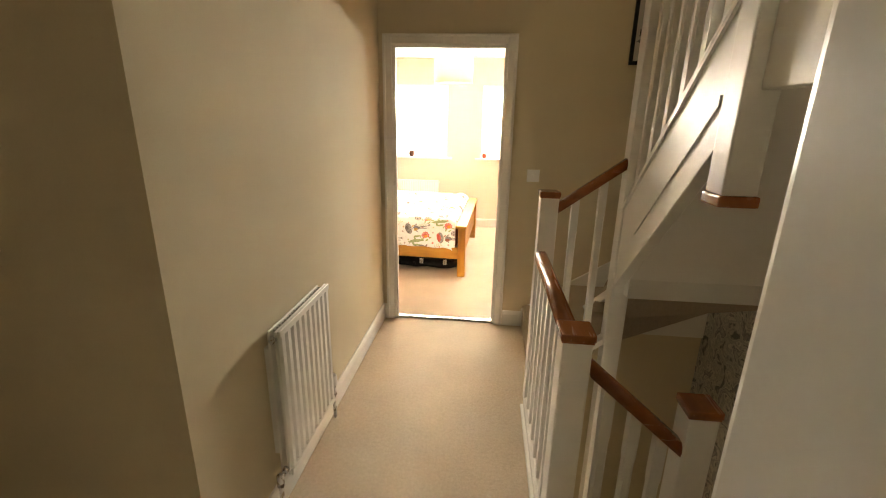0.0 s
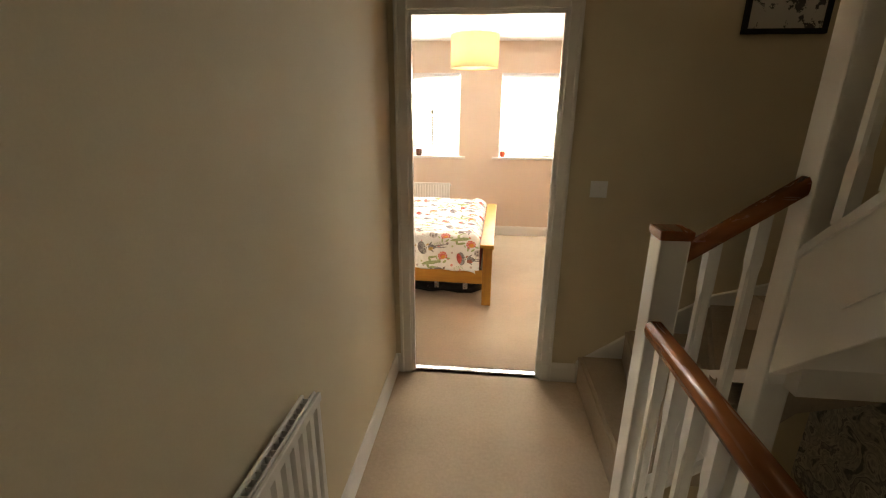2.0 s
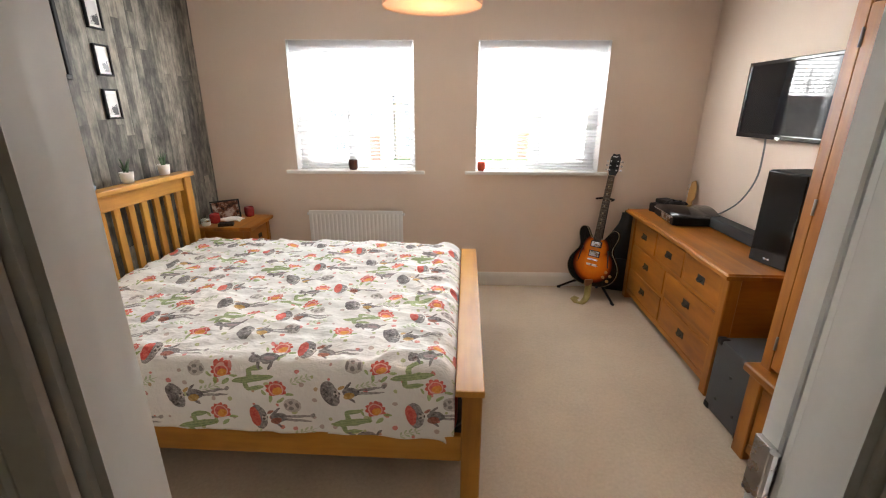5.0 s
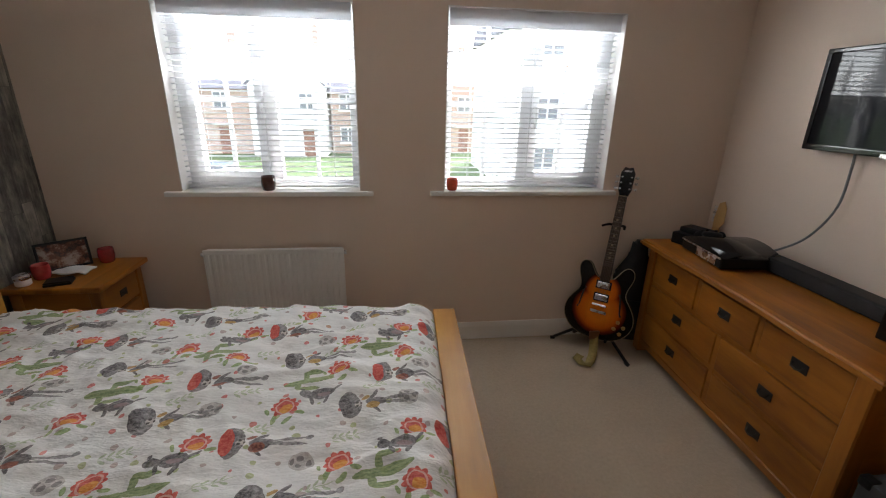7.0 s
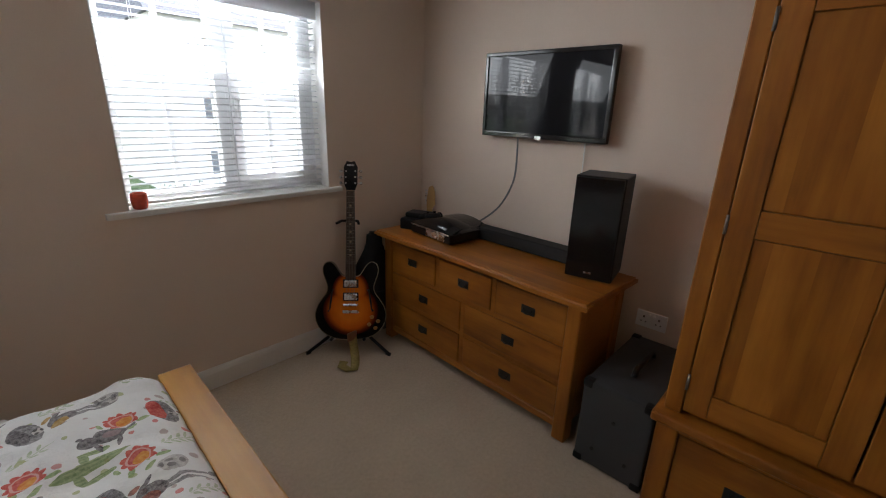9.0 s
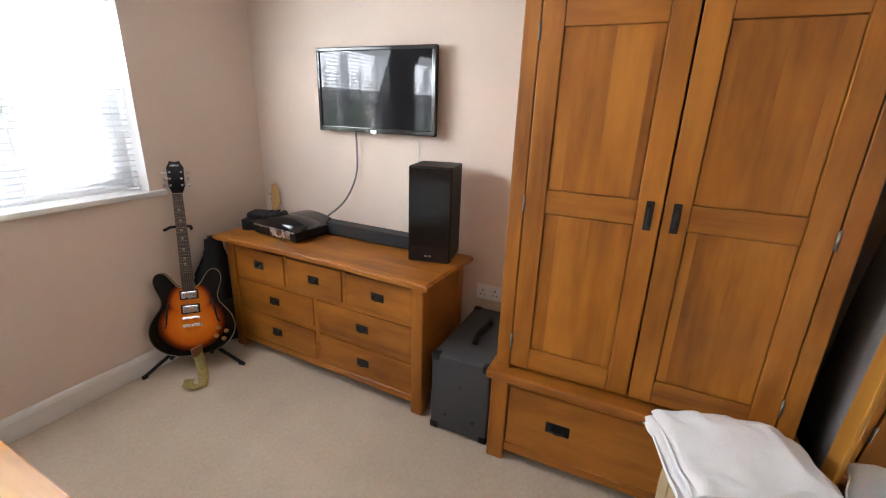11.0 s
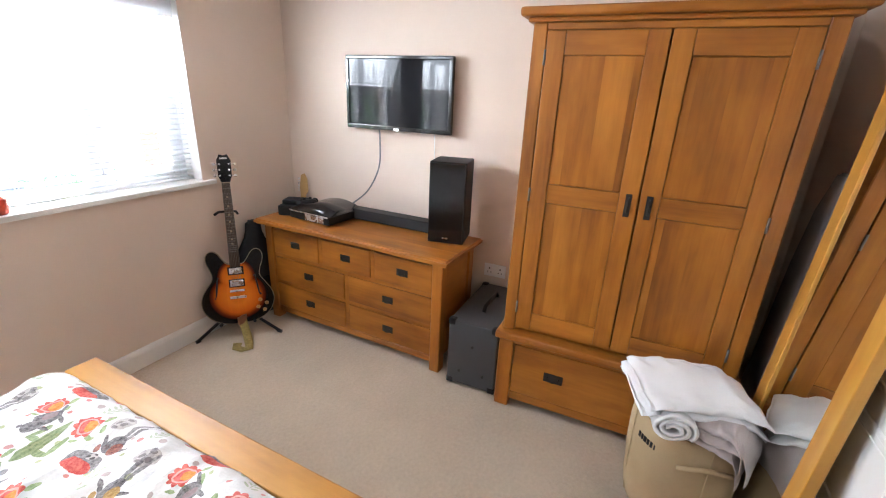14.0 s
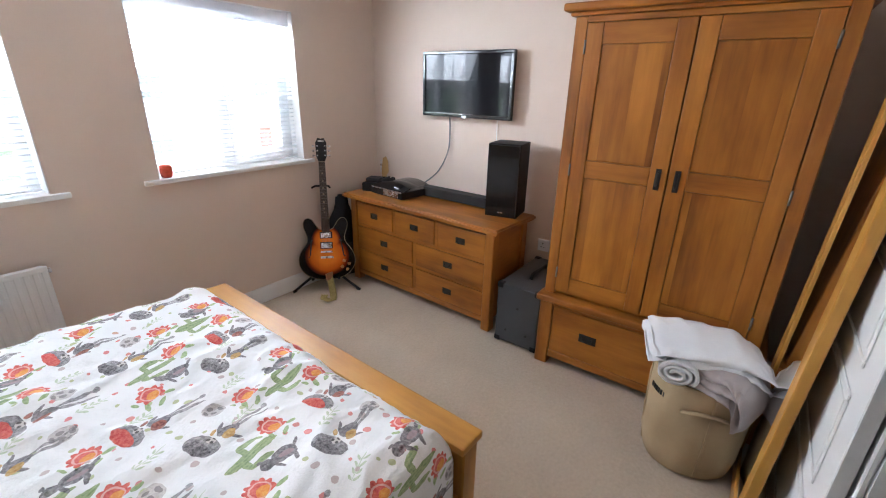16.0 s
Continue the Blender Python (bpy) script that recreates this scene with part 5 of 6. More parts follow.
def pot_plant(y, seed):
    rnd = random.Random(seed)
    p = thing("pot_plant", "small green plant in a white pot on the headboard", "plant", pose(-2.085, y, 1.075), group="headboard plants")
    part("pot", lathe([(0.024, 0.0), (0.03, 0.003), (0.036, 0.055), (0.036, 0.065), (0.032, 0.065), (0.03, 0.05)], 18), M_RAD, p, "", True)
    part("soil", lathe([(0.031, 0.045), (0.031, 0.054), (0.002, 0.056)], 14), M_IRON, p)
    for i in range(9):
        a, l, sp = rnd.uniform(0, 6.28), rnd.uniform(0.05, 0.10), rnd.uniform(0.012, 0.04)
        b = bmesh.new()
        c, s = math.cos(a), math.sin(a)
        tube(b, [(0.008 * c, 0.008 * s, 0.05), (sp * 0.5 * c, sp * 0.5 * s, 0.05 + l * 0.6), (sp * c, sp * s, 0.05 + l)], [0.005, 0.006, 0.001], 6, 0.4)
        part("leaf", b, M_LEAF, p, "", True)


pot_plant(5.32, 1)
pot_plant(5.66, 2)
ornament = thing("ornament", "small pale blue rounded ornament on the headboard", "ornament", pose(-2.085, 5.0, 1.075))
part("dish", lathe([(0.03, 0.0), (0.05, 0.012), (0.055, 0.03), (0.04, 0.05), (0.02, 0.056), (0.003, 0.057)], 20), paint("pale blue glaze", (0.42, 0.52, 0.60), 0.25), ornament, "", True)

picture("picture", "large black framed print on the plank wall", pose(XL, 4.985, 1.895, 0, 0, -90), 0.41, 0.52, 0.022, M_BLACK, 0.05, 0.02, M_ART)
for _z in (1.515, 1.75, 1.99):
    picture("picture", "small dark framed print on the plank wall", pose(XL, 5.435, _z, 0, 0, -90), 0.115, 0.165, 0.010, M_BLACK, 0.014, 0.018, M_ART)


# ---- ceiling pendant ----
def pendant():
    p = thing("pendant_lamp", "cream drum shade hanging from the ceiling", "lamp", pose(-0.275, 4.76, 0))
    k = Tree("cream lampshade fabric")
    tr = k.t.nodes.new("ShaderNodeBsdfTranslucent")
    tr.inputs[0].default_value = (0.76, 0.58, 0.40, 1)
    mx = k.t.nodes.new("ShaderNodeMixShader")
    mx.inputs[0].default_value = 0.28
    w = k.noise(300, 2)
    k.set(k.ramp(w, [(0.3, (0.70, 0.52, 0.40)), (0.7, (0.78, 0.60, 0.48))]), 0.9)
    k.t.links.new(k.bsdf.outputs[0], mx.inputs[1])
    k.t.links.new(tr.outputs[0], mx.inputs[2])
    k.t.links.new(mx.outputs[0], k.t.nodes["Material Output"].inputs["Surface"])
    part("shade", lathe([(0.198, 1.885), (0.198, 2.14), (0.195, 2.14), (0.195, 1.885), (0.198, 1.885)], 48, close=False), k.m, p, "cream fabric drum shade", True)
    part("diffuser", lathe([(0.194, 1.889), (0.194, 1.893), (0.003, 1.893)], 40), k.m, p, "pale fabric diffuser")
    b = bmesh.new()
    tube(b, [(0, 0, 2.06), (0, 0, CEIL)], 0.004, 8)
    for a in range(3):
        c, s = math.cos(a * 2.094), math.sin(a * 2.094)
        tube(b, [(0, 0, 2.09), (0.194 * c, 0.194 * s, 2.13)], 0.002, 6)
    part("cord", b, M_RAD, p)
    part("ceiling_rose", lathe([(0.05, CEIL - 0.022), (0.055, CEIL - 0.004), (0.055, CEIL)], 24), M_RAD, p, "", True)
    part("lamp_holder", lathe([(0.016, 2.03), (0.02, 2.04), (0.02, 2.08), (0.01, 2.09)], 14), M_RAD, p, "", True)


pendant()


# ---- television wall ----
def screen_mat():
    k = Tree("dark glossy screen")
    f = k.noise(2)
    return k.set((0.012, 0.013, 0.016), k.math("MULTIPLY_ADD", f, 0.015, 0.02), IOR=1.31)


def television():
    y0, y1, z0, z1, xf = 5.066, 5.826, 1.332, 1.778, 1.695
    t = thing("television", "black flat television mounted on the wall, switched off", "television", pose(xf, (y0 + y1) / 2, (z0 + z1) / 2, 0, 0, 0))
    w, h = (y1 - y0) / 2, (z1 - z0) / 2
    b = bmesh.new()
    m = 0.022
    box(b, 0, 0.035, -w, w, h - m, h, 0.005, 2)
    box(b, 0, 0.035, -w, w, -h, -h + m + 0.006, 0.005, 2)
    box(b, 0, 0.035, -w, -w + m, -h + m + 0.004, h - m + 0.002, 0.004, 2)
    box(b, 0, 0.035, w - m, w, -h + m + 0.004, h - m + 0.002, 0.004, 2)
    part("bezel", b, M_GLOSS, t, "slim glossy black bezel")
    part("screen", cube(0.006, 0.03, -w + m, w - m, -h + m + 0.005, h - m), screen_mat(), t, "dark reflective screen")
    part("back_cover", cube(0.03, 0.055, -w * 0.8, w * 0.8, -h * 0.85, h * 0.8, 0.01, 2), M_BLACK, t)
    part("badge", cube(-0.002, 0.006, -0.02, 0.02, -h - 0.004, -h + 0.016, 0.002), M_CHROME, t, "small pale badge")
    part("wall_bracket", cube(0.055, XR - xf, -0.1, 0.1, -0.1, 0.1, 0.003), M_IRON, t, "black wall bracket")
    return t


television()


def cable(name, label, pts, r, mat):
    c = thing(name, label, "cable")
    cu = bmesh.new()
    P = [Vector(p) for p in pts]
    sm = []
    for i in range(len(P) - 1):
        a, b, c2, d = P[max(i - 1, 0)], P[i], P[i + 1], P[min(i + 2, len(P) - 1)]
        for j in range(6):
            t = j / 6
            sm.append(0.5 * ((2 * b) + (c2 - a) * t + (2 * a - 5 * b + 4 * c2 - d) * t * t + (3 * b - a - 3 * c2 + d) * t ** 3))
    sm.append(P[-1])
    tube(cu, sm, r, 8)
    part("sheath", cu, mat, c, "", True)
    e = (P[-1] - sm[-3]).normalized() * 0.025
    pl = bmesh.new()
    tube(pl, [P[-1] - e, P[-1] + e * 0.2], r * 2.2, 8)
    part("plug", pl, mat, c)


M_GREYPLASTIC = paint("grey cable", (0.18, 0.18, 0.18), 0.5)
cable("cable", "grey cable hanging from the television to the console", [(1.735, 5.60, 1.36), (1.745, 5.60, 1.25), (1.745, 5.61, 1.08), (1.72, 5.68, 0.92), (1.68, 5.78, 0.82), (1.66, 5.84, 0.79)], 0.0055, M_GREYPLASTIC)
cable("cable", "thin pale cable running down the wall", [(1.755, 5.20, 1.36), (1.762, 5.20, 1.2), (1.762, 5.20, 0.9), (1.755, 5.19, 0.60), (1.755, 5.17, 0.40)], 0.003, M_RAD)

DZ = 0.736
con = thing("games_console", "glossy black games console on the chest of drawers", "console", pose(1.49, 5.88, DZ, 0, 0, -6))
part("body", cube(-0.13, 0.13, -0.16, 0.16, 0.006, 0.052, 0.008, 2), M_BLACK, con)
b = bmesh.new()
n = 14
ring = []
for x in (-0.135, 0.135):
    ring.append([b.verts.new((x, -0.163 + 0.326 * i / n, 0.054 + 0.035 * math.sin(math.pi * i / n) ** 0.7)) for i in range(n + 1)])
for i in range(n):
    b.faces.new((ring[0][i], ring[0][i + 1], ring[1][i + 1], ring[1][i]))
b.faces.new(ring[0][::-1])
b.faces.new(ring[1])
bmesh.ops.recalc_face_normals(b, faces=b.faces)
part("curved_lid", b, M_GLOSS, con, "curved glossy black lid", True)
part("trim_strip", cube(-0.138, -0.130, -0.155, 0.155, 0.048, 0.056, 0.002), M_CHROME, con, "bright silver front strip")
part("front_face", cube(-0.134, -0.129, -0.12, 0.03, 0.012, 0.045, 0.002), M_CHROME, con, "silver reflective front panel")
for s in (-1, 1):
    part("foot", cube(-0.10, 0.10, s * 0.12 - 0.015, s * 0.12 + 0.015, 0.0, 0.006), M_BLACK, con)

con.scale = (1.15, 1.12, 1.2)

dock = thing("router", "small black boxy device beside the console", "device", pose(1.47, 6.13, DZ, 0, 0, 20))
part("body", cube(-0.08, 0.08, -0.09, 0.09, 0.0, 0.07, 0.012, 2), M_BLACK, dock)
part("handset", cube(-0.05, 0.06, -0.10, 0.07, 0.071, 0.105, 0.014, 3), M_BLACK, dock)
pad = thing("game_controller", "black game controller lying on the device", "controller", pose(1.49, 6.02, DZ + 0.095, 0, 10, 65))
part("body", lathe([(0.004, -0.012), (0.045, -0.012), (0.055, 0.0), (0.045, 0.014), (0.004, 0.016)], 20), M_BLACK, pad, "", True)
for s in (-1, 1):
    t = bmesh.new()
    tube(t, [(0.0, s * 0.045, 0.0), (0.04, s * 0.062, -0.008), (0.085, s * 0.068, -0.012)], [0.022, 0.02, 0.013], 10)
    part("grip", t, M_BLACK, pad, "", True)
    part("thumb_stick", lathe([(0.008, 0.014), (0.01, 0.024), (0.008, 0.027)], 12, 0.02, s * 0.022), M_BLACK, pad, "", True)

bar = thing("soundbar", "long black soundbar at the back of the chest", "soundbar", pose(1.60, 5.43, DZ, 0, 0, -2))
part("body", cube(-0.045, 0.045, -0.36, 0.33, 0.004, 0.075, 0.008, 2), M_BLACK, bar)
part("grille", cube(-0.048, -0.044, -0.35, 0.32, 0.010, 0.068, 0.002), paint("black speaker cloth", (0.02, 0.02, 0.022), 0.9, 0.3, 500, 0.5), bar, "black cloth grille")
for s in (-0.3, 0.27):
    part("foot", cube(-0.03, 0.03, s - 0.02, s + 0.02, 0.0, 0.004), M_BLACK, bar)

spk = thing("loudspeaker", "black box loudspeaker standing on the chest of drawers", "loudspeaker", pose(1.412, 5.06, DZ, 0, 0, 11))
part("cabinet", cube(0.012, 0.235, -0.215, 0, 0.0, 0.478, 0.006, 2), M_BLACK, spk)
part("front_grille", cube(0, 0.012, -0.212, -0.003, 0.004, 0.474, 0.005, 2), M_GLOSS, spk, "glossy black front")
part("badge", cube(-0.002, 0.001, -0.125, -0.09, 0.03, 0.038), M_CHROME, spk, "small pale badge")


# ---- guitar amplifier cabinet between chest and wardrobe ----
def amplifier():
    a = thing("guitar_amplifier", "grey covered guitar amplifier with black corners", "amplifier", pose(1.165, 4.50, 0.0))
    grey = paint("grey textured vinyl", (0.05, 0.052, 0.057), 0.6, 0.15, 420, 0.6)
    part("cabinet", cube(0.0, 0.56, 0.0, 0.285, 0.012, 0.41, 0.008, 2), grey, a)
    for x in (0.0, 0.525):
        for y in (0.0, 0.25):
            for z in (0.006, 0.38):
                part("corner_guard", cube(x - 0.004, x + 0.039, y - 0.004, y + 0.039, z, z + 0.036, 0.010, 2), M_BLACK, a, "black plastic corner guard")
    for y, z in ((0.07, 0.10), (0.21, 0.10), (0.14, 0.27)):
        t = bmesh.new()
        tube(t, [(-0.004, y, z), (0.001, y, z)], 0.008, 10)
        part("stud", t, M_IRON, a)
    b = bmesh.new()
    tube(b, [(0.16, 0.142, 0.412), (0.18, 0.142, 0.438), (0.38, 0.142, 0.438), (0.40, 0.142, 0.412)], 0.012, 8)
    part("carry_handle", b, M_BLACK, a, "black carrying handle", True)
    part("grille", cube(0.03, 0.53, -0.004, 0.002, 0.05, 0.37), M_BLACK, a, "black grille cloth")
    part("back_plate", cube(0.10, 0.46, 0.285, 0.289, 0.1, 0.3), M_BLACK, a)


amplifier()

so = thing("wall_socket", "white double wall socket behind the amplifier", "socket", pose(XR, 4.73, 0.49, 0, 0, 90))
part("plate", cube(-0.073, 0.073, 0, 0.009, -0.043, 0.043, 0.003, 2), M_UPVC, so)
for s in (-0.036, 0.036):
    t = cube(s - 0.004, s + 0.004, 0.0085, 0.0095, 0.008, 0.018)
    box(t, s - 0.014, s - 0.008, 0.0085, 0.0095, -0.016, -0.010)
    box(t, s + 0.008, s + 0.014, 0.0085, 0.0095, -0.016, -0.010)
    part("pin_holes", t, M_BLACK, so)
    part("rocker", cube(s * 0.35 - 0.006, s * 0.35 + 0.006, 0.0085, 0.013, 0.018, 0.034, 0.002), M_UPVC, so)


# ---- electric guitar on its stand ----
def sunburst():
    """Lacquered sunburst: amber middle, red-brown ring, black rim, following the body's outline by distance from two centres."""
    k = Tree("sunburst lacquer")
    sep = k.t.nodes.new("ShaderNodeSeparateXYZ")
    k.t.links.new(k.co, sep.inputs[0])
    x, z = sep.outputs[0], sep.outputs[2]

    def dist(cz, sx, sz):
        a = k.math("DIVIDE", x, sx)
        b = k.math("DIVIDE", k.math("SUBTRACT", z, cz), sz)
        return k.math("SQRT", k.math("ADD", k.math("MULTIPLY", a, a), k.math("MULTIPLY", b, b)))

    d = k.math("MINIMUM", dist(0.18, 0.195, 0.19), dist(0.30, 0.13, 0.15))
    d = k.math("ADD", d, k.math("MULTIPLY_ADD", k.noise(12, 3), 0.06, -0.03))
    grain = k.noise(1, 4, 0.6, (60, 60, 4))
    col = k.ramp(d, [(0.30, (0.80, 0.22, 0.015)), (0.58, (0.62, 0.13, 0.008)), (0.72, (0.16, 0.022, 0.004)), (0.82, (0.005, 0.004, 0.004))])
    col = k.mix(k.math("MULTIPLY", grain, 0.25), col, (0.10, 0.03, 0.01), "MULTIPLY")
    return k.set(col, 0.24, Specular_IOR_Level=0.3)


def guitar():
    g = thing("electric_guitar", "sunburst semi-hollow electric guitar leaning on a stand", "guitar", pose(0.965, 6.185, 0.10, -13.2, 0, -43))
    g.scale = (1.07, 1.0, 1.01)
    half = [(0.0, 0.0), (0.07, 0.004), (0.135, 0.03), (0.182, 0.08), (0.20, 0.14), (0.19, 0.20), (0.162, 0.25), (0.136, 0.29), (0.130, 0.325), (0.140, 0.365), (0.152, 0.40), (0.155, 0.438), (0.142, 0.468), (0.115, 0.476), (0.090, 0.458), (0.070, 0.425), (0.052, 0.398), (0.036, 0.388)]
    # smooth the outline
    pts = []
    P = [Vector((a, b, 0)) for a, b in half]
    for i in range(len(P) - 1):
        a, b, c, d = P[max(i - 1, 0)], P[i], P[i + 1], P[min(i + 2, len(P) - 1)]
        for j in range(3):
            t = j / 3
            q = 0.5 * ((2 * b) + (c - a) * t + (2 * a - 5 * b + 4 * c - d) * t * t + (3 * b - a - 3 * c + d) * t ** 3)
            pts.append((q.x, q.y))
    pts.append(half[-1])
    full = pts + [(-a, b) for a, b in pts[::-1] if a > 1e-6]
    b = prism(full, -0.022, 0.022, "y")
    es = [e for e in b.edges if abs(e.verts[0].co.y - e.verts[1].co.y) < 1e-6]
    bmesh.ops.bevel(b, geom=es, offset=0.007, segments=2, affect="EDGES")
    part("body", b, sunburst(), g, "sunburst lacquered body")
    cream = paint("cream binding", (0.34, 0.27, 0.17), 0.4)
    rb = bmesh.new()
    tube(rb, [(a, -0.0185, c) for a, c in full] + [(full[0][0], -0.0185, full[0][1])], 0.0022, 5)
    part("binding", rb, cream, g)
    dark = wood("dark fretboard", (0.02, 0.012, 0.008), (0.045, 0.025, 0.015), (0.07, 0.04, 0.025), axis=2)
    part("neck", prism([(-0.021, -0.012), (0.021, -0.012), (0.017, 0.008), (0.0, 0.014), (-0.017, 0.008)], 0.40, 0.90, "z"), wood("neck mahogany", *MAHOG, axis=2, rough=0.3), g)
    fb = part("fretboard", prism([(-0.0285, 0.37), (0.0285, 0.37), (0.0215, 0.90), (-0.0215, 0.90)], -0.030, -0.012, "y"), dark, g, "dark fretboard with pale markers")
    z, scale_len = 0.90, 0.628
    for i in range(1, 21):
        zz = 0.90 - scale_len * (1 - 2 ** (-i / 12))
        w = 0.0215 + (0.90 - zz) * 0.0132
        part("fret", cube(-w, w, -0.0315, -0.0295, zz - 0.0010, zz + 0.0010), M_STEEL, fb)
        if i in (3, 5, 7, 9, 12, 15, 17):
            part("inlay", cube(-0.006, 0.006, -0.0308, -0.0295, zz + 0.006, zz + 0.018), cream, fb)
    head = [(-0.022, 0.90), (0.022, 0.90), (0.036, 0.94), (0.038, 1.04), (0.028, 1.06), (0.022, 1.075), (0.0, 1.068), (-0.022, 1.075), (-0.028, 1.06), (-0.038, 1.04), (-0.036, 0.94)]
    part("headstock", prism(head, -0.016, 0.0, "y", 0.002), M_GLOSS, g, "black headstock")
    part("badge", cube(-0.02, 0.02, -0.0175, -0.016, 1.045, 1.055), M_CHROME, g, "pale headstock badge")
    part("nut", cube(-0.0215, 0.0215, -0.033, -0.012, 0.898, 0.903), cream, g)
    for s in (-1, 1):
        for zz in (0.945, 0.98, 1.015):
            t = bmesh.new()
            tube(t, [(s * 0.026, -0.016, zz), (s * 0.026, -0.026, zz)], 0.005, 8)
            tube(t, [(s * 0.036, -0.008, zz), (s * 0.05, -0.008, zz)], 0.003, 6)
            box(t, s * 0.056 - 0.008, s * 0.056 + 0.008, -0.012, -0.004, zz - 0.008, zz + 0.008, 0.003)
            part("tuner", t, M_CHROME, g, "chrome tuning peg")
    for zz in (0.345, 0.265):
        p = part("pickup", cube(-0.036, 0.036, -0.031, -0.022, zz - 0.019, zz + 0.019, 0.003), M_CHROME, g, "chrome pickup")
        part("surround", cube(-0.044, 0.044, -0.0255, -0.022, zz - 0.026, zz + 0.026, 0.002), M_BLACK, p)
    part("bridge", cube(-0.042, 0.042, -0.036, -0.022, 0.21, 0.222, 0.003), M_CHROME, g, "chrome bridge")
    part("tailpiece", cube(-0.046, 0.046, -0.034, -0.022, 0.165, 0.182, 0.005, 2), M_CHROME, g, "chrome tailpiece")
    for s in (-1, 1):
        t = bmesh.new()
        tube(t, [(s * 0.098, -0.0224, 0.31), (s * 0.105, -0.0224, 0.29), (s * 0.112, -0.0224, 0.24), (s * 0.118, -0.0224, 0.19), (s * 0.126, -0.0224, 0.175)], [0.007, 0.004, 0.0055, 0.004, 0.007], 8, 1.0)
        part("f_hole", t, M_BLACK, g, "black sound hole")
    for x, zz in ((0.12, 0.14), (0.155, 0.115), (0.105, 0.095), (0.14, 0.072)):
        t = lathe([(0.011, 0.0), (0.012, 0.004), (0.009, 0.013), (0.003, 0.014)], 14)
        bmesh.ops.transform(t, matrix=Matrix.Translation((x, -0.022, zz)) @ Matrix.Rotation(radians(90), 4, "X"), verts=t.verts)
        part("knob", t, wood("amber knob", (0.25, 0.12, 0.02), (0.35, 0.17, 0.03), (0.5, 0.25, 0.06)) if x == 0.12 else bpy.data.materials["amber knob"], g, "amber control knob", True)
    for i in range(6):
        x = (i - 2.5) * 0.0098
        t = bmesh.new()
        tube(t, [(x, -0.036, 0.216), (x * 0.72, -0.034, 0.902)], 0.0005, 4)
        part("string", t, M_STEEL, g)


guitar()


def stand():
    s = thing("guitar_stand", "black folding guitar stand", "stand", pose(1.035, 6.285, 0, 0, 0, -43))
    feet = [(-0.25, -0.14, 0.012), (0.25, -0.16, 0.012), (0.0, 0.125, 0.012)]
    for p in feet:
        t = bmesh.new()
        tube(t, [(0, 0, 0.13), (p[0] * 0.5, p[1] * 0.5, 0.09), p], 0.010, 8)
        leg = part("leg", t, M_BLACK, s, "", True)
        t = bmesh.new()
        tube(t, [(p[0] * 0.93, p[1] * 0.93, 0.0135), (p[0] * 1.03, p[1] * 1.03, 0.0115)], 0.0115, 8)
        part("rubber_foot", t, M_BLACK, leg)
    t = bmesh.new()
    tube(t, [(0, 0.0, 0.08), (0, 0.06, 0.40), (0, 0.125, 0.80)], 0.009, 8)
    part("upright", t, M_BLACK, s, "", True)
    t = bmesh.new()
    tube(t, [(-0.10, -0.16, 0.115), (-0.09, -0.07, 0.10), (0, 0.0, 0.12), (0.09, -0.07, 0.10), (0.10, -0.16, 0.115)], 0.010, 8)
    part("cradle", t, M_BLACK, s, "", True)
    t = bmesh.new()
    tube(t, [(-0.065, 0.02, 0.80), (-0.05, 0.10, 0.795), (0.0, 0.125, 0.79), (0.05, 0.10, 0.795), (0.065, 0.02, 0.80)], 0.008, 8)
    part("neck_yoke", t, M_BLACK, s, "", True)


stand()

k = Tree("olive woven strap")
M_STRAP = k.set(k.ramp(k.noise(90), [(0.3, (0.22, 0.17, 0.05)), (0.7, (0.36, 0.29, 0.10))]), 0.85)
st = thing("guitar_strap", "olive woven guitar strap trailing on the carpet", "strap")
t = bmesh.new()
line = [(0.955, 6.16, 0.13), (0.945, 6.13, 0.06), (0.93, 6.10, 0.022), (0.90, 6.06, 0.012), (0.865, 6.02, 0.012), (0.83, 6.04, 0.014), (0.82, 6.08, 0.02), (0.85, 6.10, 0.03)]
prev = None
for i, p in enumerate(line):
    d = Vector(line[min(i + 1, len(line) - 1)]) - Vector(line[max(i - 1, 0)])
    sd = Vector((-d.y, d.x, 0)).normalized() * 0.026
    row = [t.verts.new(Vector(p) + sd), t.verts.new(Vector(p) - sd), t.verts.new(Vector(p) - sd - Vector((0, 0, 0.004))), t.verts.new(Vector(p) + sd - Vector((0, 0, 0.004)))]
    if prev:
        for q in range(4):
            t.faces.new((prev[q], prev[(q + 1) % 4], row[(q + 1) % 4], row[q]))
    prev = row
bmesh.ops.recalc_face_normals(t, faces=t.faces)
part("webbing", t, M_STRAP, st, "", True)
part("leather_end", cube(0.92, 0.985, 6.15, 6.165, 0.105, 0.16, 0.003), paint("brown strap leather", (0.20, 0.08, 0.03), 0.5), st, "brown leather strap end")

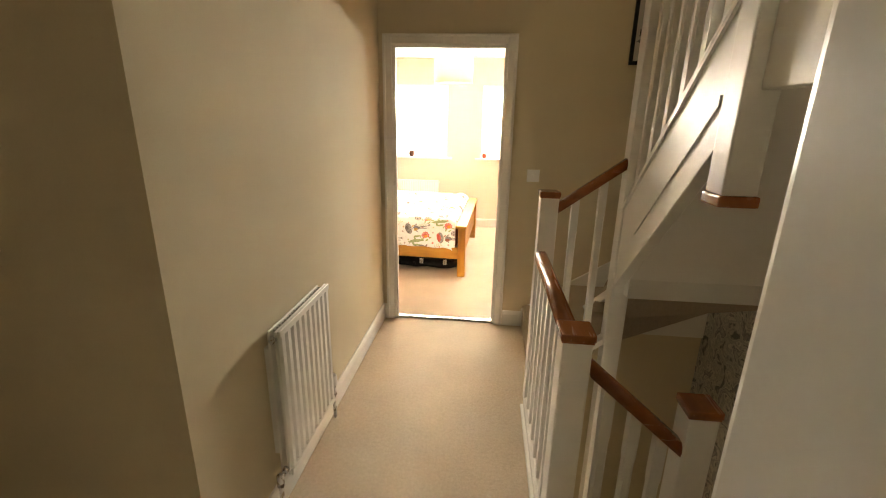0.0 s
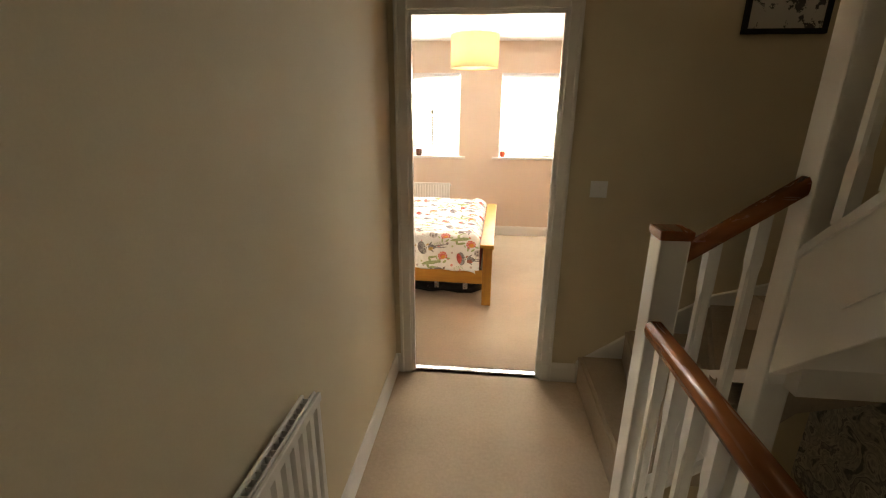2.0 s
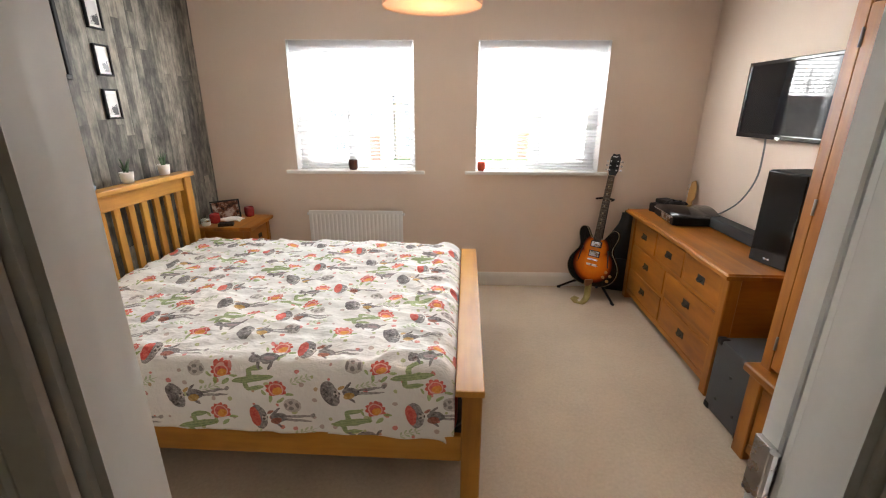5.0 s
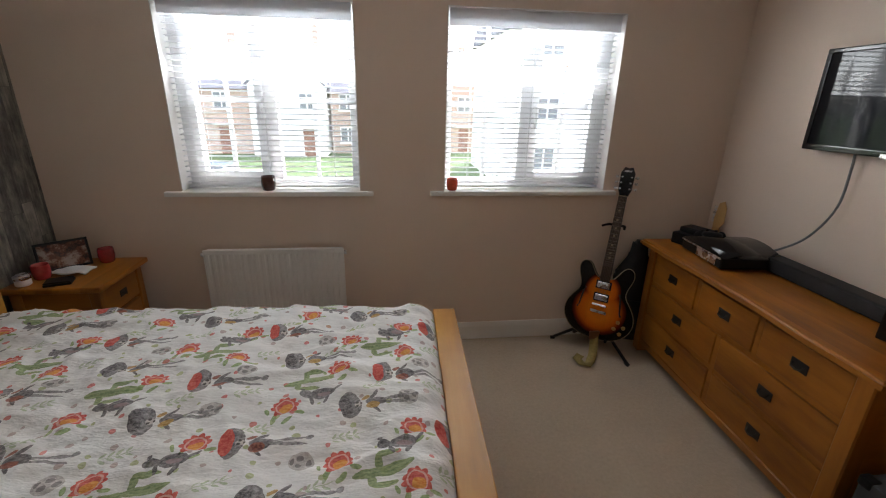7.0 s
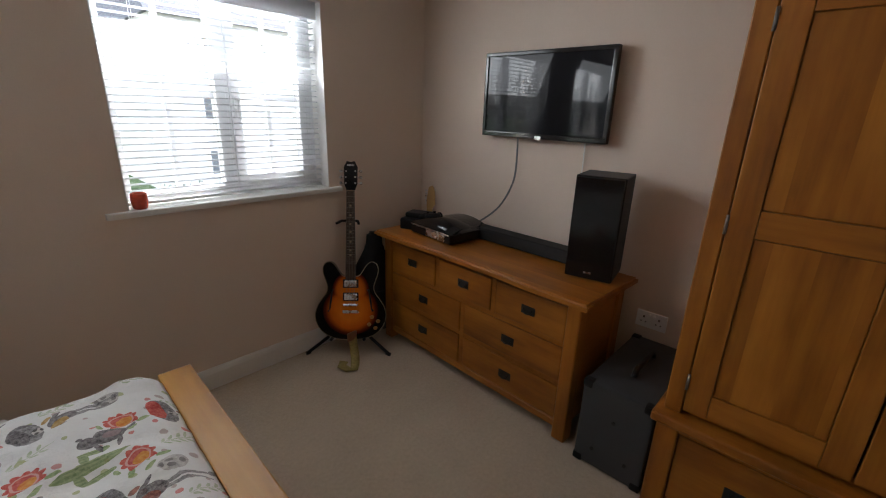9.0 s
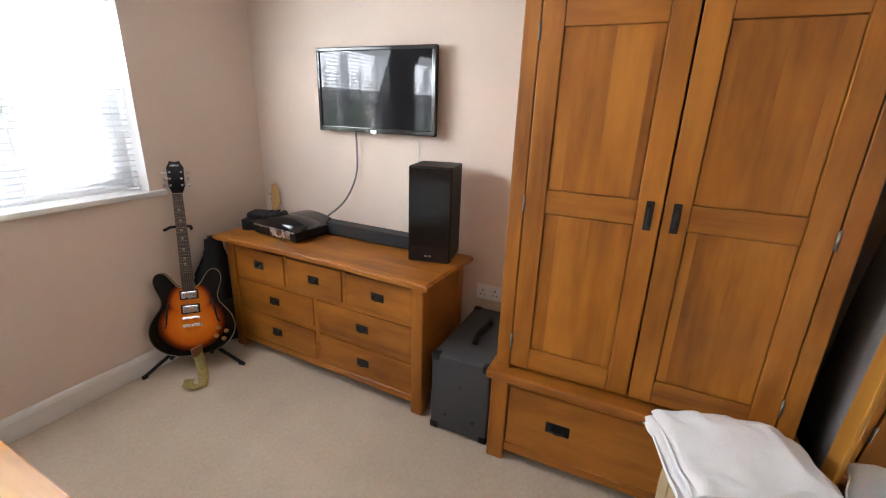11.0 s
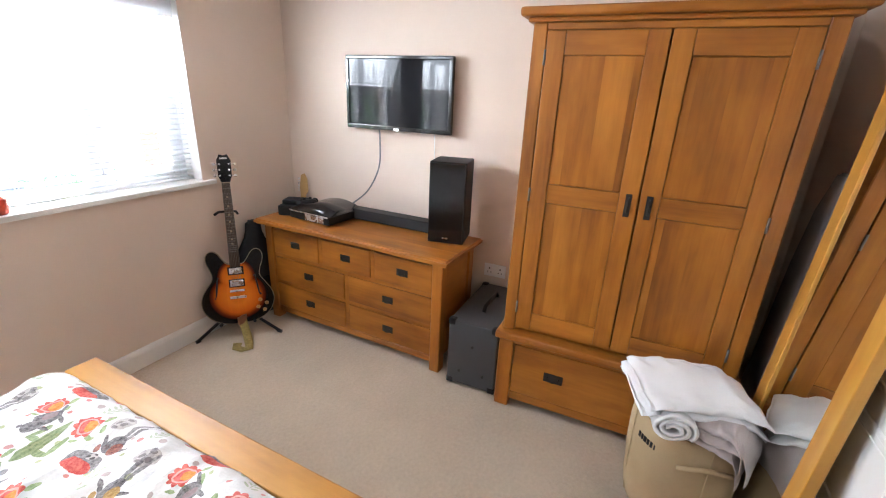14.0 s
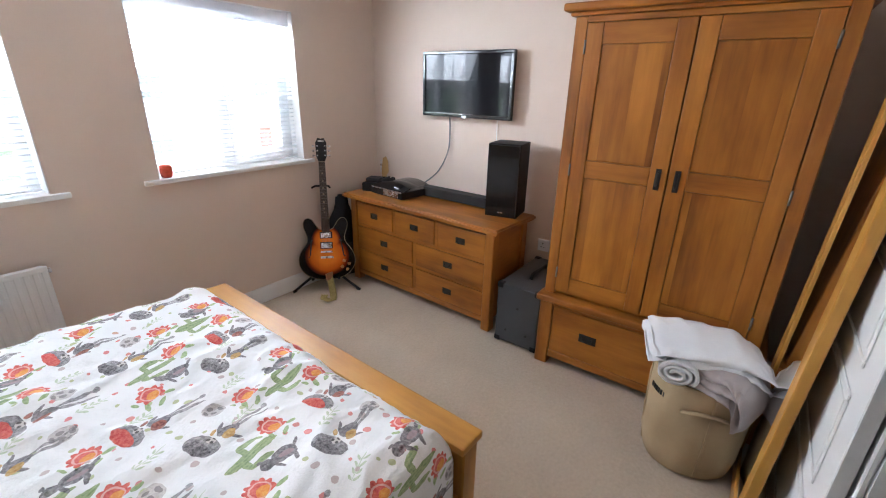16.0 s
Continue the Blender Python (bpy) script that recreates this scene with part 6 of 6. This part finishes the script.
bag = thing("gig_bag", "black padded guitar bag standing in the corner", "bag", pose(1.27, 6.335, 0, 0, 0, -20))
b = prism([(-0.14, 0.0), (0.14, 0.0), (0.16, 0.15), (0.12, 0.32), (0.13, 0.46), (0.05, 0.60), (0.04, 0.70), (-0.04, 0.70), (-0.05, 0.60), (-0.13, 0.46), (-0.12, 0.32), (-0.16, 0.15)], -0.05, 0.04, "y")
bmesh.ops.bevel(b, geom=list(b.edges), offset=0.018, segments=2, affect="EDGES")
part("body", b, paint("black nylon", (0.012, 0.012, 0.014), 0.8, 0.2, 300, 0.4), bag, "", True)
part("pocket", cube(-0.10, 0.10, -0.066, -0.05, 0.06, 0.30, 0.012, 2), M_BLACK, bag, "zipped front pocket")

g2 = thing("guitar", "pale maple necked guitar leaning behind the chest", "guitar", pose(1.69, 6.26, 0.0, -3, 0, -60))
maple = wood("pale maple", (0.42, 0.24, 0.08), (0.56, 0.35, 0.13), (0.66, 0.45, 0.2), axis=2)
b = prism([(-0.10, 0.0), (0.10, 0.0), (0.13, 0.08), (0.09, 0.2), (0.11, 0.33), (0.03, 0.36), (-0.03, 0.36), (-0.11, 0.33), (-0.09, 0.2), (-0.13, 0.08)], -0.02, 0.02, "y", 0.006)
part("body", b, M_GLOSS, g2, "black guitar body")
part("neck", prism([(-0.02, 0.34), (0.02, 0.34), (0.018, 0.80), (-0.018, 0.80)], -0.012, 0.010, "y"), maple, g2)
part("headstock", prism([(-0.02, 0.80), (0.02, 0.80), (0.038, 0.83), (0.034, 0.92), (0.016, 0.965), (-0.01, 0.95), (-0.022, 0.86)], -0.008, 0.008, "y", 0.002), maple, g2, "pale maple headstock")
for i in range(6):
    part("tuner", cube(-0.036, -0.020, -0.004, 0.004, 0.83 + i * 0.018, 0.841 + i * 0.018, 0.002), M_CHROME, g2)

# ---- laundry basket, towels, mirror, ironing board ----
def canvas():
    k = Tree("tan canvas")
    w = k.noise(350, 2, 0.7)
    b = k.noise(5, 4)
    k.bump(k.math("ADD", w, k.math("MULTIPLY", b, 1.5)), 0.4, 0.003)
    return k.set(k.ramp(k.math("ADD", k.math("MULTIPLY", w, 0.4), k.math("MULTIPLY", b, 0.6)), [(0.3, (0.35, 0.25, 0.13)), (0.7, (0.47, 0.35, 0.20))]), 0.9)


M_CANVAS = canvas()
BX, BY = 0.90, 3.625


def basket():
    b = thing("laundry_basket", "tan canvas laundry basket full of towels", "basket", pose(BX, BY, 0, 0, 0, 12))
    bm = bmesh.new()
    rings = []
    n = 48
    for z, r in ((0.0, 0.165), (0.012, 0.178), (0.10, 0.19), (0.22, 0.198), (0.34, 0.20), (0.45, 0.198), (0.455, 0.194), (0.44, 0.19), (0.20, 0.188)):
        row = []
        for j in range(n):
            a = 2 * math.pi * j / n
            e = 1.0 / ((abs(math.cos(a)) ** 4 + abs(math.sin(a)) ** 4) ** 0.25)
            rr = r * (0.82 + 0.18 * e) + 0.011 * noise.noise(Vector((math.cos(a) * 2.5, math.sin(a) * 2.5, z * 9)))
            row.append(bm.verts.new((rr * math.cos(a), rr * math.sin(a), z)))
        rings.append(row)
    for r0, r1 in zip(rings, rings[1:]):
        for j in range(n):
            bm.faces.new((r0[j], r0[(j + 1) % n], r1[(j + 1) % n], r1[j]))
    bm.faces.new(rings[0][::-1])
    bm.faces.new(rings[-1])
    bmesh.ops.recalc_face_normals(bm, faces=bm.faces)
    part("body", bm, M_CANVAS, b, "", True)
    for a in (182, 2):
        c, s = math.cos(radians(a)), math.sin(radians(a))
        t = bmesh.new()
        path = []
        for q in range(9):
            u = q / 8 - 0.5
            lift = 0.018 * (1 - (2 * u) ** 2)
            out = 0.200 + 0.014 * (1 - (2 * u) ** 4)
            path.append((out * c - u * 0.19 * s, out * s + u * 0.19 * c, 0.345 + lift))
        tube(t, path, 0.013, 8, 0.45)
        part("handle", t, M_CANVAS, b, "looped canvas handle", True)
    for a in (186, 276, 6, 96):
        c, s = math.cos(radians(a)), math.sin(radians(a))
        seam = bmesh.new()
        tube(seam, [(0.182 * c, 0.182 * s, 0.02), (0.199 * c, 0.199 * s, 0.2), (0.201 * c, 0.201 * s, 0.43)], 0.004, 6)
        part("seam", seam, M_CANVAS, b)
    for i, wd in enumerate((0.010, 0.008, 0.012, 0.009, 0.010, 0.008)):
        a = radians(112 + i * 4.2)
        t = cube(-0.002, 0.003, -wd / 2, wd / 2, -0.012, 0.012, 0.001)
        bmesh.ops.transform(t, matrix=Matrix.Translation((0.205 * math.cos(a), 0.205 * math.sin(a), 0.36)) @ Matrix.Rotation(a, 4, "Z"), verts=t.verts)
        part("print_mark", t, M_IRON, b, "dark printed mark")


basket()


def towel(label, mat, m, w, d, layers, seed, over=0.0, roll=False):
    """A folded towel of soft layers; one end may hang over an edge, or the whole be rolled."""
    t = thing("towel", label, "towel", m, "towels on the basket")
    th = 0.030

    def fold(i):
        zc = th * (i + 0.5)
        wob = 0.012 * math.sin(i * 2.3 + seed)

        def shape(u, v):
            a = 2 * math.pi * v
            c, s = math.cos(a), math.sin(a)
            y = d / 2 * (1 if c > 0 else -1) * abs(c) ** 0.4 * (1 + 0.05 * math.sin(5 * u + i))
            end = min(1.0, min(u, 1 - u) / 0.05) ** 0.5
            z = zc + end * th * 0.52 * (1 if s > 0 else -1) * abs(s) ** 0.8
            x = w * (u - 0.5) + wob
            # the far end bends down over the edge
            e = max(0.0, u - 0.62) / 0.38
            bend = over * e ** 1.5
            z -= 0.35 * over * (max(0.0, 0.3 - u) / 0.3) ** 1.5
            x -= bend * 0.62
            z -= bend
            z += 0.010 * math.sin(6.0 * u + seed) * math.sin(3.0 * v * math.pi + seed) + 0.018 * noise.noise(Vector((u * 4, y * 9, seed))) + 0.007 * max(0.0, 1 - 3 * abs(noise.noise(Vector((u * 5 + y * 6, y * 8, seed + 4)))))
            return (x, y, z)

        return shape

    if roll:
        def spiral(u, v):
            a = 2 * math.pi * 2.6 * u
            r = 0.012 + 0.046 * u
            return (d * (v - 0.5), r * math.cos(a) * 1.25, 0.064 + r * math.sin(a) * 0.95)

        ob = part("roll", soft_mesh(90, 24, spiral, seed, 0.005, 0), mat, t, "", True)
        so2 = ob.modifiers.new("thick", "SOLIDIFY")
        so2.thickness, so2.offset = 0.014, 0.0
    else:
        for i in range(layers):
            part("fold", soft_mesh(44, 48, fold(i), seed + i * 7, 0.008, 0), mat, t, "", True)
    return t


fill = thing("towel", "crumpled white towel filling the basket", "towel", pose(BX, BY, 0.0), "towels on the basket")
part("pile", soft_mesh(26, 40, lambda u, v: (0.186 * u ** 0.8 * math.cos(2 * math.pi * v), 0.186 * u ** 0.8 * math.sin(2 * math.pi * v), 0.49 - 0.06 * u ** 3), 5, 0.014, 0), M_TERRY, fill, "", True)
towel("lilac grey towel folded over the basket's rim", M_TERRY2, pose(BX - 0.11, BY - 0.085, 0.462, 0, 3, -112), 0.36, 0.26, 3, 37, 0.12)
towel("rolled white towel under the draped one", M_TERRY, pose(BX - 0.16, BY + 0.10, 0.455, 0, 0, 8), 0.2, 0.17, 1, 23, roll=True)
towel("large white folded towel draped over the pile", M_TERRY, pose(BX - 0.03, BY - 0.01, 0.540, 2, 4, -72), 0.50, 0.30, 2, 11, 0.07)


def mirror():
    lean = math.degrees(math.atan2(0.085, 1.75))
    m = thing("standing_mirror", "tall oak framed mirror leaning on the open door", "mirror", pose(0.49, 3.432, 0.0, lean, 0, 0))
    w, h, f, d = 0.56, 1.76, 0.078, 0.032
    part("stile", cube(0, f, -d, 0, 0, h - 0.03, 0.004, 2), M_PINE_Z, m)
    part("stile", cube(w - f, w, -d, 0, 0, h - 0.03, 0.004, 2), M_PINE_Z, m)
    part("bottom_rail", cube(f, w - f, -d, -0.002, 0.0, f, 0.004, 2), M_PINE_X, m)
    n = 12
    arch = [(0.0, h - 0.11), (0.0, h - 0.03)] + [(w * i / n, h - 0.03 + 0.045 * math.sin(math.pi * i / n)) for i in range(1, n)] + [(w, h - 0.03), (w, h - 0.11)]
    part("top_rail", prism(arch, -d - 0.002, 0.003, "y", 0.003), M_PINE_X, m, "shaped oak top rail")
    k = Tree("silvered mirror glass")
    part("glass", cube(f - 0.004, w - f + 0.004, -d * 0.6, -0.008, f - 0.004, h - 0.10), k.set((0.86, 0.88, 0.87), 0.012, 1.0), m, "silvered glass")
    part("backboard", cube(0.01, w - 0.01, -d - 0.003, -d, 0.01, h - 0.05), M_PINE_Z, m)


mirror()

ib = thing("ironing_board", "folded ironing board with a pale cover behind the mirror", "ironing board", pose(1.28, 3.345, 0.0, 3, 0, 0))
b = prism([(-0.16, 0.10), (0.16, 0.10), (0.16, 0.95), (0.13, 1.20), (0.05, 1.36), (-0.05, 1.36), (-0.13, 1.20), (-0.16, 0.95)], 0.0, 0.03, "y")
bmesh.ops.bevel(b, geom=list(b.edges), offset=0.010, segments=2, affect="EDGES")
part("cover", b, paint("pale grey cotton cover", (0.30, 0.29, 0.29), 0.85, 0.15, 200, 0.3), ib, "", True)
for s in (-0.1, 0.1):
    t = bmesh.new()
    tube(t, [(s, -0.015, 0.0), (s * 0.6, -0.012, 1.1)], 0.009, 8)
    part("leg", t, M_CHROME, ib, "steel folding leg", True)


# ---- outside ----
def ground_mat():
    k = Tree("lawn and verge")
    f = k.noise(0.6, 5)
    g = k.noise(9, 3)
    return k.set(k.ramp(k.math("ADD", k.math("MULTIPLY", f, 0.6), k.math("MULTIPLY", g, 0.4)), [(0.3, (0.04, 0.08, 0.025)), (0.7, (0.10, 0.15, 0.05))]), 0.95)


GZ = -2.9
structure("ground", cube(-400, 400, YW + 0.30, 800, GZ - 0.2, GZ), ground_mat(), "green lawn and verge")
asph = paint("asphalt", (0.055, 0.055, 0.058), 0.9, 0.2, 60, 0.4, 0.5)
structure("road", cube(-60, 60, 16.0, 21.5, GZ, GZ + 0.01), asph, "grey asphalt road")
slab = paint("paving", (0.34, 0.32, 0.29), 0.85, 0.15, 30, 0.3)
structure("pavement", cube(-60, 60, 14.2, 16.0, GZ, GZ + 0.11, 0.02), slab, "pale paved footway")
structure("pavement_far", cube(-60, 60, 21.5, 23.2, GZ, GZ + 0.11, 0.02), slab, "pale paved footway")


def brick_mat(name, c, mortar):
    k = Tree(name)
    mp = k.t.nodes.new("ShaderNodeMapping")
    mp.inputs["Rotation"].default_value = (radians(90), 0, 0)
    k.t.links.new(k.co, mp.inputs[0])
    br = k.t.nodes.new("ShaderNodeTexBrick")
    br.inputs["Color1"].default_value, br.inputs["Color2"].default_value, br.inputs["Mortar"].default_value = (*c, 1), (*shade(c, 0.7), 1), (*mortar, 1)
    br.inputs["Scale"].default_value = 1.0
    br.inputs["Brick Width"].default_value, br.inputs["Row Height"].default_value, br.inputs["Mortar Size"].default_value = 0.225, 0.075, 0.01
    k.t.links.new(mp.outputs[0], br.inputs["Vector"])
    return k.set(br.outputs["Color"], 0.9)


M_BRICK = brick_mat("red brickwork", (0.44, 0.28, 0.21), (0.52, 0.49, 0.45))
M_RENDER = paint("white render", (0.76, 0.74, 0.70), 0.85, 0.06, 40, 0.2)
M_TILE = paint("slate grey roof tiles", (0.13, 0.13, 0.15), 0.8, 0.25, 8, 0.6, 3)
M_TILE2 = paint("brown roof tiles", (0.22, 0.11, 0.075), 0.8, 0.25, 8, 0.6, 3)
k = Tree("dark window glass")
M_DARKGLASS = k.set((0.17, 0.18, 0.19), 0.08)


def house(label, x, y, w, d, h, mat, roof, gable):
    ho = thing("house", label, "house", pose(x, y, GZ))
    part("wall", cube(-w / 2, w / 2, 0, d, 0, h), mat, ho)
    if gable:
        r = prism([(-w / 2 - 0.3, h), (w / 2 + 0.3, h), (0, h + w * 0.45)], 0.12, d + 0.2, "y")
        part("gable_wall", prism([(-w / 2, h), (w / 2, h), (0, h + w * 0.42)], 0.0, 0.12, "y"), mat, ho)
        for s in (-1, 1):
            part("bargeboard", prism([(s * (w / 2 + 0.32), h - 0.05), (s * (w / 2 + 0.32), h + 0.18), (0, h + w * 0.45 + 0.2), (0, h + w * 0.45 - 0.05)], -0.12, -0.02, "y"), M_WHITE, ho)
    else:
        r = prism([(-0.4, h - 0.05), (d + 0.4, h - 0.05), (d / 2, h + d * 0.42)], -w / 2 - 0.2, w / 2 + 0.2, "x")
    part("roof", r, roof, ho)
    part("chimney", cube(w * 0.25, w * 0.25 + 0.6, d / 2 - 0.3, d / 2 + 0.3, h + 0.8, h + d * 0.42 + 1.0), M_BRICK, ho)
    xs = (-w * 0.27, w * 0.27)
    for z in (0.9, 3.5, 6.1)[:3 if h > 7 else 2]:
        for i, xx in enumerate(xs):
            if z < 1 and i == 1:
                dr = part("door", cube(xx - 0.45, xx + 0.45, -0.05, 0.05, 0.0, 2.05, 0.02), M_TILE2, ho, "dark front door")
                part("canopy", cube(xx - 0.7, xx + 0.7, -0.7, 0.02, 2.25, 2.4, 0.03), M_WHITE, ho)
                continue
            wn = part("window", cube(xx - 0.62, xx + 0.62, -0.03, 0.06, z, z + 1.25, 0.01), M_UPVC, ho)
            for a in (-1, 1):
                part("pane", cube(xx + a * 0.3 - 0.25, xx + a * 0.3 + 0.25, -0.045, -0.028, z + 0.08, z + 1.17), M_DARKGLASS, wn)
            part("sill", cube(xx - 0.72, xx + 0.72, -0.12, 0.0, z - 0.1, z), M_CEIL, wn)
    return ho


house("red brick house with slate roof across the road", -15.7, 41, 9.2, 8, 5.0, M_BRICK, M_TILE, False)
house("white rendered gabled house across the road", -8.1, 40, 5.6, 9, 5.3, M_RENDER, M_TILE, True)
house("red brick house beside the gabled one", -2.2, 42, 5.8, 8, 4.9, M_BRICK, M_TILE, False)
house("brick house with brown roof across the road", 4.4, 43, 6.8, 8, 4.9, M_BRICK, M_TILE2, False)
house("white rendered three-storey house across the road", 10.7, 27, 10.0, 9, 7.9, M_RENDER, M_TILE, False)
house("red brick house further along the road", 21.5, 28, 9.0, 9, 5.2, M_BRICK, M_TILE, False)
house("red brick house at the road's far end", -26.0, 41, 9.0, 8, 5.2, M_BRICK, M_TILE2, False)


def car(label, x, y, rz, c):
    ca = thing("car", label, "car", pose(x, y, GZ + 0.01, 0, 0, rz))
    body = paint("car paint " + label.split()[0], c, 0.25, 0.03, 20, 0.0)
    side = [(-2.0, 0.35), (-2.05, 0.75), (-1.85, 0.95), (-1.2, 1.02), (1.0, 1.0), (1.85, 0.82), (2.02, 0.6), (2.0, 0.35)]
    b = prism(side, -0.85, 0.85, "y")
    bmesh.ops.bevel(b, geom=list(b.edges), offset=0.06, segments=2, affect="EDGES")
    part("body", b, body, ca, "", True)
    b = prism([(-1.45, 1.0), (-1.05, 1.42), (0.25, 1.44), (1.0, 1.0)], -0.72, 0.72, "y")
    bmesh.ops.bevel(b, geom=list(b.edges), offset=0.05, segments=2, affect="EDGES")
    part("cabin_glass", b, M_DARKGLASS, ca)
    part("roof_panel", cube(-1.0, 0.22, -0.68, 0.68, 1.42, 1.47, 0.02), body, ca)
    for sx in (-1.25, 1.25):
        for sy in (-0.82, 0.82):
            t = bmesh.new()
            tube(t, [(sx, sy - 0.1, 0.31), (sx, sy + 0.1, 0.31)], 0.31, 20)
            wh = part("wheel", t, M_BLACK, ca, "black tyre")
            t = bmesh.new()
            tube(t, [(sx, sy - 0.105, 0.31), (sx, sy + 0.105, 0.31)], 0.19, 14)
            part("rim", t, M_CHROME, wh)
    for sy in (-0.6, 0.6):
        part("headlight", cube(1.88, 2.0, sy - 0.16, sy + 0.16, 0.62, 0.76, 0.02), M_CHROME, ca)
        part("tail_light", cube(-2.06, -1.95, sy - 0.14, sy + 0.14, 0.72, 0.88, 0.02), bpy.data.materials["wax red"], ca, "red tail light")


car("blue hatchback parked at the kerb", -8.6, 24.6, 180, (0.08, 0.13, 0.22))
car("dark saloon parked across the road", 4.2, 20.4, 180, (0.05, 0.06, 0.07))


def hedge(x, y, w, seed):
    rnd = random.Random(seed)
    bm = bmesh.new()
    for i in range(700):
        p = Vector((rnd.uniform(-w / 2, w / 2), rnd.uniform(-0.35, 0.35), rnd.uniform(0.02, 1.0 + 0.15 * math.sin(i))))
        r = rnd.uniform(0.05, 0.1)
        d1 = Vector((rnd.uniform(-1, 1), rnd.uniform(-1, 1), rnd.uniform(-1, 1))).normalized() * r
        d2 = d1.cross(Vector((rnd.uniform(-1, 1), rnd.uniform(-1, 1), rnd.uniform(-1, 1)))).normalized() * r * 0.6
        bm.faces.new([bm.verts.new(p + d1), bm.verts.new(p + d2), bm.verts.new(p - d1), bm.verts.new(p - d2)])
    h = new("hedge", mesh_of("hedge", bm, M_LEAF))
    h.location = (x, y, GZ)
    tagged(h, "low green garden hedge along the footway", "hedge", kind="stuff")


hedge(-2.5, 23.9, 6, 1)
hedge(6.5, 23.9, 7, 2)
hedge(-11, 23.9, 7, 3)
